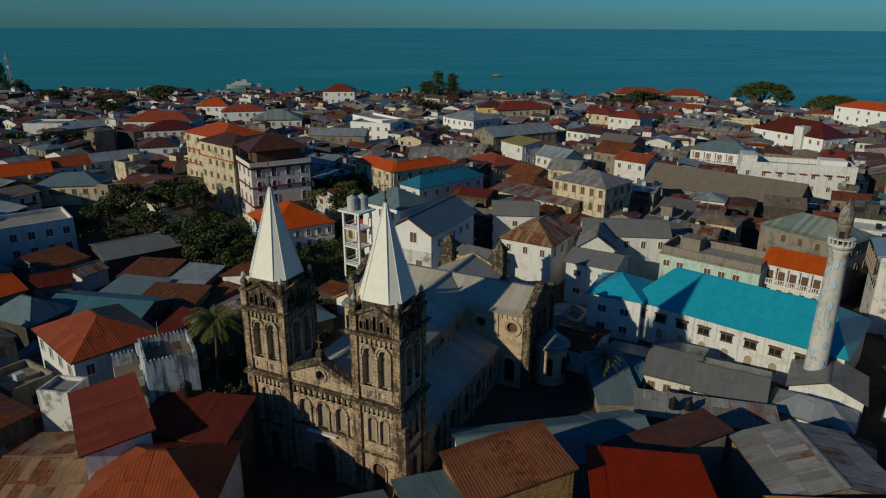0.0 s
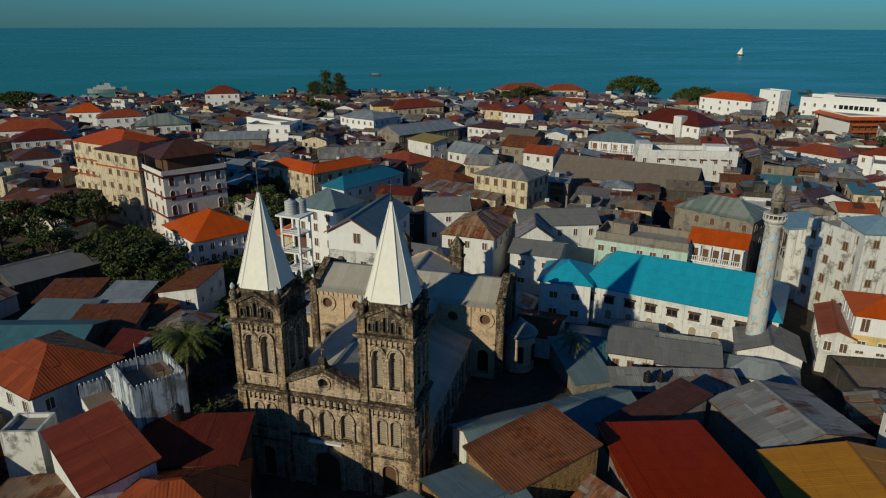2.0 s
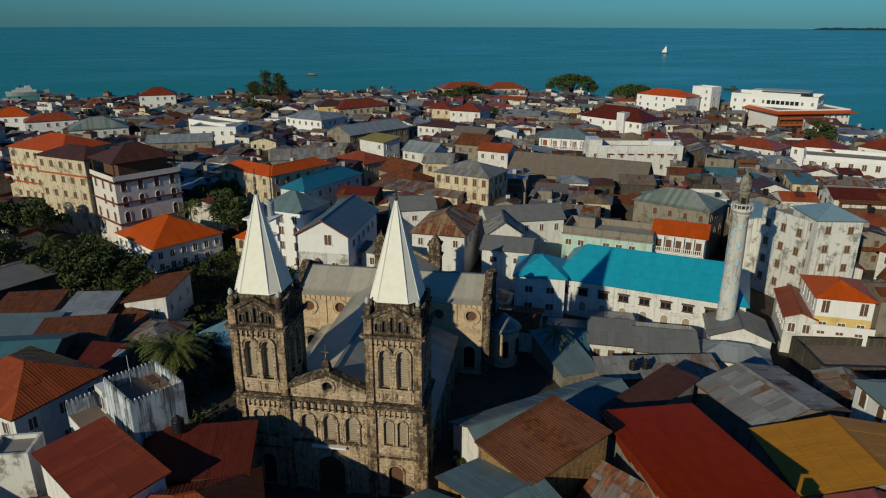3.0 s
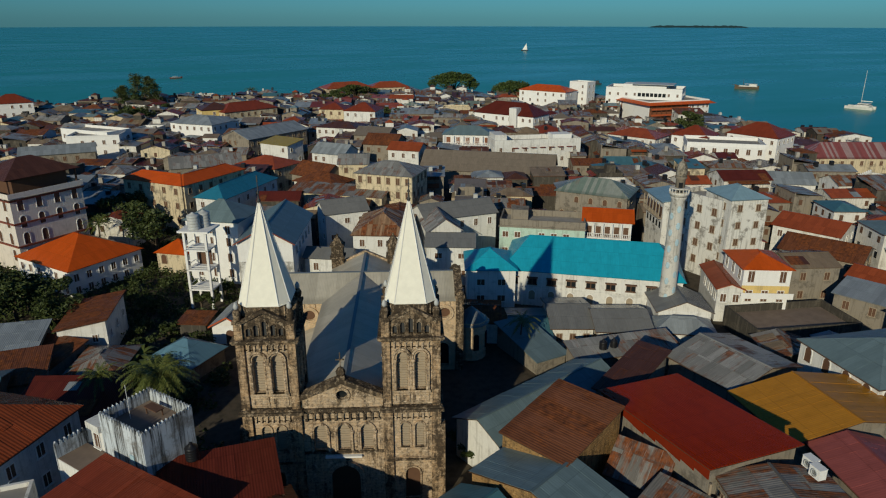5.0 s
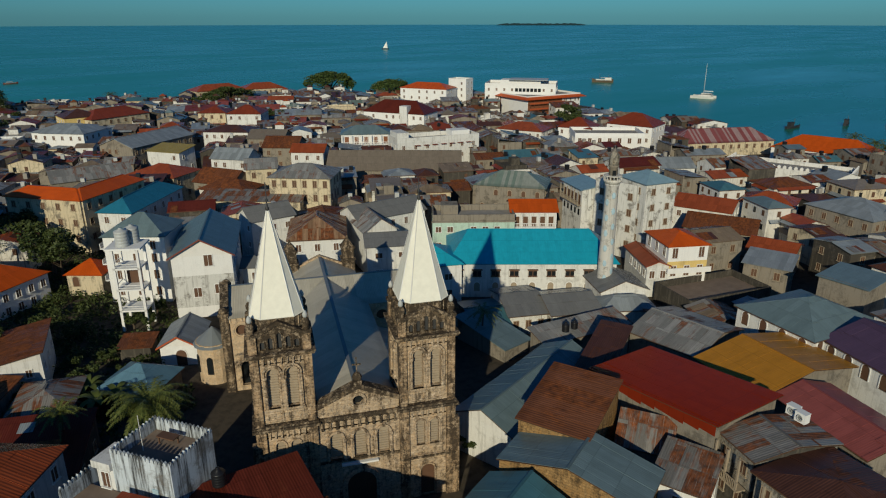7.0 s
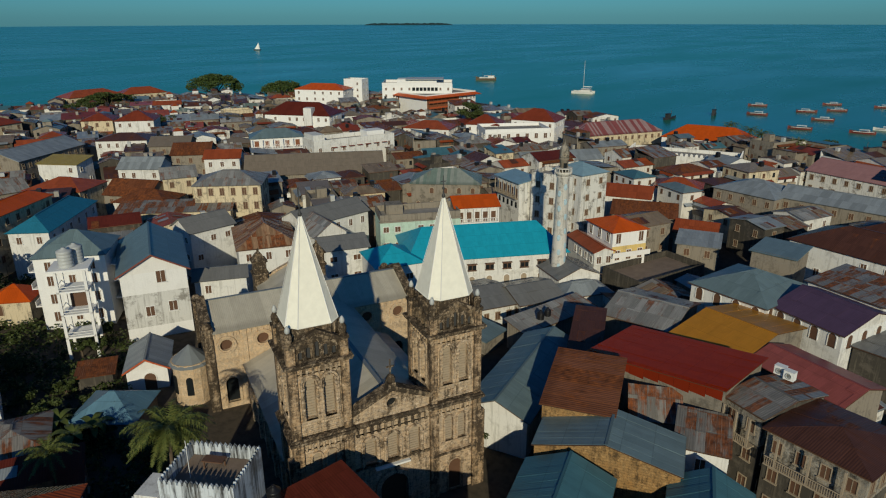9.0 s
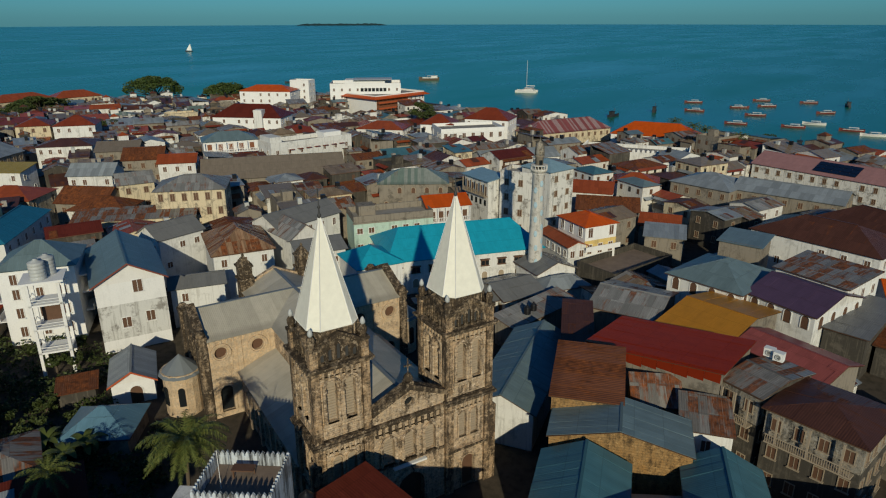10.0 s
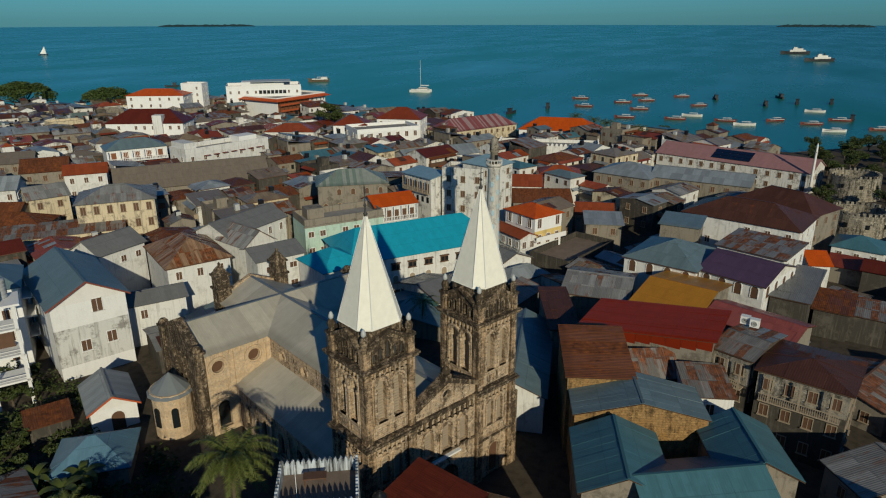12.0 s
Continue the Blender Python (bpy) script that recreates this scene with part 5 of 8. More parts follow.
house(71.5, 105.4, 9.4, 4.4, -114, 15.6, 0.8, "shed", "pale", "worn", "weathered house with a pale blue awning roof and gallery", windows=False, over=0.7)
house(74.8, 91.0, 7.4, 8.6, -17, 18.9, 1.8, "hip", "pale", "worn", "tall white block with a pale blue roof", gap=3.6, size=(0.8, 1.2))
house(64.6, 76.8, 7.6, 9.0, -30, 11.8, 1.6, "hip", "orange", "clean", "yellow and white house with an orange hipped roof", size=(1.0, 1.9), storeys=2, gap=2.4)
house(60.6, 80.2, 4.0, 11.0, -34, 8.2, 0.9, "gable_y", "tile", "white", "low house with an orange-grey roof by the lane", storeys=1, gap=2.0)
house(62.5, 67.6, 9.2, 17.5, -108, 4.6, 0, "flat", "brown_screed", "dark", "roofless mouldy ruin with a walled yard", windows=False, parapet=1.3)
house(70.8, 176.4, 39.1, 14.3, -40, 8.0, 4.6, "gable", "ash", "grey", "long hall with a dull grey roof", windows=False)
house(92.9, 185.6, 28.7, 9.0, -16, 12.6, 0, "flat", "concrete", "white", "long white house with a flat roof", parapet=1.4, gap=4)
house(102.5, 186.9, 14.4, 7.3, -43, 8.4, 1.8, "gable", "rose", "white", "low house with a rose-pink sheet roof")
house(92.7, 196.6, 11.4, 7.3, -46, 8.2, 1.8, "gable", "brown", "white", "low house with a dark brown roof")
house(82.9, 211.3, 17.0, 10.0, -33, 12.5, 2.4, "hip", "slate", "clean", "white house with a blue-grey hipped roof and balcony", gap=3.0)
house(122.9, 246.6, 28.4, 13.3, -63, 12.8, 4.5, "hip", "maroon", "clean", "white house with a dark red hipped roof")
house(215.0, 256.5, 34.0, 32.0, -8, 13.0, 0, "flat", "concrete", "clean", "white hotel wing with orange-roofed balconies", parapet=0.9, windows=False)
house(212.3, 263.2, 36.0, 18.0, -51, 17.0, 0, "flat", "concrete", "clean", "large white hotel on the shore", storeys=4, gap=4, parapet=1.5)
house(155.1, 204.4, 19.4, 13.3, -67, 7.6, 2.4, "hip", "tile", "white", "white house with a broad orange roof below the hotel")
house(179.6, 300.5, 26.8, 13.3, -63, 15.0, 2.6, "hip", "orange", "clean", "white hotel with an orange roof", gap=4)
house(197.5, 294.8, 10.7, 8.0, -69, 18.5, 0, "flat", "concrete", "clean", "white stair tower of the hotel", gap=4)
house(152.5, 161.7, 24.1, 14.0, -41, 11.0, 0, "flat", "concrete", "clean", "white palace with a parapet", parapet=1.2, gap=3.2, size=(1.2, 1.8))
house(155.8, 176.9, 12.6, 11.3, -67, 11.6, 3.2, "hip", "red2", "clean", "white palace wing with a red roof", gap=3)
house(173.8, 164.3, 17.6, 13.3, -76, 12.4, 3.8, "hip", "red2", "clean", "palace house with a red roof on the shore")
house(193.0, 141.2, 38.0, 12.4, -28, 7.2, 4.2, "hip", "stripe", "cream", "long house with a pink and grey striped roof", gap=3.0)
house(203.6, 106.8, 32.0, 14.5, -82, 7.2, 4.2, "hip", "orange", "clean", "white fort-like house with an orange hipped roof", gap=4, size=(0.8, 1.2))
house(161.0, 100.2, 34.4, 14.0, -77, 7.4, 0, "flat", "concrete", "white", "white crenellated courtyard wall", parapet=1.2, gap=5)
house(156.4, 39.2, 45.9, 13.3, -109, 8.6, 3.0, "gable", "rose", "worn", "long hall with a faded pink roof and solar panels", gap=3.2, storeys=2)
house(116.2, 64.9, 15.4, 13.3, -104, 10.8, 2.4, "hip", "zinc", "grey", "grey-walled house with a zinc hipped roof")
house(116.0, 46.6, 23.8, 11.3, -96, 10.8, 2.0, "gable", "zinc", "grey", "grey house with a long zinc roof")
house(79.1, 35.5, 22.3, 13.3, -106, 12.0, 3.0, "hip", "brown", "white", "white house with a long brown hipped roof", gap=3.4)
house(93.0, 28.5, 18.4, 11.3, -121, 11.6, 3.2, "hip", "brown", "grey", "house with a dark brown hipped roof")
house(67.5, 24.0, 3.4, 7.3, -74, 7.8, 1.6, "gable", "orange", "white", "small house with an orange roof by the lane")
house(103.2, 93.0, 13.0, 11.6, -72, 8.2, 1.8, "gable", "tile", "white", "house with a red and orange rusted roof")
house(130.8, 129.4, 26.0, 11.0, -37, 8.0, 2.2, "gable", "zinc", "white", "long hall with a dark grey ribbed roof")
house(119.4, 85.6, 11.8, 9.3, -73, 8.0, 2.0, "hip", "tile", "white", "house with a red sheet roof and white walls")
house(94.1, 83.8, 14.3, 11.3, -68, 7.0, 2.0, "gable", "rust", "grey", "low house with collapsed rusted rafters")
house(86.3, 68.4, 8.2, 9.3, -76, 7.4, 1.6, "gable", "tile", "grey", "low house with a rust-red gabled roof")
house(75.6, 64.2, 7.6, 6.3, -74, 8.2, 1.0, "shed", "zinc", "grey", "small house with a zinc sheet roof")
house(29.1, 195.9, 10.7, 8.3, -50, 13.0, 2.4, "gable", "zinc", "white", "white two-storey house with a zinc roof", gap=2.6)
house(29.1, 178.8, 7.8, 8.3, -25, 13.2, 2.0, "gable", "old", "cream", "white house with rust roof and wooden gallery")
house(20.0, 182.4, 11.9, 9.3, -62, 10.0, 3.0, "gable", "rust", "grey", "house with a rusted gabled roof")
house(19.5, 163.4, 24.8, 6.3, -42, 9.2, 1.2, "shed", "patched", "cream", "long low block with patched rusted roof", gap=4, size=(0.8, 0.7))
house(51.5, 193.5, 9.7, 8.3, -42, 12.6, 1.8, "gable", "tile", "white", "white house with an orange-brown roof")
house(20.1, 224.7, 11.8, 7.3, -57, 11.8, 1.2, "shed", "mustard", "white", "white house with a yellow sheet roof")
house(48.6, 247.1, 16.1, 11.3, -43, 12.4, 1.6, "hip", "brown", "white", "white house with a rusted hipped roof", gap=2.6)
house(54.4, 227.6, 12.1, 11.3, -42, 12.0, 2.2, "gable", "ash", "grey", "house with a tan sheet roof")
house(70.6, 283.4, 14.0, 12.3, -39, 13.0, 3.0, "hip", "red2", "white", "white house with a red hipped roof")
house(62.1, 297.2, 11.4, 11.3, -37, 12.6, 2.4, "hip", "red2", "cream", "red-roofed house among the trees")
house(20.0, 247.5, 27.9, 13.3, 31, 11.8, 2.6, "gable", "zinc", "grey", "grey-roofed block with many windows", gap=2.6)
house(3.9, 278.7, 16.1, 13.3, -46, 12.6, 2.4, "hip", "zinc", "clean", "white house with a grey hipped roof")
house(-45.0, 244.7, 20.6, 9.3, -2, 11.0, 2.0, "gable", "zinc", "grey", "low long house with a grey roof and arcade")
house(48.6, 204.6, 10.5, 11.3, -42, 13.0, 2.6, "gable", "rust", "grey", "house with a rusted roof and small attic")
house(-5.9, 211.2, 19.4, 11.3, -4, 10.0, 2.4, "gable", "old", "grey", "grey-walled house with a weathered grey roof", gap=3.5)
house(10.2, 199.6, 14.6, 11.3, -56, 10.6, 2.2, "hip", "tile", "cream", "house with an orange tiled roof")
house(19.0, 174.7, 13.0, 9.0, -58, 9.8, 2.2, "hip", "rust", "worn", "weathered white house with a rusted hipped roof", gap=3)
house(-34.0, 270.7, 22.9, 10.0, -51, 12.8, 0, "flat", "concrete", "clean", "flat-topped white house with water tanks", parapet=1.0)
house(-116.5, 315.9, 14.9, 11.3, 3, 12.6, 3.0, "hip", "orange", "clean", "white house with an orange-red roof")
house(-100.2, 306.3, 18.9, 11.3, 15, 11.6, 2.4, "hip", "tile", "clean", "white house with a terracotta roof")
house(-79.1, 286.5, 20.0, 15.3, 13, 10.8, 3.6, "hip", "green", "white", "house with a pale green hipped roof", gap=3.2)
house(-124.2, 276.5, 27.7, 15.3, 3, 11.4, 3.2, "hip", "tile", "white", "white house with a rust-red hipped roof")
house(-114.3, 258.7, 18.0, 13.3, 20, 10.6, 2.8, "hip", "maroon", "white", "house with a maroon hipped roof")
house(-100.6, 219.0, 11.8, 11.3, 22, 11.2, 2.4, "hip", "brown", "clean", "white house with a dark hipped roof", gap=2.6)
house(-119.8, 195.8, 12.8, 9.3, 40, 9.0, 2.2, "gable", "tile", "white", "long white house with a terracotta roof")
house(-109.3, 204.4, 13.3, 9.3, 42, 9.4, 2.0, "gable", "zinc", "white", "long white house with a grey roof")
house(-128.5, 186.5, 16.4, 13.3, 36, 8.6, 2.4, "gable", "orange", "white", "house with a bright orange roof")
house(-107.6, 179.1, 17.2, 11.3, 11, 7.6, 2.6, "hip", "slate", "cream", "grey house with a hipped zinc roof", gap=2.6)
house(-90.4, 131.2, 16.0, 11.0, 41, 10.2, 0, "flat", "concrete", "white", "two-storey white house with a flat roof terrace", parapet=0.9, storeys=2, gap=3.2, size=(1.2, 1.6))
house(-84.4, 184.2, 20.2, 9.3, -12, 7.0, 1.6, "gable", "brown", "white", "low house with a maroon roof and white walls")
house(-162.6, 260.2, 15.1, 12.0, 3, 11.6, 0, "flat", "concrete", "white", "white flat-topped house among dark trees")
house(-152.5, 262.1, 15.9, 13.3, 47, 10.4, 2.0, "gable", "zinc", "grey", "grey house with zinc roof among trees")
house(-67.9, 373.6, 17.0, 13.3, 4, 14.0, 3.5, "hip", "red2", "clean", "red-roofed white house on the shore")
house(13.8, 320.5, 13.7, 13.3, 3, 12.6, 2.6, "hip", "brown", "yellow", "yellow house with a rust roof on the shore")
house(26.3, 320.7, 26.8, 13.3, 21, 11.6, 3.2, "hip", "red2", "cream", "cream house with a red hipped roof")
house(4.4, 284.6, 22.0, 13.3, -45, 12.0, 2.4, "hip", "zinc", "clean", "white house with grey roof by the shore")
house(100.8, 396.6, 28.5, 13.3, 4, 11.6, 3.0, "hip", "tile", "cream", "red-roofed hotel on the far shore")
house(126.7, 392.8, 23.5, 13.3, -11, 11.2, 3.0, "hip", "tile", "cream", "terracotta-roofed hotel on the far shore")
house(-33.8, 262.2, 16.8, 10.0, -17, 12.6, 0, "flat", "concrete", "clean", "white flat-topped house with a rusted gallery")

# widths and depths of the fronts below
MW, MD = 30.0, 15.7
VW, VD = 8.4, 9.3
GW, GD = 9.6, 18.1
FW, FD = 10.5, 9.3
HW, HD = 14.6, 11.7
CW, CDP = 5.2, 7.7

# ---- marks of the town: minaret, tower house, water tower, fronts ----


def part_at(name, bm, material, parent, x=0, y=0, z=0, turn=0, label=""):
    return part(name, bm, material, parent, label, pose(x, y, z, 0, 0, turn))


def put_windows(ob, rows, y, w, h, turn=0, kind="plain", win="wood", trim="trim", x0=0.0, y0=0.0):
    """Windows at (x, z) on the wall that lies y out from the axis, in the thing's own frame."""
    fm, pm = window_mesh(kind, w, h, win, trim)
    for x, z in rows:
        f = link("window", fm, ob, Matrix.Translation((x0, y0, 0)) @ pose(0, 0, 0, 0, 0, turn) @ Matrix.Translation((x, y - 0.003, z)))
        link("pane", pm, f)


def minaret(x, y):
    ob = empty("minaret", pose(x, y, GROUND), "tall whitewashed round minaret with a balcony", "minaret")
    part("shaft", lathe(bmesh.new(), [(1.42, -0.3), (1.38, 2), (1.24, 12), (1.08, 21.4), (1.25, 21.7), (1.25, 21.9)], 24), M["patchy"], ob)
    part("balcony", lathe(bmesh.new(), [(1.1, 21.7), (1.5, 22.3), (1.55, 22.4), (1.55, 22.55), (0.6, 22.55)], 24), M["worn"], ob)
    for i in range(16):
        a = 2 * math.pi * i / 16
        part("baluster", boxes((-0.05, 0.05, -0.05, 0.05, 22.55, 23.2)), M["worn"], ob, "", pose(1.45 * math.cos(a), 1.45 * math.sin(a), 0, 0, 0, math.degrees(a)))
    part("rail", lathe(bmesh.new(), [(1.38, 23.2), (1.54, 23.2), (1.54, 23.32), (1.38, 23.32)], 24), M["worn"], ob)
    part("lantern", lathe(bmesh.new(), [(0.72, 22.5), (0.72, 24.6), (0.9, 24.8), (0.9, 25.0), (0.8, 25.1)], 16), M["grey"], ob)
    part("lantern_door", boxes((-0.3, 0.3, -0.75, -0.6, 22.6, 24.2)), M["pane"], ob, "", pose(0, 0, 0, 0, 0, -40))
    part("cap", lathe(bmesh.new(), [(0.85, 25.0), (0.86, 25.8), (0.78, 26.6), (0.5, 27.2), (0.16, 27.5), (0.07, 27.7), (0.0, 28.5)], 16), M["dark2"], ob)
    for i in range(14):       # painted lozenges climb the shaft in two columns
        a = -50 + (i % 2) * 55 - 6 * (i // 2)
        z = 2.6 + 2.7 * (i // 2) + 1.2 * (i % 2)
        r = 1.40 - 0.0143 * z
        bm = bmesh.new()
        lathe(bm, [(0.42, 0.0), (0.42, 0.07), (0.3, 0.08)], 6)
        part("lozenge", bm, M["pale_blue"], ob, "pale blue painted lozenge", pose(0, 0, z, 0, 0, a) @ pose(0, -r + 0.05, 0, 90, 0, 0) @ Matrix.Diagonal((0.85, 1.5, 1, 1)))


minaret(47.7, 79.8)


def toothed_tower(x, y, turn):
    """Whitewashed tower house with a toothed parapet and a lower stair head."""
    ob = empty("tower_house", pose(x, y, GROUND, 0, 0, turn), "weathered white tower house with a toothed parapet", "house")
    BUILT.append((x, y, 6.4, 6.4, turn))
    H0 = 13.2
    part("wall", boxes((-3.1, 3.1, -2.6, 2.6, -0.4, H0)), M["streaked"], ob)
    part("terrace", boxes((-2.85, 2.85, -2.35, 2.35, H0, H0 + 0.06)), M["brown_screed"], ob)
    part("pole", boxes((-1.6, -1.56, -0.6, -0.56, H0, H0 + 3.6)), M["trim"], ob)
    part("parapet", boxes((-3.1, 3.1, -2.6, -2.38, H0, H0 + 0.95), (-3.1, 3.1, 2.38, 2.6, H0, H0 + 0.95), (-3.1, -2.88, -2.38, 2.38, H0, H0 + 0.95), (2.88, 3.1, -2.38, 2.38, H0, H0 + 0.95)), M["streaked"], ob)
    tooth = mesh_from("merlon", lambda bm: prism(bm, [(-0.15, 0), (0.15, 0), (0.15, 0.2), (0.0, 0.42), (-0.15, 0.2)], -0.11, 0.11), M["streaked"])
    for i in range(15):
        px = -2.95 + i * 5.9 / 14
        for s in (-1, 1):
            link("merlon", tooth, ob, pose(px, s * 2.49, H0 + 0.95))
    for i in range(13):
        py = -2.4 + i * 4.8 / 12
        for s in (-1, 1):
            link("merlon", tooth, ob, pose(s * 2.99, py, H0 + 0.95, 0, 0, 90))
    part("blue_door", boxes((0.9, 1.5, -2.68, -2.6, 9.4, 11.6)), M["pale_blue"], ob)
    part("table", boxes((-1.2, 0.6, 0.6, 1.5, H0 + 0.75, H0 + 0.85), (-1.1, -1.0, 0.7, 0.8, H0 + 0.06, H0 + 0.75), (0.4, 0.5, 1.3, 1.4, H0 + 0.06, H0 + 0.75)), M["wood"], ob)
    # stair head and a black tank at the side
    part("stair_head", boxes((-4.9, -3.1, -2.6, -0.4, -0.4, 12.4), (-5.1, -3.1, -2.9, -0.2, 12.4, 13.1)), M["white"], ob)
    put_windows(ob, [(-4.0, 10.5)], -2.6, 0.8, 1.5)
    # a lower terrace with its own toothed wall
    part("lower_wall", boxes((-6.0, -2.0, -5.5, -2.65, -0.4, 10.3)), M["white"], ob)
    part("lower_terrace", boxes((-5.8, -2.05, -5.45, -2.7, 10.3, 10.36)), M["brown_screed"], ob)
    part("lower_parapet", boxes((-6.1, -5.82, -5.5, -0.5, 9.0, 11.6)), M["streaked"], ob)
    for i in range(12):
        link("merlon", tooth, ob, pose(-5.96, -5.35 + i * 0.43, 11.6, 0, 0, 90))


def mesh_from(name, fill, material):
    bm = bmesh.new()
    fill(bm)
    return finish_mesh(name, bm, material)


def finish_mesh(name, bm, material):
    me = bpy.data.meshes.new(name)
    bm.to_mesh(me)
    bm.free()
    me.materials.append(material)
    return me


toothed_tower(-31.1, 65.4, -58.5)


def round_tank(x, y, z, r, h, mat, label, name="water_tank"):
    ob = empty(name, pose(x, y, z), label, "water tank")
    prof = [(r * 0.98, 0)]
    for i in range(5):
        a = h * i / 5
        prof += [(r, a + 0.03), (r, a + h / 5 - 0.07), (r * 0.95, a + h / 5 - 0.03)]
    prof += [(r * 0.9, h), (r * 0.35, h + 0.22), (r * 0.3, h + 0.32), (0, h + 0.32)]
    part("tank", lathe(bmesh.new(), prof, 20), M[mat], ob)
    part("lid", lathe(bmesh.new(), [(r * 0.28, h + 0.32), (r * 0.28, h + 0.4), (0, h + 0.42)], 12), M[mat], ob)


def water_tower(x, y, turn):
    ob = empty("water_tower", pose(x, y, GROUND, 0, 0, turn), "white concrete frame tower carrying water tanks", "water tower")
    BUILT.append((x, y, 5, 5, turn))
    for sx in (-1, 1):
        for sy in (-1, 1):
            part("post", boxes((sx * 1.9 - 0.2, sx * 1.9 + 0.2, sy * 1.7 - 0.2, sy * 1.7 + 0.2, -0.3, 14.0)), M["clean"], ob)
    for z in (3.4, 7.0, 10.6):
        part("deck", boxes((-2.1, 2.1, -1.9, 1.9, z, z + 0.25)), M["clean"], ob)
        part("rail", boxes((-2.0, 2.0, -1.85, -1.78, z + 0.9, z + 1.0), (-2.0, 2.0, -1.85, -1.78, z + 0.5, z + 0.58), (-2.05, -1.98, -1.8, 1.8, z + 0.9, z + 1.0)), M["trim"], ob)
    part("top_slab", boxes((-2.7, 2.7, -2.4, 2.4, 14.0, 14.3)), M["clean"], ob)
    part("dark_door", boxes((-1.2, 1.2, 1.2, 1.3, 7.25, 10.3)), M["wood"], ob)


water_tower(-19.0, 122.0, -33)
round_tank(-19.7, 121.6, GROUND + 14.3, 1.05, 2.5, "tank", "ribbed white plastic water tank on a tower")
round_tank(-17.9, 122.6, GROUND + 14.3, 1.05, 2.5, "tank", "ribbed white plastic water tank beside another")


def front_of(label):
    """The thing with this label."""
    return [o for o in scene.objects if o.parent is None and str(o.get("label", "")) == label][0]


mosque = front_of("white mosque hall under a turquoise hipped roof")
bays = int(MW / 3.05)
for i in range(bays):
    x = (i + 0.5 - bays / 2) * MW / bays
    f = part_at("bay_window", boxes((x - 0.75, x + 0.75, -MD / 2 - 0.38, -MD / 2, 4.15, 5.3), (x - 0.95, x + 0.95, -MD / 2 - 0.5, -MD / 2, 5.3, 5.42), (x - 0.85, x + 0.85, -MD / 2 - 0.45, -MD / 2, 4.05, 4.15)), M["wood"], mosque)
    part("lattice", boxes((x - 0.72, x - 0.08, -MD / 2 - 0.42, -MD / 2 - 0.38, 4.3, 5.15), (x + 0.08, x + 0.72, -MD / 2 - 0.42, -MD / 2 - 0.38, 4.3, 5.15)), M["pane"], f)
    part_at("pilaster", boxes((x - MW / bays / 2 - 0.14, x - MW / bays / 2 + 0.14, -MD / 2 - 0.1, -MD / 2, 0, 6.3)), M["white"], mosque)
put_windows(mosque, [((i + 0.5 - bays / 2) * MW / bays, 1.2) for i in range(bays)], -MD / 2, 1.1, 1.7, 0, "arch", "grey_wood")
part_at("cornice", boxes((-MW / 2 - 0.1, MW / 2 + 0.1, -MD / 2 - 0.14, -MD / 2, 6.3, 6.55), (-MW / 2, MW / 2, -MD / 2 - 0.1, -MD / 2, 3.4, 3.55)), M["white"], mosque)

wing = front_of("mosque wing under a turquoise roof")
put_windows(wing, [(-1.8, 4.2), (1.8, 4.2), (-1.8, 1.2), (1.8, 1.2)], -VD / 2, 1.3, 1.1)

gable = front_of("tall white gabled house with a red-edged verge")
put_windows(gable, [(1.0, 9.2)], -GD / 2, 1.3, 1.9, 0, "plain", "wood")
put_windows(gable, [(-1.2, 3.8), (2.2, 4.2)], -GD / 2, 1.2, 1.6, 0, "plain", "wood")
put_windows(gable, [(u, z) for u in (-6, -3, 0, 3, 6) for z in (8.2, 3.6)], -GW / 2, 1.0, 1.3, 90, "plain", "pane")
part_at("grey_render", boxes((-GW / 2 - 0.012, GW / 2 + 0.012, -GD / 2 - 0.012, -GD / 2 + 0.5, 2.0, 7.6)), M["patchy"], gable)
bm = bmesh.new()
for s in (-1, 1):
    vs = [bm.verts.new(p) for yy in (-GD / 2 - 0.66, -GD / 2 - 0.6) for p in ((s * (GW / 2 + 0.6), yy, 10.75), (s * (GW / 2 + 0.6), yy, 11.0), (0, yy, 14.05), (0, yy, 13.8))]
    for q in ((0, 1, 2, 3), (7, 6, 5, 4), (0, 4, 5, 1), (1, 5, 6, 2), (2, 6, 7, 3), (3, 7, 4, 0)):
        bm.faces.new([vs[i] for i in q])
part("verge_board", bm, M["band"], gable)

chapel = front_of("small white chapel with a red-edged gable")
put_windows(chapel, [(0.3, 0.0)], -CDP / 2, 1.5, 2.5, 0, "arch", "wood")
bm = bmesh.new()
for s in (-1, 1):
    vs = [bm.verts.new(p) for yy in (-CDP / 2 - 0.52, -CDP / 2 - 0.45) for p in ((s * (CW / 2 + 0.45), yy, 2.85), (s * (CW / 2 + 0.45), yy, 3.1), (0, yy, 4.85), (0, yy, 4.6))]
    for q in ((0, 1, 2, 3), (7, 6, 5, 4), (0, 4, 5, 1), (1, 5, 6, 2), (2, 6, 7, 3), (3, 7, 4, 0)):
        bm.faces.new([vs[i] for i in q])
part("verge_board", bm, M["orange_band"], chapel)

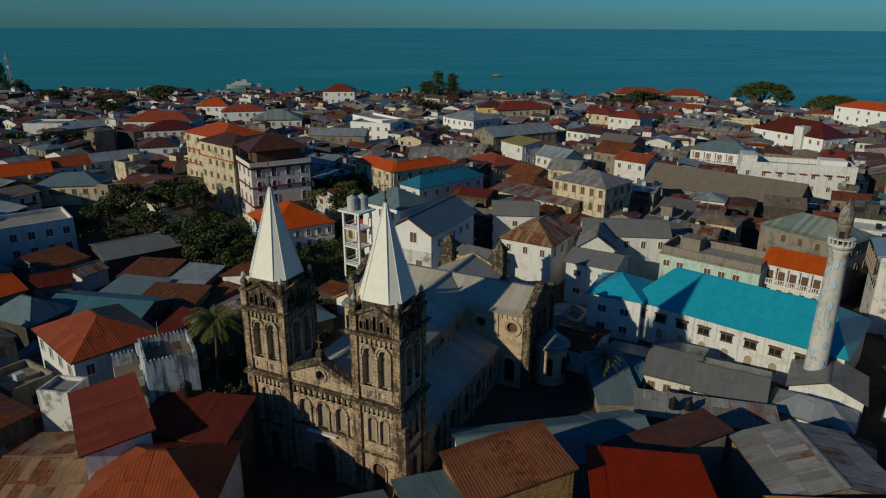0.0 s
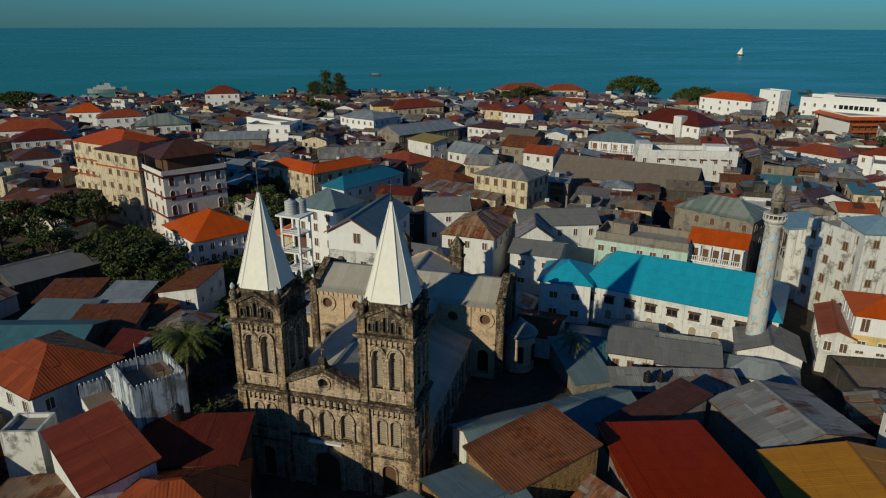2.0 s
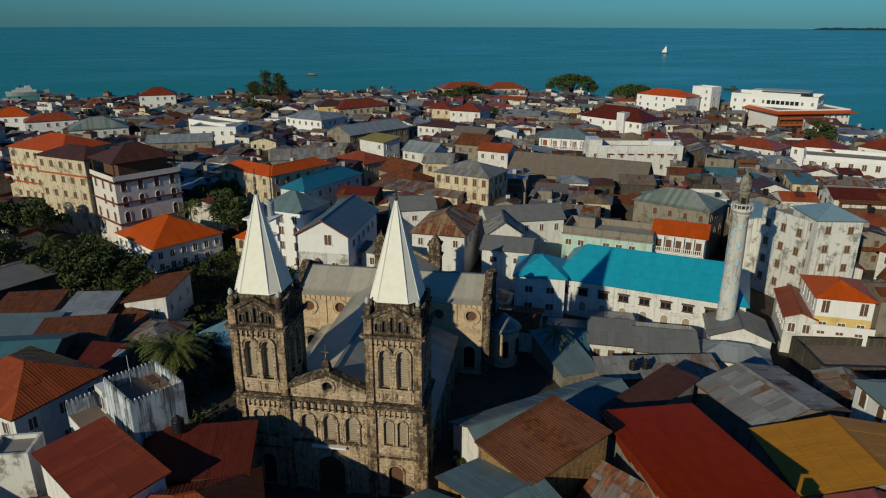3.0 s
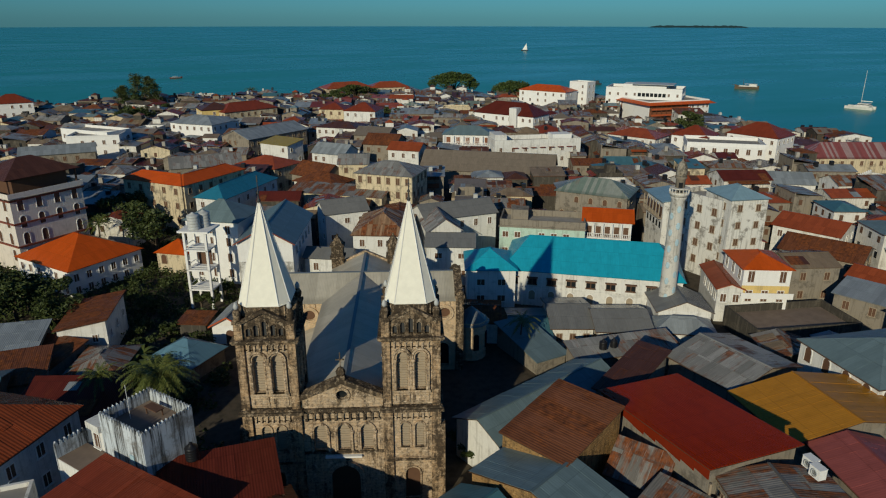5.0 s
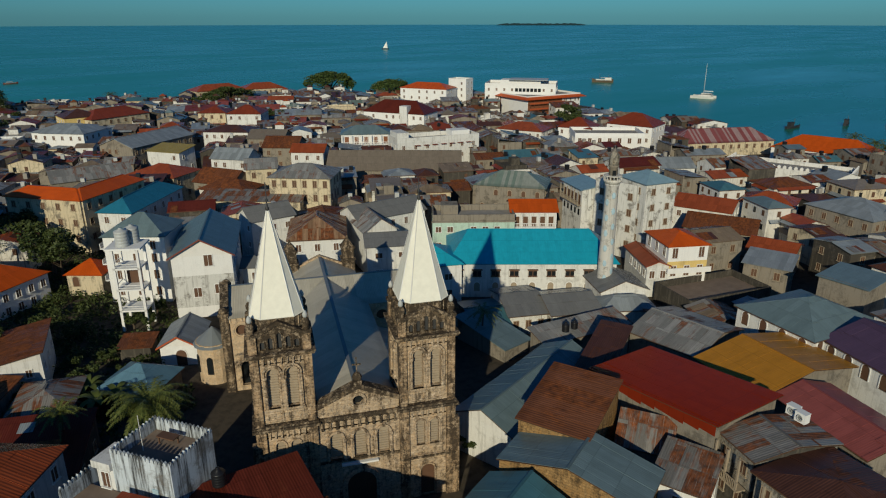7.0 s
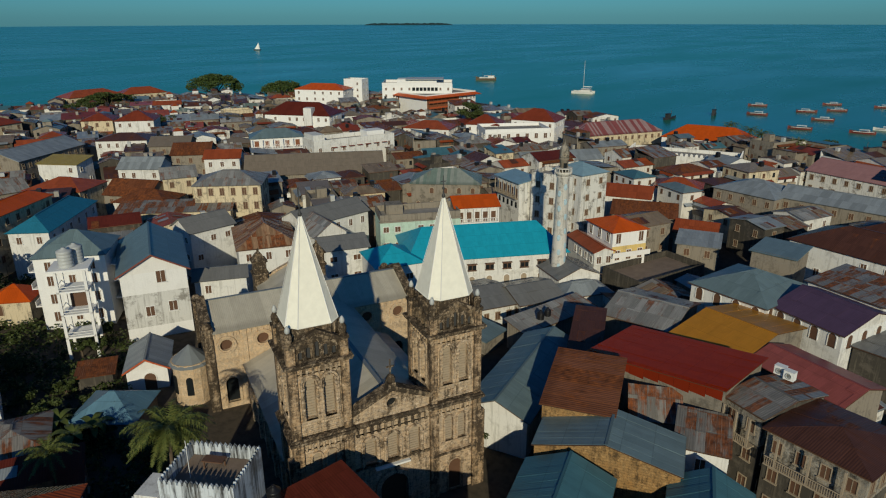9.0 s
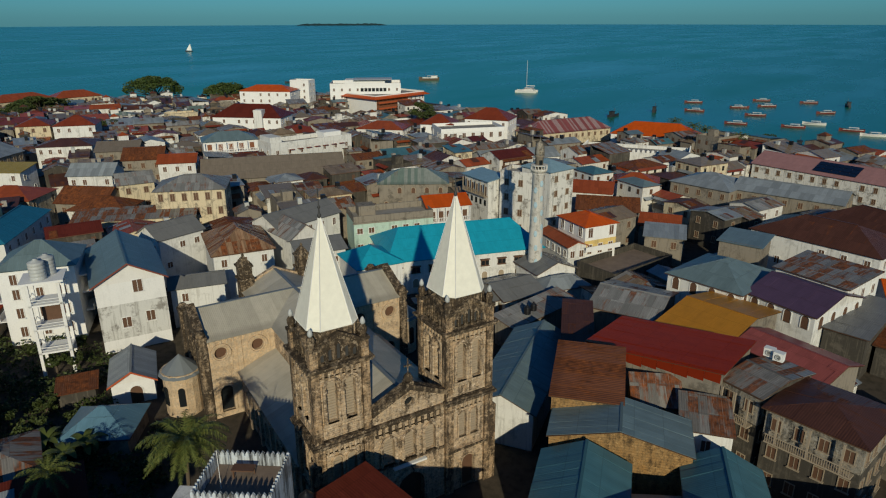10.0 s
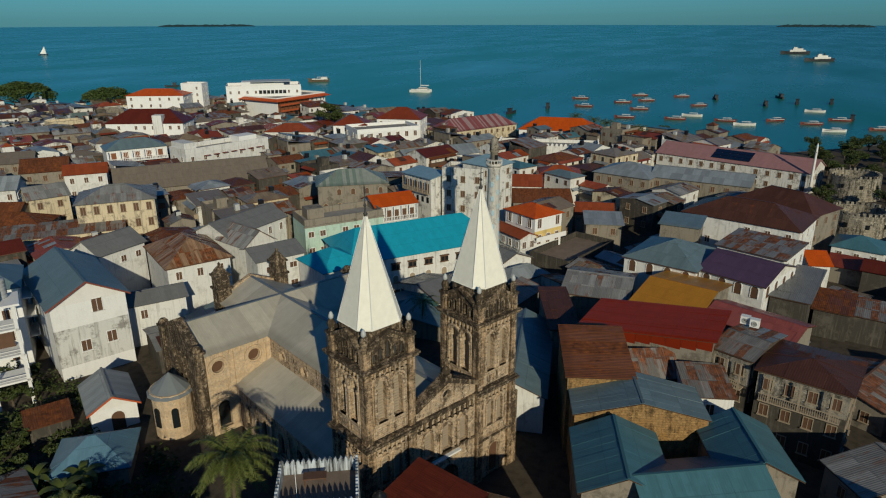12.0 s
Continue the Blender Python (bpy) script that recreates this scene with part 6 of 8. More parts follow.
four = front_of("four-storey white house with a bluish roof")
put_windows(four, [(u, z) for z in (1.4, 4.5, 7.6, 10.0) for u in (-3.2, 0, 3.2)], -FD / 2, 0.9, 1.6, 0, "plain", "wood")
put_windows(four, [(u, z) for z in (1.4, 4.5, 7.6, 10.0) for u in (-3.0, 0, 3.0)], -FW / 2, 0.9, 1.6, 270, "plain", "wood")
for z in (3.6, 6.7, 9.6):
    part_at("balcony", boxes((FW / 2, FW / 2 + 1.3, -2.5, 2.5, z, z + 0.18), (FW / 2 + 1.2, FW / 2 + 1.3, -2.5, 2.5, z + 0.18, z + 1.0)), M["clean"], four)
    part_at("balcony", boxes((-FW / 2 - 1.3, -FW / 2, -3.5, 1.0, z, z + 0.18), (-FW / 2 - 1.3, -FW / 2 - 1.2, -3.5, 1.0, z + 0.18, z + 1.0)), M["clean"], four)

hotel = front_of("tall hotel with white storeys and red-brown bands")
for sx in (-1, 1):
    for sy in (-1, 1):
        part_at("post", boxes((sx * (HW / 2 - 0.5) - 0.15, sx * (HW / 2 - 0.5) + 0.15, sy * (HD / 2 - 0.5) - 0.15, sy * (HD / 2 - 0.5) + 0.15, 14.9, 19.0)), M["wood"], hotel)
part_at("terrace_rail", boxes((-HW / 2 - 0.3, HW / 2 + 0.3, -HD / 2 - 0.3, -HD / 2 - 0.18, 15.2, 16.2), (-HW / 2 - 0.3, -HW / 2 - 0.18, -HD / 2 - 0.18, HD / 2, 15.2, 16.2), (HW / 2 + 0.18, HW / 2 + 0.3, -HD / 2 - 0.18, HD / 2, 15.2, 16.2)), M["hotelw"], hotel)
part_at("roof_room", boxes((-HW / 2 + 2.5, HW / 2 - 1, -HD / 2 + 3, HD / 2 - 1, 15.0, 18.8)), M["wood"], hotel)
link("pavilion_roof", sheet_mesh("pavilion_roof", [flat_slope(p) for p in slopes("hip", HW, HD, 18.9, 3.0, 0.3)], R["brown"], 0.12), hotel)

for x, y, z, r, k, mt in ((-27.9, 61.9, 12.6, 0.6, 1.3, "black"), (26.5, 70.2, 7.0, 0.55, 1.1, "black"), (28.2, 70.0, 7.0, 0.5, 1.0, "black")):
    round_tank(x, y, z, r, k, mt, "round black plastic water tank")

# balconies and washing on the mouldy houses by the lane
for label, count in (("mouldy two-storey house with a broken rusted roof", 3), ("mouldy corner house with wooden balconies", 3)):
    ob = front_of(label)
    wall = [c for c in ob.children if c.name.startswith("wall")][0]
    xs = [v.co.x for v in wall.data.vertices]
    ys = [v.co.y for v in wall.data.vertices]
    X, Y = max(xs), max(ys)
    for z in (6.6,):
        part_at("balcony", boxes((-X + 0.5, X - 0.5, -Y - 1.0, -Y, z, z + 0.16), (-X + 0.5, X - 0.5, -Y - 1.0, -Y - 0.94, z + 0.95, z + 1.05)), M["grey_wood"], ob)
        for i in range(int((2 * X - 1) / 0.22)):
            px = -X + 0.6 + i * 0.22
            part_at("baluster", boxes((px - 0.03, px + 0.03, -Y - 0.99, -Y - 0.95, z + 0.16, z + 0.95)), M["grey_wood"], ob)
    for i in range(count):
        px = (i + 0.5 - count / 2) * 2 * X / count
        part_at("post", boxes((px - 0.09, px + 0.09, -Y - 0.98, -Y - 0.8, 6.7, 10.0)), M["grey_wood"], ob)

# pale plaster left on the mouldy houses' upper storeys; darkness below partly paints shade
for label, X, Y in (("mouldy two-storey house with a broken rusted roof", 2.4, 4.7), ("mouldy corner house with wooden balconies", 4.6, 4.5)):
    ob = front_of(label)
    part_at("upper_plaster", boxes((-X - 0.015, X + 0.015, -Y - 0.015, -Y + 0.2, 6.9, 10.0), (X - 0.2, X + 0.012, -Y + 0.2, Y - 0.1, 6.9, 10.0)), M["dark2"], ob)

# bright sheets hang down the west side of the red roof
red_house = front_of("house under a bright red sheet roof")
for i in range(9):
    y0 = -8.2 + 16.4 * i / 9
    z = 11.9 - GROUND + 2.0 * (y0 + 8.55) / 17.1
    part_at("hanging_sheet", boxes((4.8, 4.86 + 0.02 * (i % 2), y0 + 0.02, y0 + 16.4 / 9 - 0.02, z - 1.5 + 0.12 * (i % 3), z + 0.05)), R["hang"], red_house)

def air_conditioner(x, y, z, turn):
    """A pair of white boxes with grilles, standing on a roof's edge."""
    ob = empty("air_conditioner", pose(x, y, z, 0, 0, turn), "white air-conditioning box standing on a rusted roof", "air conditioner")
    part("case", boxes((-0.55, 0.55, -0.4, 0.4, 0, 1.0)), M["clean"], ob)
    part("fan_ring", lathe(bmesh.new(), [(0.34, 0.0), (0.36, 0.05), (0.26, 0.06), (0.24, 0.0)], 16), M["tank"], ob, "", pose(0, -0.4, 0.5, 90, 0, 0))
    part("lid", boxes((-0.58, 0.58, -0.43, 0.43, 1.0, 1.04)), M["trim"], ob)


air_conditioner(20.2, 35.6, 13.1, -100)
air_conditioner(19.6, 34.5, 13.1, -100)

# the shore hotel: orange eaves and timber galleries on its landward front
wing = front_of("white hotel wing with orange-roofed balconies")
wall = [c for c in wing.children if c.name.startswith("wall")][0]
X, Y = max(v.co.x for v in wall.data.vertices), max(v.co.y for v in wall.data.vertices)
TOP = 13.2 - GROUND
for a, b, z in ((-X - 2.2, X + 2.2, TOP + 0.2),):
    skirt = [[(a, -Y - 2.4, z - 1.1), (b, -Y - 2.4, z - 1.1), (X, -Y, z), (-X, -Y, z)], [(b, -Y - 2.4, z - 1.1), (b, Y, z - 1.1), (X, Y, z), (X, -Y, z)], [(a, Y, z - 1.1), (a, -Y - 2.4, z - 1.1), (-X, -Y, z), (-X, Y, z)]]
    for poly in skirt:
        link("eave_roof", sheet_mesh("eave_roof", [flat_slope(poly)], R["orange"], 0.1), wing)
def gallery(ob, turn, off, x0, x1, z, name_label="reddish timber gallery with orange rail"):
    """One storey of an open timber gallery on the side that lies off out, turned."""
    m = pose(0, 0, 0, 0, 0, turn)
    g = part("gallery", boxes((x0, x1, -off - 1.9, -off, z, z + 0.2)), M["wood2"], ob, name_label, m)
    part("rail", boxes((x0, x1, -off - 1.95, -off - 1.83, z + 0.2, z + 1.0)), M["orange_band"], g)
    # flat brown panel on the wall takes the place of a dark recess
    part("recess", boxes((x0 + 0.1, x1 - 0.1, -off - 0.06, -off - 0.003, z + 0.2, z + 2.6)), M["wood2"], g)
    n = max(2, int((x1 - x0) / 2.6))
    for i in range(n + 1):
        px = x0 + 0.1 + (x1 - x0 - 0.2) * i / n
        part("post", boxes((px - 0.1, px + 0.1, -off - 1.82, -off - 1.66, z + 0.2, z + 2.7)), M["wood2"], g)


for k in range(4):
    z = TOP - 3.3 - 2.75 * k
    if z > 0:
        gallery(wing, 0, Y, -X + 0.4, X * 0.30, z)
        gallery(wing, 270, X, -Y, -Y * 0.35, z)
put_windows(wing, [(px, TOP - 3.0 - 3.0 * k) for px in (X * 0.45, X * 0.62, X * 0.8, X * 0.93) for k in range(3)], -Y, 0.9, 1.3, 0, "plain", "wood")
block = front_of("large white hotel on the shore")
wall = [c for c in block.children if c.name.startswith("wall")][0]
X, Y = max(v.co.x for v in wall.data.vertices), max(v.co.y for v in wall.data.vertices)
TOP = 17.0 - GROUND
part_at("roof_room", boxes((-X * 0.6, X * 0.55, -Y * 0.3, Y * 0.8, TOP, TOP + 2.6)), M["clean"], block)
part_at("roof_canopy", boxes((-X * 0.35, X * 0.75, -Y * 0.55, Y * 0.9, TOP + 2.7, TOP + 2.9)), M["tank"], block)
# flat dark panel stands in for the shaded depth of a loggia
part_at("open_loggia", boxes((-X * 0.15, X * 0.6, -Y - 0.05, -Y - 0.003, TOP - 2.6, TOP - 0.9)), M["pane"], block)
for i in range(8):
    px = -X * 0.15 + X * 0.75 * i / 7
    part_at("loggia_post", boxes((px - 0.2, px + 0.2, -Y - 0.2, -Y - 0.052, TOP - 2.6, TOP - 0.9)), M["clean"], block)

# white balustraded gallery and red skirt roof of the blue-roofed house
gal = front_of("white house with a blue-grey hipped roof and balcony")
part_at("gallery_floor", boxes((-8.5, 8.5, -6.6, -5.0, 6.7, 6.9)), M["clean"], gal)
part_at("rail", boxes((-8.5, 8.5, -6.6, -6.48, 7.65, 7.8)), M["clean"], gal)
for i in range(34):
    px = -8.4 + i * 16.8 / 33
    part_at("baluster", boxes((px - 0.07, px + 0.07, -6.59, -6.49, 6.9, 7.65)), M["clean"], gal)
for i in range(6):
    px = -8.3 + i * 16.6 / 5
    part_at("post", boxes((px - 0.12, px + 0.12, -6.58, -6.34, 6.9, 10.2)), M["clean"], gal)
for i in range(5):
    px = -6.64 + i * 3.32
    part_at("gallery_door", boxes((px - 0.7, px + 0.7, -5.06, -5.003, 7.0, 9.4)), M["wood2"], gal)
link("skirt_roof", sheet_mesh("skirt_roof", [flat_slope([(-8.8, -8.4, 4.9), (8.8, -8.4, 4.9), (8.8, -6.0, 6.3), (-8.8, -6.0, 6.3)])], R["red2"], 0.1), gal)
# timber galleries of the orange-roofed house and the weathered house
for label, half, off, z0, mat in (("white house with an orange roof and balcony", 4.6, 4.0, 6.6, "clean"), ("weathered house with a pale blue awning roof and gallery", 4.6, 2.2, 9.6, "grey_wood")):
    ob = front_of(label)
    part_at("gallery_floor", boxes((-half, half, -off - 0.9, -off, z0, z0 + 0.18)), M[mat], ob)
    part_at("rail", boxes((-half, half, -off - 0.9, -off - 0.82, z0 + 1.0, z0 + 1.1)), M[mat], ob)
    for i in range(26):
        px = -half + 0.1 + i * (2 * half - 0.2) / 25
        part_at("baluster", boxes((px - 0.05, px + 0.05, -off - 0.89, -off - 0.83, z0 + 0.18, z0 + 1.0)), M[mat], ob)
    for i in range(6):
        px = -half + 0.15 + i * (2 * half - 0.3) / 5
        part_at("post", boxes((px - 0.09, px + 0.09, -off - 0.9, -off - 0.72, z0 + 0.18, z0 + 3.2)), M[mat], ob)
        if i < 5:
            part_at("gallery_door", boxes((px + 0.4, px + 1.4, -off - 0.05, -off - 0.003, z0 + 0.2, z0 + 2.3)), M["wood"], ob)
            part_at("window_leaf", boxes((px + 0.5, px + 1.3, -off - 0.05, -off - 0.003, z0 - 2.2, z0 - 0.9)), M["pane"], ob)
mint = front_of("mint-walled house with a stained grey terrace")
for c in mint.children:
    if c.name.startswith("parapet"):
        c.data.materials[0] = M["grey"]
part_at("cornice", boxes((-8.6, 8.6, -4.25, -4.0, 8.7, 9.0)), M["grey"], mint)
part_at("stair_head", boxes((-6.5, -3.0, 0.0, 3.4, 9.0, 11.2)), M["grey"], mint)
yell = front_of("yellow and white house with an orange hipped roof")
part_at("yellow_band", boxes((-3.83, 3.83, -4.53, -4.5, 5.2, 6.6)), M["yellow"], yell)
part_at("balcony", boxes((-4.2, 4.2, -5.6, -4.5, 4.7, 4.9), (-4.2, 4.2, -5.6, -5.5, 4.9, 5.7)), M["clean"], yell)
longw = front_of("long white house with a flat roof")
part_at("roof_room", boxes((-14.0, -10.2, -3.6, 3.6, 10.4, 13.4)), M["white"], longw)
part_at("roof_room", boxes((6.0, 12.5, -1.0, 3.9, 10.4, 12.6)), M["clean"], longw)
for i in range(7):
    part_at("canopy", boxes((-8.5 + 3.0 * i, -6.7 + 3.0 * i, -5.3, -4.5, 9.2, 9.35)), M["band"], longw)

# a toothed wall round the fort's court
fort = front_of("white crenellated courtyard wall")
wall = [c for c in fort.children if c.name.startswith("wall")][0]
X, Y = max(v.co.x for v in wall.data.vertices), max(v.co.y for v in wall.data.vertices)
TOP = 7.4 - GROUND + 1.2
merlon = mesh_from("merlon", lambda bm: prism(bm, [(-0.45, 0), (0.45, 0), (0.45, 0.6), (0.0, 0.95), (-0.45, 0.6)], -0.14, 0.14), M["clean"])
for i in range(int(2 * X / 1.5)):
    px = -X + 0.75 + 1.5 * i
    link("merlon", merlon, fort, pose(px, -Y + 0.14, TOP))
for i in range(int(2 * Y / 1.5)):
    for sx in (-1, 1):
        link("merlon", merlon, fort, pose(sx * (X - 0.14), -Y + 0.75 + 1.5 * i, TOP, 0, 0, 90))
stack = front_of("white house with a dark red hipped roof")
wall = [c for c in stack.children if c.name.startswith("wall")][0]
X, Y = max(v.co.x for v in wall.data.vertices), max(v.co.y for v in wall.data.vertices)
part_at("stair_tower", boxes((X * 0.25, X * 0.25 + 3.4, -Y - 1.2, -Y + 2.6, -0.3, 13.6)), M["white"], stack)

# solar panels on the pink roof
pink = front_of("long hall with a faded pink roof and solar panels")
tilt = math.degrees(math.atan2(3.0, 13.3 / 2 + 0.45))
for i in range(5):
    for j in range(3):
        pm = pose(-5.8 + 2.3 * i, -13.3 / 2 + 1.6 + 1.6 * j, 8.6 - GROUND + (2.05 + 1.6 * j) * math.tan(radians(tilt)) + 0.12, tilt, 0, 0)
        part("solar_panel", boxes((0, 2.2, -0.78, 0.78, 0.0, 0.06)), M["solar"], pink, "dark blue solar panel", pm)


def bastion(x, y, r, h):
    """A ruined round bastion of coral rag with a toothed, broken rim."""
    ob = empty("bastion", pose(x, y, GROUND), "ruined round bastion of pale grey coral stone with a toothed rim", "ruin")
    bm = bmesh.new()
    lathe(bm, [(r * 1.06, -0.3), (r, h * 0.5), (r * 0.98, h), (r * 0.86, h), (r * 0.86, h - 2.2), (0, h - 2.2)], 28, smooth=False)
    rng = random.Random(int(x))
    part("wall", bm, M["rag"], ob)
    count = int(r * 5.2)
    for i in range(count):
        if rng.random() < 0.12:
            continue
        high = rng.uniform(0.45, 0.75)
        part("merlon", boxes((-0.32, 0.32, -0.36, 0.36, -0.1, high)), M["rag"], ob, "", pose(0, 0, 0, 0, 0, 360 * i / count) @ pose(0, -r * 0.92, h))
    # dark blocks set on the wall stand in for unlit openings
    for i in range(9):
        part("opening", boxes((-0.35, 0.35, -r * 1.02 - 0.05, -r * 0.96, h * 0.55, h * 0.55 + 1.0)), M["pane"], ob, "", pose(0, 0, 0, 0, 0, 40 * i))


bastion(147.5, 8.4, 6.6, 8.4 - GROUND)
bastion(106.0, 12.0, 6.2, 8.4 - GROUND)
BUILT.append((124, 6, 60, 30, 0))       # the wood round the bastions
BUILT.append((186, 2, 62, 46, 0))
BUILT.append((136, 42, 15, 40, -16))    # kept clear of houses so the long hall stays in view
BUILT.append((39.5, 20.5, 8, 11, 0))    # an open yard
mast = empty("mast", pose(141.0, 19.5, GROUND), "tall white mast beside the ruined bastion", "mast")
part("pole", lathe(bmesh.new(), [(0.42, -0.3), (0.36, 6), (0.26, 14.5), (0.05, 15.2)], 10), M["clean"], mast)
part("arm", boxes((-0.7, 0.7, -0.06, 0.06, 12.6, 12.75)), M["iron"], mast)


def radio_mast(x, y, high):
    """A tapering lattice mast of four legs with cross braces."""
    ob = empty("radio_mast", pose(x, y, GROUND), "tall grey lattice radio mast among the trees", "mast")
    wide = lambda z: 1.5 - 1.15 * z / high
    for sx, sy in ((-1, -1), (1, -1), (1, 1), (-1, 1)):
        bm = bmesh.new()
        limb(bm, (sx * wide(0), sy * wide(0), -0.3), (sx * wide(high), sy * wide(high), high), 0.16, 0.10, 4)
        part("leg", bm, M["tank"], ob)
    for i in range(12):
        z0, z1 = high * i / 12, high * (i + 1) / 12
        bm = bmesh.new()
        ring = [(-1, -1), (1, -1), (1, 1), (-1, 1)]
        for (ax, ay), (bx, by) in zip(ring, ring[1:] + ring[:1]):
            limb(bm, (ax * wide(z0), ay * wide(z0), z0), (bx * wide(z1), by * wide(z1), z1), 0.06, 0.06, 3)
            limb(bm, (ax * wide(z1), ay * wide(z1), z1), (bx * wide(z1), by * wide(z1), z1), 0.06, 0.06, 3)
        part("brace", bm, M["band"] if i % 2 else M["tank"], ob)
    for k, a in enumerate((20, 140, 260)):
        part("dish", lathe(bmesh.new(), [(0.0, 0.0), (0.5, 0.12), (0.7, 0.3)], 10), M["trim"], ob, "", pose(0, 0, high * (0.72 + 0.08 * k), 0, 0, a) @ pose(0, -0.8, 0, 90, 0, 0))


# ---- trees ----


def corners(x, y, w, d, turn, grow):
    c, s = math.cos(radians(turn)), math.sin(radians(turn))
    return [Vector((x + c * u * (w / 2 + grow) - s * v * (d / 2 + grow), y + s * u * (w / 2 + grow) + c * v * (d / 2 + grow))) for u, v in ((-1, -1), (1, -1), (1, 1), (-1, 1))]


def leaf_cloud(bm, rng, centre, radii, count, size):
    for _ in range(count):
        d = Vector((rng.gauss(0, 1), rng.gauss(0, 1), rng.gauss(0, 1))).normalized() * rng.uniform(0.55, 1.0) ** 0.5
        p = Vector(centre) + Vector((d.x * radii[0], d.y * radii[1], d.z * radii[2]))
        a = Vector((rng.gauss(0, 1), rng.gauss(0, 1), rng.gauss(0, 0.6))).normalized()
        b = a.cross(Vector((rng.gauss(0, 1), rng.gauss(0, 1), rng.gauss(0, 1)))).normalized()
        s = size * rng.uniform(0.6, 1.3)
        bm.faces.new([bm.verts.new(p + a * s * u + b * s * 0.55 * v) for u, v in ((-1, 0), (0, -1), (1, 0), (0, 1))])


def limb(bm, a, b, r0, r1, n=6):
    a, b = Vector(a), Vector(b)
    t = (b - a).normalized()
    x = t.orthogonal().normalized()
    y = t.cross(x)
    rings = [[bm.verts.new(p + (x * math.cos(2 * math.pi * i / n) + y * math.sin(2 * math.pi * i / n)) * r) for i in range(n)] for p, r in ((a, r0), (b, r1))]
    for i in range(n):
        bm.faces.new((rings[0][i], rings[0][(i + 1) % n], rings[1][(i + 1) % n], rings[1][i])).smooth = True


def make_tree(seed, height, spread, clumps, leaves, size, flat=0.55, low=0.58):
    rng = random.Random(seed)
    trunk, crown = bmesh.new(), bmesh.new()
    fork = height * 0.38
    limb(trunk, (0, 0, -0.3), (rng.uniform(-0.3, 0.3), rng.uniform(-0.3, 0.3), fork), 0.34, 0.24, 8)
    for i in range(clumps):
        a = 2 * math.pi * i / clumps + rng.uniform(-0.5, 0.5)
        r = spread * rng.uniform(0.15, 0.85)
        c = Vector((r * math.cos(a), r * math.sin(a), height * rng.uniform(low, 0.92) - 0.10 * r))
        limb(trunk, (0, 0, fork * rng.uniform(0.8, 1.0)), c, 0.15, 0.04, 5)
        k = spread * rng.uniform(0.28, 0.46)
        leaf_cloud(crown, rng, c, (k, k, k * flat), leaves, size)
    return trunk, crown


def make_dome(seed, height, spread, clumps, leaves, size):
    """A wide shade tree: forked limbs under a domed crown of many clumps."""
    rng = random.Random(seed)
    trunk, crown = bmesh.new(), bmesh.new()
    limb(trunk, (0, 0, -0.3), (0.2, 0.1, height * 0.32), 0.5, 0.36, 8)
    for i in range(clumps):
        a = 2.39996 * i + rng.uniform(-0.3, 0.3)
        r = spread * math.sqrt((i + 0.5) / clumps) * rng.uniform(0.9, 1.08)
        u = min(1.0, r / spread)
        c = Vector((r * math.cos(a), r * math.sin(a), height * (0.42 + 0.46 * math.sqrt(1 - 0.96 * u * u)) * rng.uniform(0.90, 1.06)))
        if i % 3 == 0:
            limb(trunk, (0.2, 0.1, height * 0.3), c, 0.2, 0.05, 5)
        k = spread * rng.uniform(0.16, 0.27)
        leaf_cloud(crown, rng, c, (k, k, k * 0.5), leaves, size)
    return trunk, crown


def make_plume(seed, height, spread, boughs, size):
    """A casuarina: a tall leader with many thin, upswept, feathery boughs."""
    rng = random.Random(seed)
    trunk, crown = bmesh.new(), bmesh.new()
    limb(trunk, (0, 0, -0.3), (0.4, 0.0, height * 0.93), 0.34, 0.06, 7)
    for i in range(boughs):
        u = rng.uniform(0.22, 0.97)
        a = rng.uniform(0, 2 * math.pi)
        reach = spread * (1.15 - u) * rng.uniform(0.45, 1.2) + 0.5
        p = Vector((0.4 * u, 0, height * u))
        q = p + Vector((reach * math.cos(a), reach * math.sin(a), reach * rng.uniform(0.1, 0.7)))
        limb(trunk, p, q, 0.08, 0.02, 4)
        for k in range(5):
            o = p.lerp(q, 0.35 + 0.17 * k)
            leaf_cloud(crown, rng, o, (0.8, 0.8, 0.6), 8, size)
    return trunk, crown


def mesh_of(name, bm, material):
    me = bpy.data.meshes.new(name)
    bm.to_mesh(me)
    bm.free()
    me.materials.append(material)
    return me


TREES = {}
MAKERS = dict(tree=[make_tree(*a) for a in ((3, 9, 4.2, 11, 170, 0.30), (7, 9.5, 4.6, 12, 160, 0.32), (12, 8.5, 4.0, 10, 170, 0.30))],
              big=[make_dome(21, 9.5, 7.6, 64, 120, 0.30), make_dome(23, 9.0, 7.2, 58, 120, 0.30)],
              casuarina=[make_plume(31, 15, 5.6, 90, 0.26), make_plume(33, 14, 5.0, 80, 0.26)],
              shrub=[make_tree(*a) for a in ((41, 5.0, 2.6, 9, 90, 0.30), (44, 4.5, 2.4, 8, 90, 0.34))])
for kind, made in MAKERS.items():
    TREES[kind] = [(mesh_of("trunk", tr, M["bark"]), mesh_of("crown", cr, M["leaf" if kind != "big" else "shade_leaf"])) for tr, cr in made]


def plant(kind, x, y, s, label, category="tree"):
    trunk, crown = TREES[kind][int(abs(x) + abs(y)) % len(TREES[kind])]
    ob = empty("tree" if kind != "shrub" else "shrub", pose(x, y, GROUND, 0, 0, (x * 37 + y * 11) % 360) @ Matrix.Scale(s, 4), label, category)
    link("trunk", trunk, ob)
    link("crown", crown, ob)
    return ob


def tree(x, y, s):
    plant("tree", x, y, s, "broad-leaved tree with a dense dark green crown")


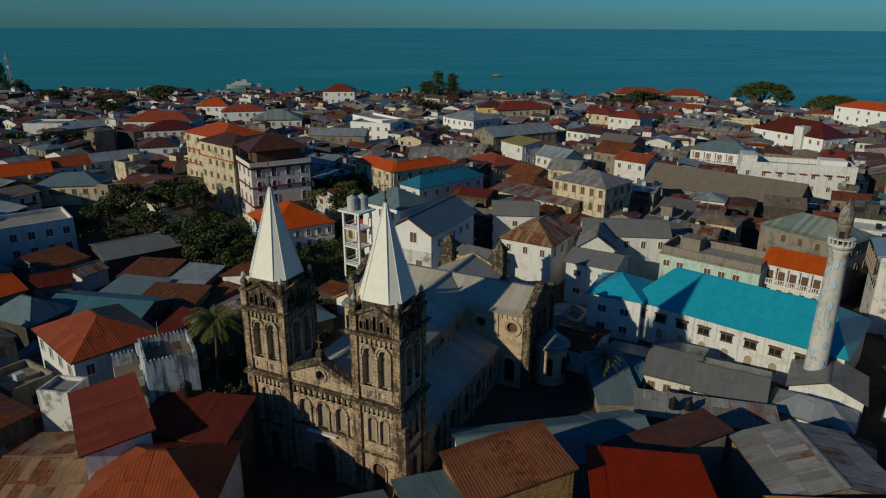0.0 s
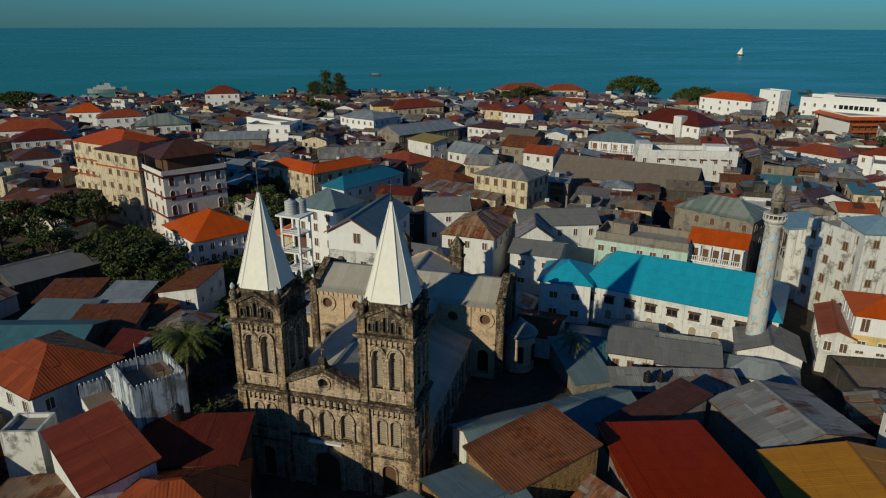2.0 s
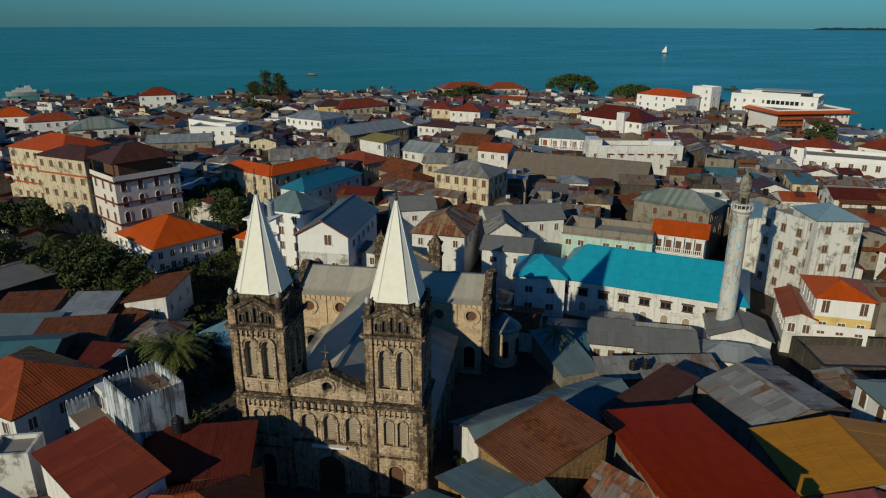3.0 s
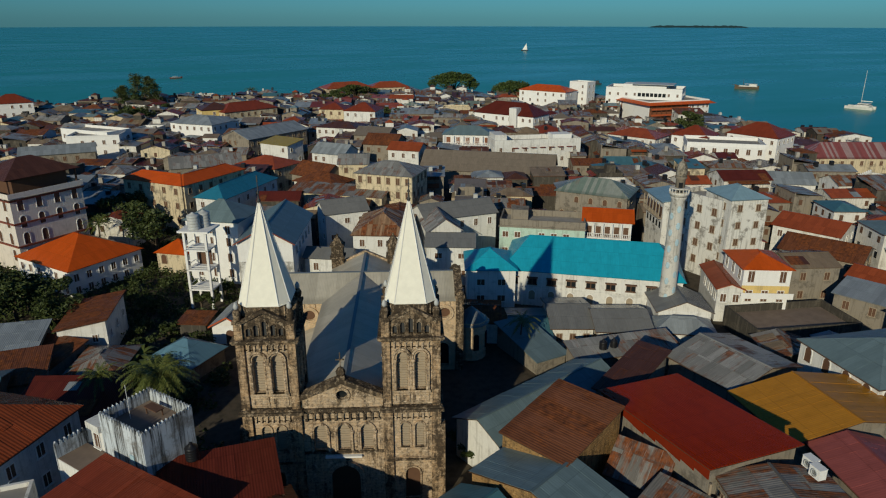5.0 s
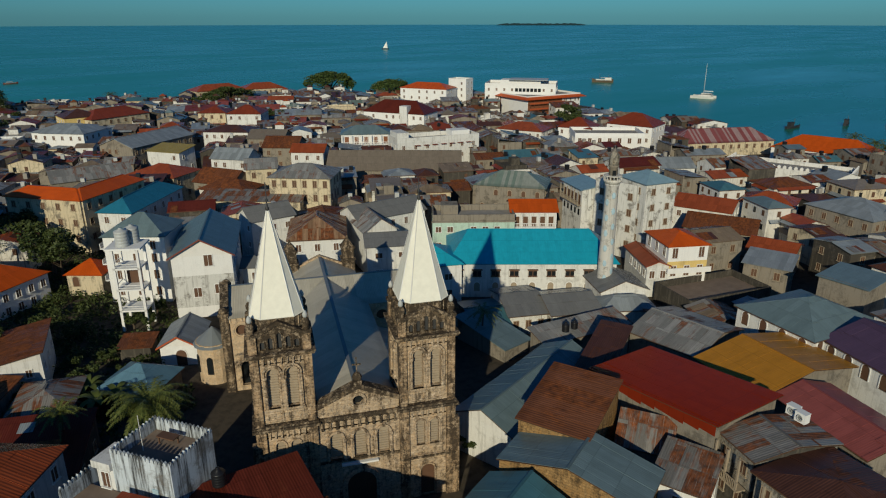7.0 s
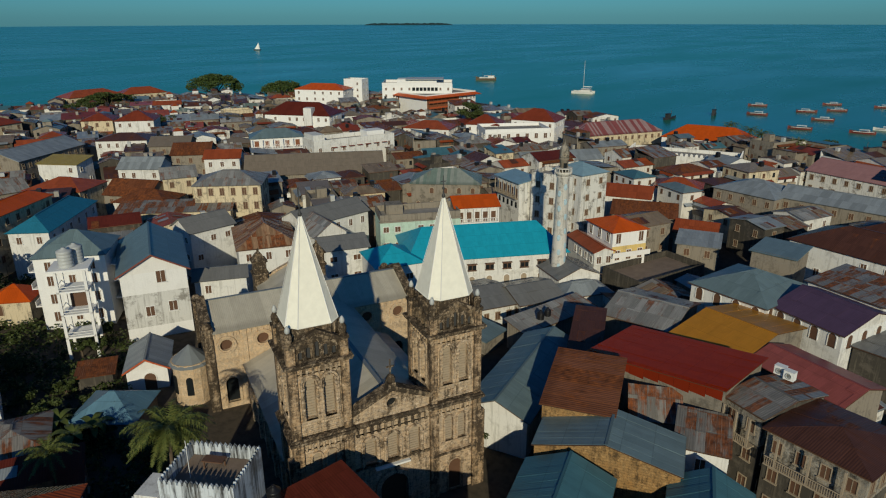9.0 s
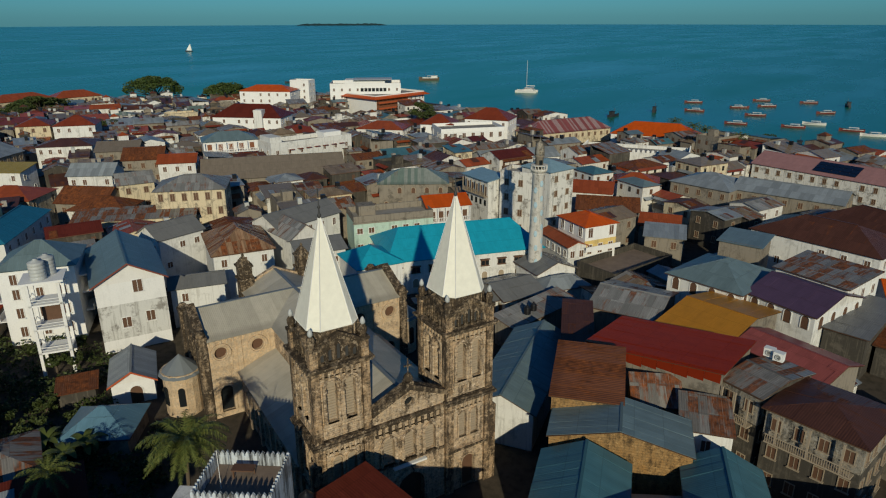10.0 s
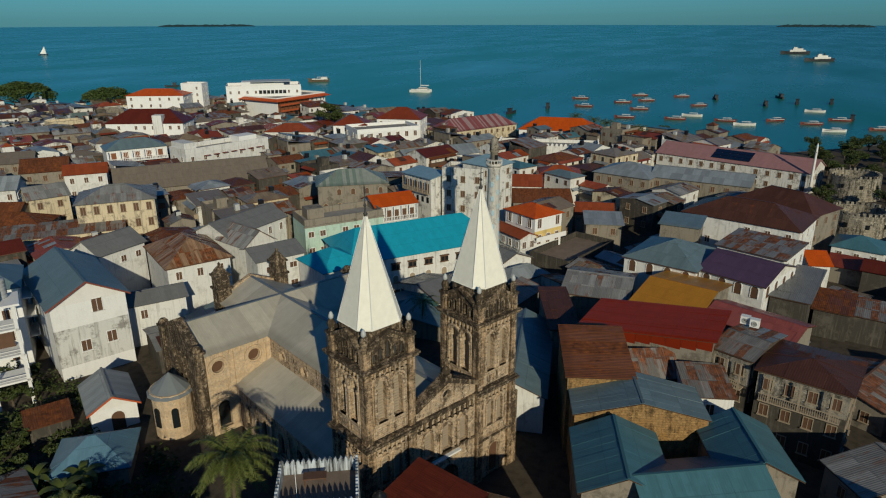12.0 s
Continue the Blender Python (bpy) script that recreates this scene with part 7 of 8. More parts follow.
def big(x, y, s):
    plant("big", x, y, s, "wide spreading shade tree by the shore, or added unseen for its shade")


def casuarina(x, y, s):
    plant("casuarina", x, y, s, "tall feathery casuarina tree by the sea")


def shrub(x, y, s):
    plant("shrub", x, y, s, "leafy garden shrub beside the houses", "shrub")


def make_palm(seed, height, fronds, reach):
    rng = random.Random(seed)
    trunk, crown = bmesh.new(), bmesh.new()
    prev, r = Vector((0, 0, -0.3)), 0.24
    for i in range(1, 6):
        p = Vector((0.05 * i * i * 0.4, 0.02 * i, height * i / 5))
        limb(trunk, prev, p, r, r - 0.015, 8)
        prev, r = p, r - 0.015
    for i in range(fronds):
        a = 2 * math.pi * i / fronds + rng.uniform(-0.2, 0.2)
        lift = -0.35 + 1.75 * ((i * 7) % fronds) / fronds
        d = Vector((math.cos(a), math.sin(a), 0))
        side = Vector((-d.y, d.x, 0))
        L = reach * rng.uniform(0.85, 1.1)
        pts = [prev + d * (L * u) + Vector((0, 0, lift * L * u * 0.8 - (0.45 + 0.30 * lift) * L * u ** 2.3)) for u in (0, 0.15, 0.3, 0.45, 0.6, 0.75, 0.9, 1.0)]
        for p, q in zip(pts, pts[1:]):
            for k in range(6):
                o = p.lerp(q, (k + 0.5) / 6)
                f = (q - p).normalized()
                w = 0.21 * reach * (1 - 1.1 * abs((o - prev).length / L - 0.4))
                for s in (-1, 1):
                    tip = o + side * s * w * 0.8 + f * w * 0.5 - Vector((0, 0, w * rng.uniform(-0.1, 0.6)))
                    crown.faces.new([crown.verts.new(v) for v in (o - f * 0.045, o + f * 0.045, tip)])
    return mesh_of("trunk", trunk, M["bark"]), mesh_of("crown", crown, M["palm"])


PALMS = [make_palm(5, 8.0, 26, 3.9), make_palm(8, 9.0, 22, 3.6)]


def palm(x, y, s):
    trunk, crown = PALMS[int(abs(x)) % 2]
    ob = empty("palm_tree", pose(x, y, GROUND, 0, 0, (x * 53) % 360) @ Matrix.Scale(s, 4), "coconut palm with a full crown of arching fronds", "palm")
    link("trunk", trunk, ob)
    link("crown", crown, ob)


def garden_palm(x, y, s):
    ob = empty("palm_tree", pose(x, y, GROUND), "tall palm with a full feathery crown beside the church", "palm")
    trunk, crown = make_palm(17, 12.6, 60, 3.9)
    link("trunk", trunk, ob)
    link("crown", crown, ob)


def banana(x, y, s):
    """A banana plant: a short stem and broad paddle leaves that arch outwards."""
    rng = random.Random(int(x * 13 + y * 7))
    ob = empty("banana_plant", pose(x, y, GROUND, 0, 0, (x * 71) % 360) @ Matrix.Scale(s, 4), "banana plant with broad arching leaves in the garden", "banana plant")
    stem = bmesh.new()
    limb(stem, (0, 0, -0.2), (0.1, 0, 2.6), 0.17, 0.10, 8)
    part("stem", stem, M["palm"], ob)
    for i in range(9):
        a = 2.4 * i + rng.uniform(-0.3, 0.3)
        d, side = Vector((math.cos(a), math.sin(a), 0)), Vector((-math.sin(a), math.cos(a), 0))
        lift, L = rng.uniform(0.5, 1.5), rng.uniform(1.9, 2.6)
        bm = bmesh.new()
        rows = []
        for k in range(7):
            u = k / 6
            p = Vector((0.1, 0, 2.5)) + d * L * u + Vector((0, 0, lift * L * u * 0.9 - (0.5 + 0.4 * lift) * L * u * u))
            w = 0.42 * math.sin(math.pi * min(1, 0.08 + u * 0.9)) ** 0.6
            rows.append([bm.verts.new(p + side * s2 * w + Vector((0, 0, 0.16 * w if s2 else 0))) for s2 in (-1, 0, 1)])
        for p, q in zip(rows, rows[1:]):
            for k in range(2):
                bm.faces.new((p[k], q[k], q[k + 1], p[k + 1])).smooth = True
        part("leaf", bm, M["palm"], ob)


garden_palm(-30.0, 75.3, 1.0)
palm(-35.2, 156.6, 0.9)
palm(-60.0, 139.2, 0.9)
palm(-35.8, 89.4, 0.8)
palm(20.2, 81.4, 0.7)
tree(-25.5, 155.5, 1.2)
tree(-76.4, 149.1, 1.1)
tree(-81.8, 147.5, 1)
tree(-74.6, 157.1, 1)
tree(-48.1, 126.0, 1.1)
tree(-53.5, 136.3, 1)
tree(-46.7, 130.5, 0.9)
tree(-42.9, 125.7, 0.9)
tree(-31.3, 125.0, 0.6)
tree(-35.6, 164.6, 1)
tree(-30.4, 167.9, 1.2)
tree(-26.2, 174.4, 1)
tree(-81.0, 136.3, 0.9)
tree(-73.3, 135.7, 0.8)
tree(-72.3, 160.0, 1.2)
tree(-65.6, 157.5, 1.2)
tree(-67.5, 136.9, 1.1)
tree(-57.0, 129.3, 1.0)
tree(-50.8, 123.6, 1.0)
tree(-84.3, 162.3, 1.1)
tree(-41.9, 118.6, 0.8)
shrub(-29.0, 121.9, 0.7)
tree(-24.8, 151.0, 1.0)
tree(-28.0, 176.7, 1.1)
shrub(-30.7, 111.9, 0.6)
banana(-33.9, 101.0, 1.1)
banana(-31.0, 97.2, 1.1)
banana(-28.4, 97.3, 1.0)
banana(-36.4, 97.0, 1.1)
banana(-37.8, 100.3, 1.1)
banana(-33.7, 99.7, 0.9)
shrub(-20.2, 120.9, 0.6)
shrub(-26.4, 110.9, 0.6)
shrub(-30.7, 105.9, 0.7)
banana(-30.9, 101.7, 1.0)
banana(-27.4, 97.7, 0.9)
shrub(-25.6, 89.2, 0.5)
tree(-161.5, 233.6, 1.2)
tree(-149.5, 234.3, 1.2)
tree(-142.8, 240.7, 1.1)
tree(-168.7, 315.6, 1.4)
tree(-161.8, 362.4, 1.8)
tree(-151.4, 366.9, 1.2)
tree(-168.9, 326.9, 1.2)
tree(-262.7, 393.2, 1.6)
tree(-196.2, 282.7, 1.3)
big(96.1, 379.9, 1.2)
big(83.3, 372.0, 1.0)
big(-177.5, 392.6, 1.3)
big(-185.1, 358.8, 1.2)
big(-225.5, 365.1, 1.3)
big(-177.6, 298.1, 1.1)
tree(-20.3, 332.2, 1.3)
tree(-15.0, 379.6, 1.3)
big(166.8, 383.9, 1.85)
big(183.9, 341.5, 1.6)
tree(96.7, 377.2, 1.5)
tree(105.3, 369.3, 1.4)
tree(-16.3, 333.1, 1.2)
tree(-5.7, 358.0, 1.1)
casuarina(-13.3, 384.0, 1.5)
casuarina(-21.5, 381.0, 1.05)
casuarina(-5.8, 386.0, 1.2)
casuarina(-6.9, 415.2, 1.2)
casuarina(-19.8, 399.1, 1.0)
casuarina(-284.6, 412.0, 1.5)
casuarina(-293.0, 405.0, 1.2)
radio_mast(-276.0, 408.0, 29.0)
tree(88.5, 297.4, 1)
tree(89.7, 265.7, 0.8)
tree(96.5, 366.2, 1.6)
tree(85.3, 362.0, 1.3)
palm(-119.3, 396.4, 1)
palm(50.1, 418.9, 1)
palm(56.7, 408.7, 0.9)
palm(-17.3, 348.3, 1)
tree(183.5, 206.4, 1.5)
tree(182.5, 200.0, 1.1)
palm(218.5, 103.9, 1)
palm(210.4, 95.0, 1)
palm(198.2, 86.8, 1.1)
palm(188.5, 74.0, 1.1)
tree(201.4, 82.9, 1)
tree(202.2, 64.8, 1)
tree(209.5, 46.8, 0.8)
tree(131.0, 2.5, 0.65)
tree(124.0, -1.0, 0.7)
tree(137.5, -3.0, 0.8)
tree(117.0, 2.5, 0.55)
tree(152.0, -4.5, 0.9)
wood = random.Random(77)                 # the low wood by the shore behind the bastions
for i in range(7):
    for j in range(4):
        tree(round(160 + 9 * i + wood.uniform(-3, 3), 1), round(-16 + 9.5 * j + wood.uniform(-3, 3), 1), round(wood.uniform(0.62, 0.9), 2))
for x, y, s in ((97.5, 19.5, 0.55), (113.5, 20.5, 0.6), (121.0, 16.5, 0.6), (129.0, 18.0, 0.65), (136.5, 15.5, 0.6), (112.0, 1.5, 0.6)):
    tree(x, y, s)
shrub(-36.3, 101.4, 0.7)
shrub(-34.3, 100.6, 0.6)
shrub(-37.7, 105.1, 0.7)
shrub(-35.8, 97.0, 0.6)
shrub(-31.6, 101.0, 0.6)
shrub(-35.3, 106.6, 0.4)
shrub(0.9, 62.1, 0.5)
shrub(2.3, 64.1, 0.35)
shrub(-25.8, 105.5, 0.5)
shrub(-25.8, 97.0, 0.6)
shrub(-28.7, 96.9, 0.6)
shrub(-30.3, 98.2, 0.6)
shrub(-15.5, 124.0, 0.7)
shrub(-18.1, 119.5, 0.6)
shrub(1.1, 65.3, 0.5)
# unseen trees added west of the view to shade the gardens at left
big(-98, 72, 1.3)
big(-95, 86, 1.3)
big(-94, 100, 1.3)
big(-103, 114, 1.4)
big(-90, 58, 1.2)
big(-110, 128, 1.4)


def undergrowth():
    """Low dark bushes and weeds that fill the gardens beside the church."""
    rng = random.Random(19)
    bm = bmesh.new()
    frames = [corners(*b, 0.6) for b in BUILT if abs(b[0] + 30) < 40 and abs(b[1] - 115) < 62]
    for _ in range(2600):
        x, y = rng.uniform(-56, -13), rng.uniform(70, 164)
        if x > -20 and y < 112 or x > -24 and y < 92 or (x + 26) ** 2 + (y - 84) ** 2 < 9:
            continue
        p = Vector((x, y))
        if any(all((b - a).cross(p - a) > 0 for a, b in zip(c, c[1:] + c[:1])) for c in frames):
            continue
        h = rng.uniform(0.3, 1.5)
        leaf_cloud(bm, rng, (x, y, GROUND + h * 0.6), (rng.uniform(0.7, 1.4), rng.uniform(0.7, 1.4), h * 0.7), 26, 0.26)
    tagged(part("undergrowth", bm, M["leaf"], None), "dark green undergrowth filling the gardens", "bushes", kind="stuff")


undergrowth()

# ---- boats and ships ----


def hull(bm, length, beam, height, sheer=0.5, mi=0):
    rows = []
    for i in range(9):
        u = i / 8
        w = beam / 2 * math.sin(math.pi * min(1, 0.12 + u * 0.95) ** 0.8) if i < 8 else 0.05
        w = max(w, 0.08)
        x = (u - 0.5) * length
        z = height + sheer * (2 * u - 0.9) ** 2
        rows.append([bm.verts.new(p) for p in ((x, -w, z), (x, -w * 0.75, -0.3), (x, w * 0.75, -0.3), (x, w, z))])
    for a, b in zip(rows, rows[1:]):
        for k in range(3):
            bm.faces.new((a[k], b[k], b[k + 1], a[k + 1])).material_index = mi
        bm.faces.new((a[3], b[3], b[0], a[0])).material_index = mi
    bm.faces.new(rows[0])
    bm.faces.new(rows[-1][::-1])
    bmesh.ops.recalc_face_normals(bm, faces=bm.faces)
    return bm


def make_boat(kind, length=10.5):
    ob = empty("boat", pose(0, 0, -60), {"red": "open wooden passenger boat with red hull and white canopy", "white": "white motor boat with a small cabin",
                                        "dark": "dark wooden fishing boat at anchor"}[kind], "boat", "boats at anchor off the town")
    part("hull", hull(bmesh.new(), length, 2.6, 0.9), M[{"red": "boat_red", "white": "boat", "dark": "boat_dark"}[kind]], ob)
    if kind == "dark":
        part("wheelhouse", boxes((-3.2, -0.6, -0.9, 0.9, 0.9, 2.9), (-3.6, -0.2, -1.1, 1.1, 2.9, 3.05)), M["boat_dark"], ob)
        part("mast", boxes((0.6, 0.75, -0.07, 0.07, 0.8, 4.6)), M["bark"], ob)
    else:
        part("gunwale", boxes((-4.6, 3.8, -1.32, -1.2, 0.86, 1.06), (-4.6, 3.8, 1.2, 1.32, 0.86, 1.06)), M["boat"], ob)
        part("canopy", boxes((-2.8, 1.4, -1.0, 1.0, 1.75, 1.85)), M["canvas"], ob)
        for x in (-2.6, 1.2):
            for y in (-0.9, 0.9):
                part("post", boxes((x - 0.05, x + 0.05, y - 0.05, y + 0.05, 0.8, 1.75)), M["boat"], ob)
    return ob


FLEET = {k: make_boat(k) for k in ("red", "white", "dark")}


def boat(x, y, turn, kind):
    first = FLEET[kind]
    m = pose(x, y, SEA, 0, 0, turn)
    if first.matrix_basis.translation.z < -50:
        first.matrix_basis = m
    else:
        copy_thing(first, m)


boat(319, 144, 11, "dark")
boat(372, 137, 114, "red")
boat(333, 126, 100, "red")
boat(361, 108, 290, "red")
boat(404, 104, 120, "red")
boat(376, 96, 120, "red")
boat(332, 94, 108, "red")
boat(295, 96, 100, "red")
boat(299, 71, 100, "red")
boat(315, 64, 100, "white")
boat(408, 78, 120, "red")
boat(362, 64, 128, "red")
boat(403, 57, 18, "dark")
boat(302, 47, 100, "red")
boat(292, 38, 108, "white")
boat(380, 28, 10, "dark")
boat(313, 24, 128, "red")
boat(426, 19, 25, "dark")
boat(397, 10, -5, "dark")
boat(307, 8, 108, "red")
boat(359, 3, 100, "white")
boat(405, -9, -6, "dark")
boat(287, -0, 108, "white")
boat(326, -6, 100, "red")
boat(332, -12, -6, "dark")
boat(300, -20, 114, "red")
boat(245, 61, 4, "dark")
boat(244, 52, 10, "dark")
boat(328, 444, 130, "dark")
boat(288, 156, -10, "dark")


def yacht(x, y, turn):
    ob = empty("catamaran", pose(x, y, SEA, 0, 0, turn), "white sailing catamaran with a bare mast at anchor", "yacht")
    for s in (-1, 1):
        part("hull", hull(bmesh.new(), 15, 1.8, 1.5, 0.2), M["boat"], ob, "", Matrix.Translation((0, s * 3.0, 0)))
    part("cabin", boxes((-5.5, 2.5, -3.2, 3.2, 1.4, 2.3), (-4.8, 1.0, -2.6, 2.6, 2.3, 3.4)), M["boat"], ob)
    part("window_band", boxes((-4.85, 1.05, -2.65, 2.65, 2.6, 3.0)), M["pane"], ob)
    part("mast", lathe(bmesh.new(), [(0.16, 3.3), (0.14, 12), (0.09, 22)], 8), M["boat"], ob)
    part("boom", boxes((-6.0, 0.0, -0.2, 0.2, 4.4, 4.8)), M["canvas"], ob)


def ship(x, y, turn, length, label, paint="boat_dark"):
    ob = empty("ship", pose(x, y, SEA, 0, 0, turn), label, "ship")
    k = length / 40
    part("hull", hull(bmesh.new(), length, 8 * k, 3.5 * k, 1.2), M[paint], ob)
    part("superstructure", boxes((-14 * k, 8 * k, -3 * k, 3 * k, 3.2 * k, 6 * k), (-10 * k, 4 * k, -2.6 * k, 2.6 * k, 6 * k, 8.2 * k), (-2 * k, 3 * k, -2 * k, 2 * k, 8.2 * k, 10 * k)), M["boat"], ob)
    part("funnel", lathe(bmesh.new(), [(0.9 * k, 8 * k), (0.8 * k, 11 * k)], 10, -6 * k), M["boat_dark"], ob)
    part("mast", boxes((0.2 * k, 0.5 * k, -0.15 * k, 0.15 * k, 10 * k, 15 * k)), M["boat_dark"], ob)


def sail_boat(x, y, turn, s=1.0):
    ob = empty("dhow", pose(x, y, SEA, 0, 0, turn) @ Matrix.Scale(s, 4), "small dhow under a white lateen sail", "dhow")
    part("hull", hull(bmesh.new(), 11, 2.8, 1.0, 0.7), M["boat_dark"], ob)
    part("mast", boxes((0.0, 0.16, -0.08, 0.08, 0.8, 8.0)), M["bark"], ob)
    bm = bmesh.new()
    rows = [[bm.verts.new((x0 + (x1 - x0) * u, 0.9 * math.sin(math.pi * u) * (1 - k / 8), z0 + (z1 - z0) * u)) for u in (0, 0.25, 0.5, 0.75, 1)]
            for k, (x0, z0, x1, z1) in enumerate([(3.6 - 6.2 * q / 6, 2.0 + 9.5 * q / 6, -4.0 + 1.4 * q / 6, 1.6 + 9.9 * q / 6) for q in range(7)])]
    for a, b in zip(rows, rows[1:]):
        for i in range(4):
            bm.faces.new((a[i], a[i + 1], b[i + 1], b[i]))
    part("sail", bm, M["canvas"], ob)


yacht(369, 251, 105)
ship(1036, -17, 100, 38, "grey-white coaster anchored far out in the roads")
ship(862, -35, 110, 34, "white ferry anchored far out in the roads")
ship(-172, 528, 20, 26, "grey patrol ship lying off the shore", "tank")
sail_boat(605, 967, 140, 1.05)
ob = copy_thing(FLEET["red"], pose(31, 655, SEA, 0, 0, 5))


def motor_dhow(x, y, turn):
    """A wooden dhow at anchor: high stern, deckhouse with an awning, two bare masts."""
    ob = empty("dhow", pose(x, y, SEA, 0, 0, turn), "wooden dhow with a pale deckhouse and bare masts", "dhow")
    part("hull", hull(bmesh.new(), 17, 4.6, 1.6, 1.5), M["bark"], ob)
    part("rail", boxes((-7.0, 5.6, -2.1, -1.98, 1.9, 2.5), (-7.0, 5.6, 1.98, 2.1, 1.9, 2.5)), M["boat"], ob)
    part("deckhouse", boxes((-6.6, -1.6, -1.6, 1.6, 1.7, 3.7)), M["boat"], ob)
    part("awning", boxes((-7.2, 1.6, -1.9, 1.9, 3.75, 3.87)), M["canvas"], ob)
    for px in (-7.0, -3.0, 1.4):
        for py in (-1.8, 1.8):
            part("post", boxes((px - 0.06, px + 0.06, py - 0.06, py + 0.06, 1.8, 3.75)), M["boat"], ob)
    part("mast", lathe(bmesh.new(), [(0.14, 1.5), (0.07, 8.0)], 8, 2.6), M["bark"], ob)
    part("mast", lathe(bmesh.new(), [(0.10, 3.8), (0.06, 6.6)], 8, -4.6), M["bark"], ob)
    part("bowsprit", boxes((7.5, 10.5, -0.09, 0.09, 2.7, 2.9)), M["bark"], ob)


motor_dhow(407, 363, 130)


def island(x0, y0, x1, y1, high, label):
    bm = bmesh.new()
    a, b = Vector((x0, y0, 0)), Vector((x1, y1, 0))
    n = (b - a).cross(Vector((0, 0, 1))).normalized()
    rng = random.Random(5)
    rows = []
    for i in range(41):
        u = i / 40
        p = a.lerp(b, u)
        h = high * min(1, 8 * min(u, 1 - u)) ** 0.6 * rng.uniform(0.75, 1.1)
        rows.append([bm.verts.new(p + n * d + Vector((0, 0, z))) for d, z in ((60, -1), (25, h * 0.8), (0, h), (-40, -1))])
    for p, q in zip(rows, rows[1:]):
        for k in range(3):
            bm.faces.new((p[k], q[k], q[k + 1], p[k + 1]))
    bmesh.ops.recalc_face_normals(bm, faces=bm.faces)
    tagged(part("island", bm, M["far_isle"], None), label, "island", kind="structure")


island(3080, 3330, 3500, 2930, 12, "low wooded island on the horizon")
island(4060, -60, 4030, -520, 12, "low wooded island far out in the channel")

# ---- the rest of the town ----


def overlap(a, b):
    for poly in (a, b):
        for i in range(2):
            ax = (poly[i + 1] - poly[i]).normalized()
            pa, pb = [p.dot(ax) for p in a], [p.dot(ax) for p in b]
            if max(pa) < min(pb) or max(pb) < min(pa):
                return False
    return True


def seaward(x, y):
    """How far a place lies inside the shore, roughly."""
    if y > 406 - max(0, x - 140) * 1.42:
        return False
    lim = 205 + max(0, y - 60) * 0.12
    return x < lim - 4


YARDS = [(-30, 128, 19), (-52, 124, 15), (-68, 135, 16), (-22, 165, 9), (-95, 158, 14), (-110, 215, 18), (-130, 240, 16), (-60, 150, 14), (-18, 152, 10), (-20, 95, 9), (10, 88, 9), (-80, 150, 12), (-44, 92, 5), (-8, 92, 8), (23, 76, 9), (140, 5, 26), (112, 8, 16),
         (-26, 84, 9), (-12, 52, 8), (168, 122, 15), (178, 134, 12), (190, 124, 10)]
rng = random.Random(77)
CELLS = {}


def claim(c, x, y, r):
    """Takes the ground if no other house stands there."""
    near_by = [q for i in range(int((x - r) // 20), int((x + r) // 20) + 1) for j in range(int((y - r) // 20), int((y + r) // 20) + 1) for q in CELLS.get((i, j), ())]
    if any(overlap(c, q) for q in near_by):
        return False
    keep(c, x, y, r)
    return True


def keep(c, x, y, r):
    for i in range(int((x - r) // 20), int((x + r) // 20) + 1):
        for j in range(int((y - r) // 20), int((y + r) // 20) + 1):
            CELLS.setdefault((i, j), []).append(c)


for b in BUILT:
    keep(corners(*b, 0.3), b[0], b[1], math.hypot(b[2], b[3]) / 2 + 1)
ROOFS = ["rust"] * 8 + ["patched"] * 8 + ["old"] * 6 + ["zinc"] * 4 + ["slate"] * 2 + ["ash"] * 3 + ["tan"] * 5 + ["brown"] * 5 + ["tile"] * 4 + ["red2"] * 2 + ["maroon", "green", "blue2"]
WALLS = ["white"] * 4 + ["worn"] * 6 + ["grey"] * 7 + ["cream"] * 2 + ["dark"] * 5
COLOUR = dict(rust="rusted", patched="patched rusty", tan="sun-bleached tan", old="rust-streaked zinc", zinc="grey zinc", slate="bluish zinc", ash="dull grey", brown="dark brown", tile="terracotta", red2="dull red",
              maroon="maroon", orange="orange", green="grey-green", blue2="teal")
# dark walls also stand in for shaded ones
PAINT = dict(white="whitewashed", worn="weathered white", grey="grey rendered", cream="cream", clean="white", dark="shade-dark mouldy")


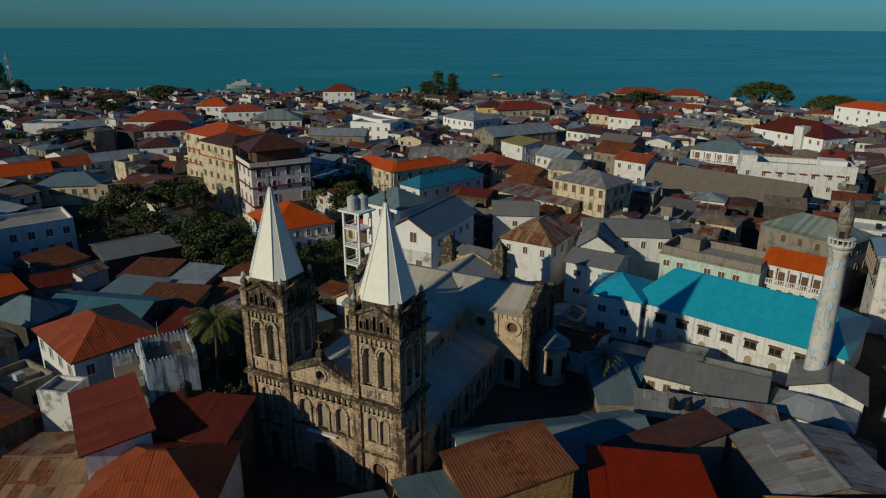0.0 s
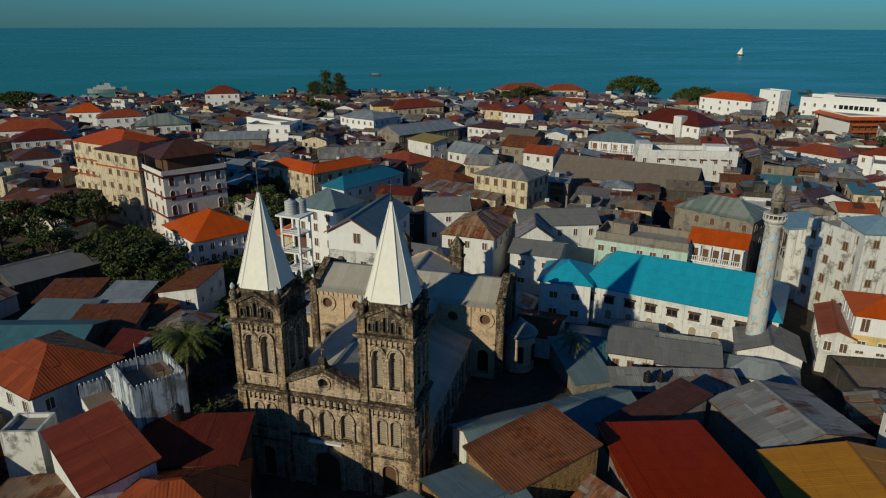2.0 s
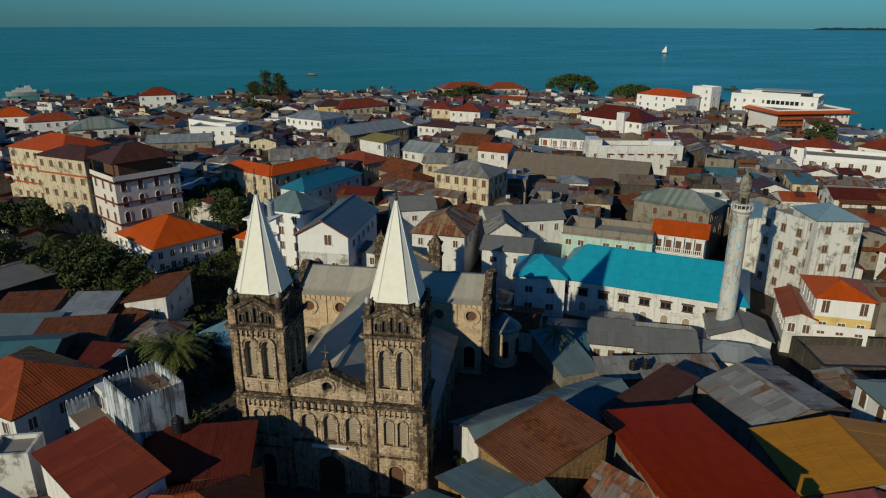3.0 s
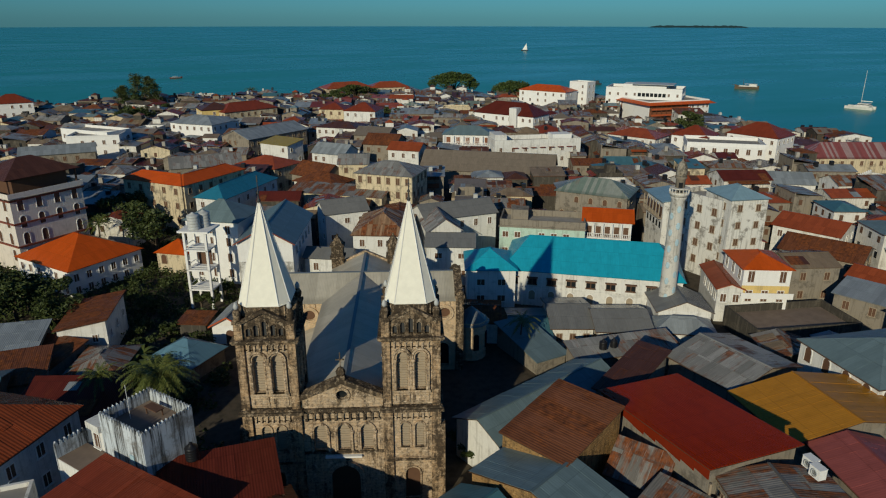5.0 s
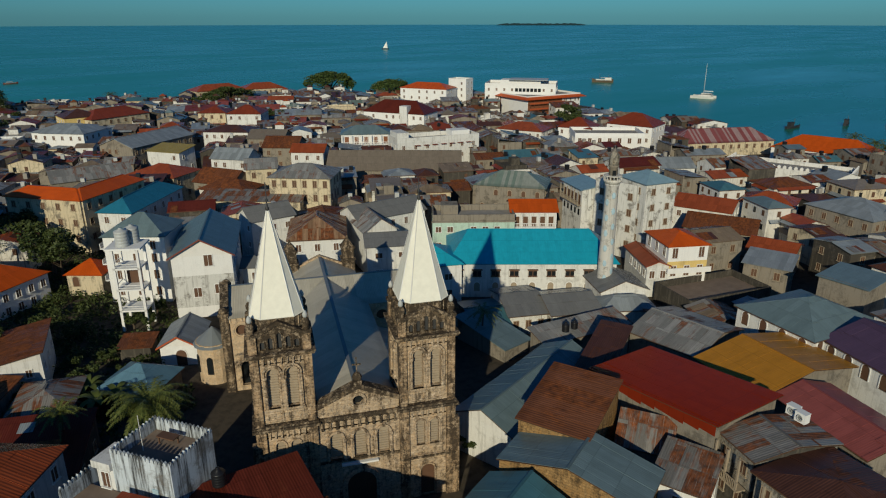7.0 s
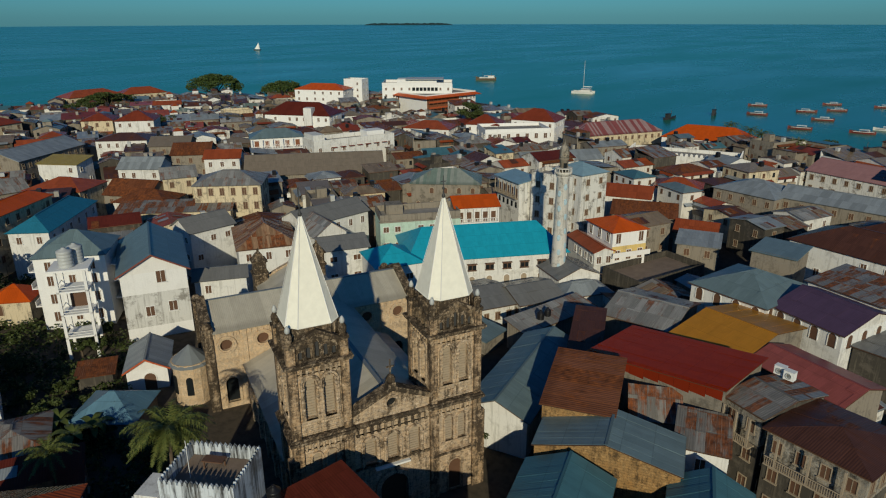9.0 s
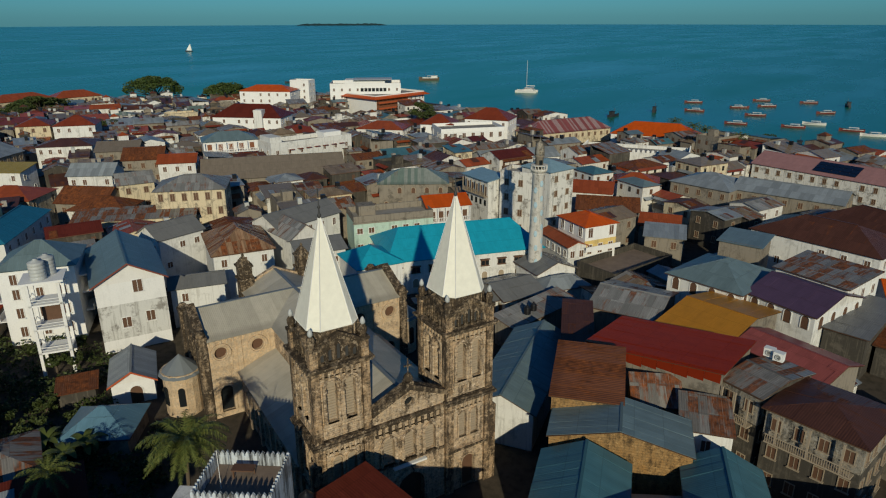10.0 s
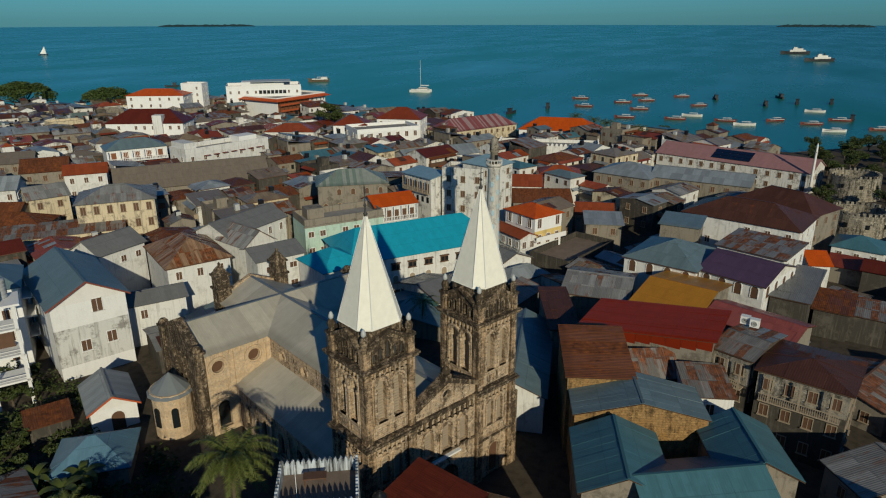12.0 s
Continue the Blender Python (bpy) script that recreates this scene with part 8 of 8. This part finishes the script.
class Mass:
    """Many far houses in one mesh."""

    def __init__(self):
        self.v, self.f, self.uv, self.mi, self.slots = [], [], [], [], []

    def slot(self, material):
        if material not in self.slots:
            self.slots.append(material)
        return self.slots.index(material)

    def face(self, pts, uv, material):
        k = len(self.v)
        self.v += [tuple(p) for p in pts]
        self.f.append(tuple(range(k, k + len(pts))))
        self.uv += uv
        self.mi.append(self.slot(material))

    def block(self, m, x0, x1, y0, y1, z0, z1, material):
        p = [m @ Vector(q) for q in ((x0, y0, z0), (x1, y0, z0), (x1, y1, z0), (x0, y1, z0), (x0, y0, z1), (x1, y0, z1), (x1, y1, z1), (x0, y1, z1))]
        for f in ((4, 5, 6, 7), (0, 1, 5, 4), (1, 2, 6, 5), (2, 3, 7, 6), (3, 0, 4, 7)):
            self.face([p[i] for i in f], [(0, 0)] * 4, material)

    def house(self, x, y, w, d, turn, e, rise, kind, roof, wall):
        m = pose(x, y, GROUND, 0, 0, turn)
        X, Y = w / 2, d / 2
        self.block(m, -X, X, -Y, Y, -0.3, e, M[wall])
        if kind == "flat":
            for r in ((-X, X, -Y, -Y + 0.3), (-X, X, Y - 0.3, Y), (-X, -X + 0.3, -Y, Y), (X - 0.3, X, -Y, Y)):
                self.block(m, *r, e, e + 0.8, M[wall])
            if rng.random() < 0.5:
                k = rng.uniform(-0.5, 0.3)
                self.block(m, k * X, k * X + 2.6, -1.2, 1.2, e, e + 2.2, M[wall])
        else:
            if kind == "gable":
                for s in (-1, 1):
                    self.face([m @ Vector(q) for q in ((s * X, -Y, e), (s * X, Y, e), (s * X, 0, e + rise))], [(0, 0)] * 3, M[wall])
            if kind == "gable_y":
                for s in (-1, 1):
                    self.face([m @ Vector(q) for q in ((-X, s * Y, e), (X, s * Y, e), (0, s * Y, e + rise))], [(0, 0)] * 3, M[wall])
            if kind == "shed":
                self.block(m, -X, X, Y - 0.3, Y, e, e + rise * 0.92, M[wall])
            for poly in slopes(kind, w, d, e, rise, 0.35):
                pts, uv, nrm = flat_slope(poly)
                o = rng.uniform(0, 50)
                self.face([m @ p for p in pts], [(a + o, b + o) for a, b in uv], R[roof])
                low = [p - Vector((0, 0, 0.14)) for p in pts]
                self.face([m @ q for q in (low[0], low[1], pts[1], pts[0])], [(0, 0)] * 4, M["wood"])
        for poly, uv, nrm in patches(kind, w, d, e, rise, 0.35):
            self.face([m @ p for p in poly], uv, R[rng.choice(("rust", "zinc", "old", "tan", "patched", "brown"))])
        if kind in ("gable", "hip") and rng.random() < 0.10:      # a small raised attic
            px = rng.uniform(-0.25, 0.25) * w
            self.block(m, px - 1.6, px + 1.6, -1.5, 1.5, e, e + rise + 1.3, M[wall])
            for poly in slopes("hip", 3.2, 3.0, e + rise + 1.3, 1.0, 0.3):
                pts, uv, nrm = flat_slope(poly)
                self.face([m @ (p + Vector((px, 0, 0))) for p in pts], uv, R[rng.choice(("rust", "tile", "brown", roof))])
        for k, ln, off in front_walls(x, y, w, d, turn):
            side = m @ pose(0, 0, 0, 0, 0, 90 * k)
            if e > 4.5 and rng.random() < 0.45:                    # an awning or a timber gallery
                a, z = ln * rng.uniform(0.25, 0.46), e - rng.uniform(2.7, 3.3)
                if rng.random() < 0.3:
                    self.block(side, -a, a, -off - 0.9, -off, z, z + 1.1, M[rng.choice(("wood", "wood2", "trim", "grey_wood"))])
                    z += 2.4
                q = [Vector(p) for p in ((-a, -off - 1.3, z), (a, -off - 1.3, z), (a, -off, z + 0.5), (-a, -off, z + 0.5))]
                pts, uv, nrm = flat_slope(q)
                self.face([side @ p for p in pts], uv, R[rng.choice(("rust", "tile", "red2", "zinc", "patched"))])
        for extra in range(rng.choice((0, 0, 0, 1, 1, 2))):     # tanks and roof boxes
            px, py = rng.uniform(-0.35, 0.35) * w, rng.uniform(-0.3, 0.3) * d
            h = e + (0.1 if kind == "flat" else rise * 0.55)
            self.block(m, px - 0.5, px + 0.5, py - 0.5, py + 0.5, h, h + rng.uniform(0.9, 1.6), M[rng.choice(("black", "black", "tank", "concrete"))])
        for k, ln, off in front_walls(x, y, w, d, turn):
            cols, rows = max(1, int(ln / 2.9)), max(1, int((e - 0.6) / 3.2))
            for s in range(min(rows, 3)):
                z = e - 2.2 - s * 3.2
                for c in range(cols):
                    if rng.random() < 0.2:
                        continue
                    px = (c + 0.5 - cols / 2) * ln / cols
                    self.block(m @ pose(0, 0, 0, 0, 0, 90 * k), px - 0.42, px + 0.42, -off - 0.06, -off, z, z + 1.3, M[rng.choice(("pane", "wood", "wood"))])

    def done(self, name, label, category):
        me = bpy.data.meshes.new(name)
        me.from_pydata(self.v, [], self.f)
        layer = me.uv_layers.new(name="UVMap")
        layer.data.foreach_set("uv", [c for p in self.uv for c in p])
        for s in self.slots:
            me.materials.append(s)
        me.polygons.foreach_set("material_index", self.mi)
        tagged(new(name, me), label, category, kind="stuff")


def dress(ob, x, y, w, d, turn, e, rise, kind):
    """Awnings over the fronts and odd sheets laid on a roof."""
    for k, ln, off in front_walls(x, y, w, d, turn):
        if e > 4.5 and rng.random() < 0.5:
            m = pose(0, 0, 0, 0, 0, 90 * k)
            a, z = ln * rng.uniform(0.25, 0.46), e - rng.uniform(2.7, 3.3)
            pts = [m @ Vector(p) for p in ((-a, -off - 1.3, z), (a, -off - 1.3, z), (a, -off, z + 0.5), (-a, -off, z + 0.5))]
            link("awning", sheet_mesh("awning", [flat_slope(pts)], R[rng.choice(("rust", "tile", "red2", "zinc", "patched"))], 0.06), ob)
    for poly, uv, nrm in patches(kind, w, d, e, rise, 0.35):
        link("roof_patch", sheet_mesh("roof_patch", [(poly, uv, nrm)], R[rng.choice(("rust", "zinc", "old", "tan", "patched", "brown"))], 0.03), ob)


def patches(kind, w, d, e, rise, over):
    """Odd sheets that lie on the slopes of a roof."""
    if kind in ("flat", "hip"):
        return
    for poly in slopes(kind, w, d, e, rise, over):
        p0, p1, p3 = Vector(poly[0]), Vector(poly[1]), Vector(poly[-1])
        ex, up = (p1 - p0).normalized(), (p3 - p0).normalized()
        ln, ht, nrm = (p1 - p0).length, (p3 - p0).length, (p1 - p0).cross(p3 - p0).normalized()
        for q in range(rng.choice((0, 1, 2, 3))):
            a, b = rng.uniform(0.8, 2.6), min(ht * 0.9, rng.uniform(1.5, 3.2))
            s, r = rng.uniform(0, max(0.1, ln - a)), rng.uniform(0, max(0.05, ht - b))
            o = p0 + ex * s + up * r + nrm * (0.06 + 0.02 * q)
            yield [o, o + ex * a, o + ex * a + up * b, o + up * b], [(s, r), (s + a, r), (s + a, r + b), (s, r + b)], nrm


mass = Mass()
singles = 0
plots = []
for row in range(-7, 66):          # terraces of houses wall to wall, a lane after every row
    u = -480 + rng.uniform(0, 8)
    while u < 400:
        w, d = rng.uniform(5.5, 13.0), rng.uniform(7.2, 9.8)
        gx, gy = u + w / 2, row * 10.1 + rng.uniform(-0.8, 0.8) + 2.5 * math.sin(u / 37 + row)
        u += w + (rng.uniform(1.2, 2.4) if rng.random() < 0.25 else 0.1)
        a = radians(-27)
        x, y = gx * math.cos(a) - gy * math.sin(a) - 60, gx * math.sin(a) + gy * math.cos(a) + 20
        bear = math.degrees(math.atan2(x + 30, y + 20))
        if not seaward(x, y) or not -75 < bear < 118 or math.hypot(x + 30, y - 10) > 560:
            continue
        if any((x - p) ** 2 + (y - q) ** 2 < r * r for p, q, r in YARDS):
            continue
        plots.append((math.hypot(x + 30, y - 20), x, y, w, d, -27 + 4 * math.sin(u / 37 + row)))
for far, x, y, w0, d0, turn in sorted(plots):
    for tries in range(5):
        k = (1.0, 0.85, 0.7, 0.58, 0.45)[tries]
        w, d = w0 * k, d0 * (1.0, 1.0, 0.8, 0.7, 0.6)[tries]
        c = corners(x, y, w, d, turn, 0.02)
        if claim(c, x, y, math.hypot(w, d) / 2 + 1):
            break
    else:
        continue
    if rng.random() < 0.5:
        w, d, turn = d, w, turn + 90
    # outside the camera's view: houses here stay tall, to cast shade into it
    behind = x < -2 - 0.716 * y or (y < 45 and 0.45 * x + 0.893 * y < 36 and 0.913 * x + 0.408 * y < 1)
    # seen houses near the camera's path are kept low
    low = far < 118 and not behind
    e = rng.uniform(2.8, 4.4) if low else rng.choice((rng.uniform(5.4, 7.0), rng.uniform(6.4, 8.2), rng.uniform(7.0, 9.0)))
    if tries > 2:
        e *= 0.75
    if (x - 152) ** 2 + (y - 200) ** 2 < 24 ** 2 or (x - 178) ** 2 + (y - 226) ** 2 < 26 ** 2:     # houses kept low here so the shore hotel stays in view
        e = min(e, rng.uniform(3.2, 4.6))
    kind = rng.choice(("gable", "gable", "hip", "hip", "shed", "gable_y", "gable", "flat" if rng.random() < 0.35 and not low else "shed"))
    roof, wall = rng.choice(ROOFS), rng.choice(WALLS)
    rise = round(min(w, d) * rng.uniform(0.11, 0.21), 1)
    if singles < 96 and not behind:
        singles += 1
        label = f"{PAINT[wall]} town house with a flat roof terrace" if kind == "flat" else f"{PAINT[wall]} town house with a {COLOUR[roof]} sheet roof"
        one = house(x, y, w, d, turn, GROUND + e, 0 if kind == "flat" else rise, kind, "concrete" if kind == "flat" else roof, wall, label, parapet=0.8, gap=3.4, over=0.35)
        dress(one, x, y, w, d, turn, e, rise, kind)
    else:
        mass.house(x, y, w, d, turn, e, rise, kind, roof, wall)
mass.done("town_houses", "dense far streets, and unseen nearer ones, of plastered houses with rusted, grey and red roofs", "houses")
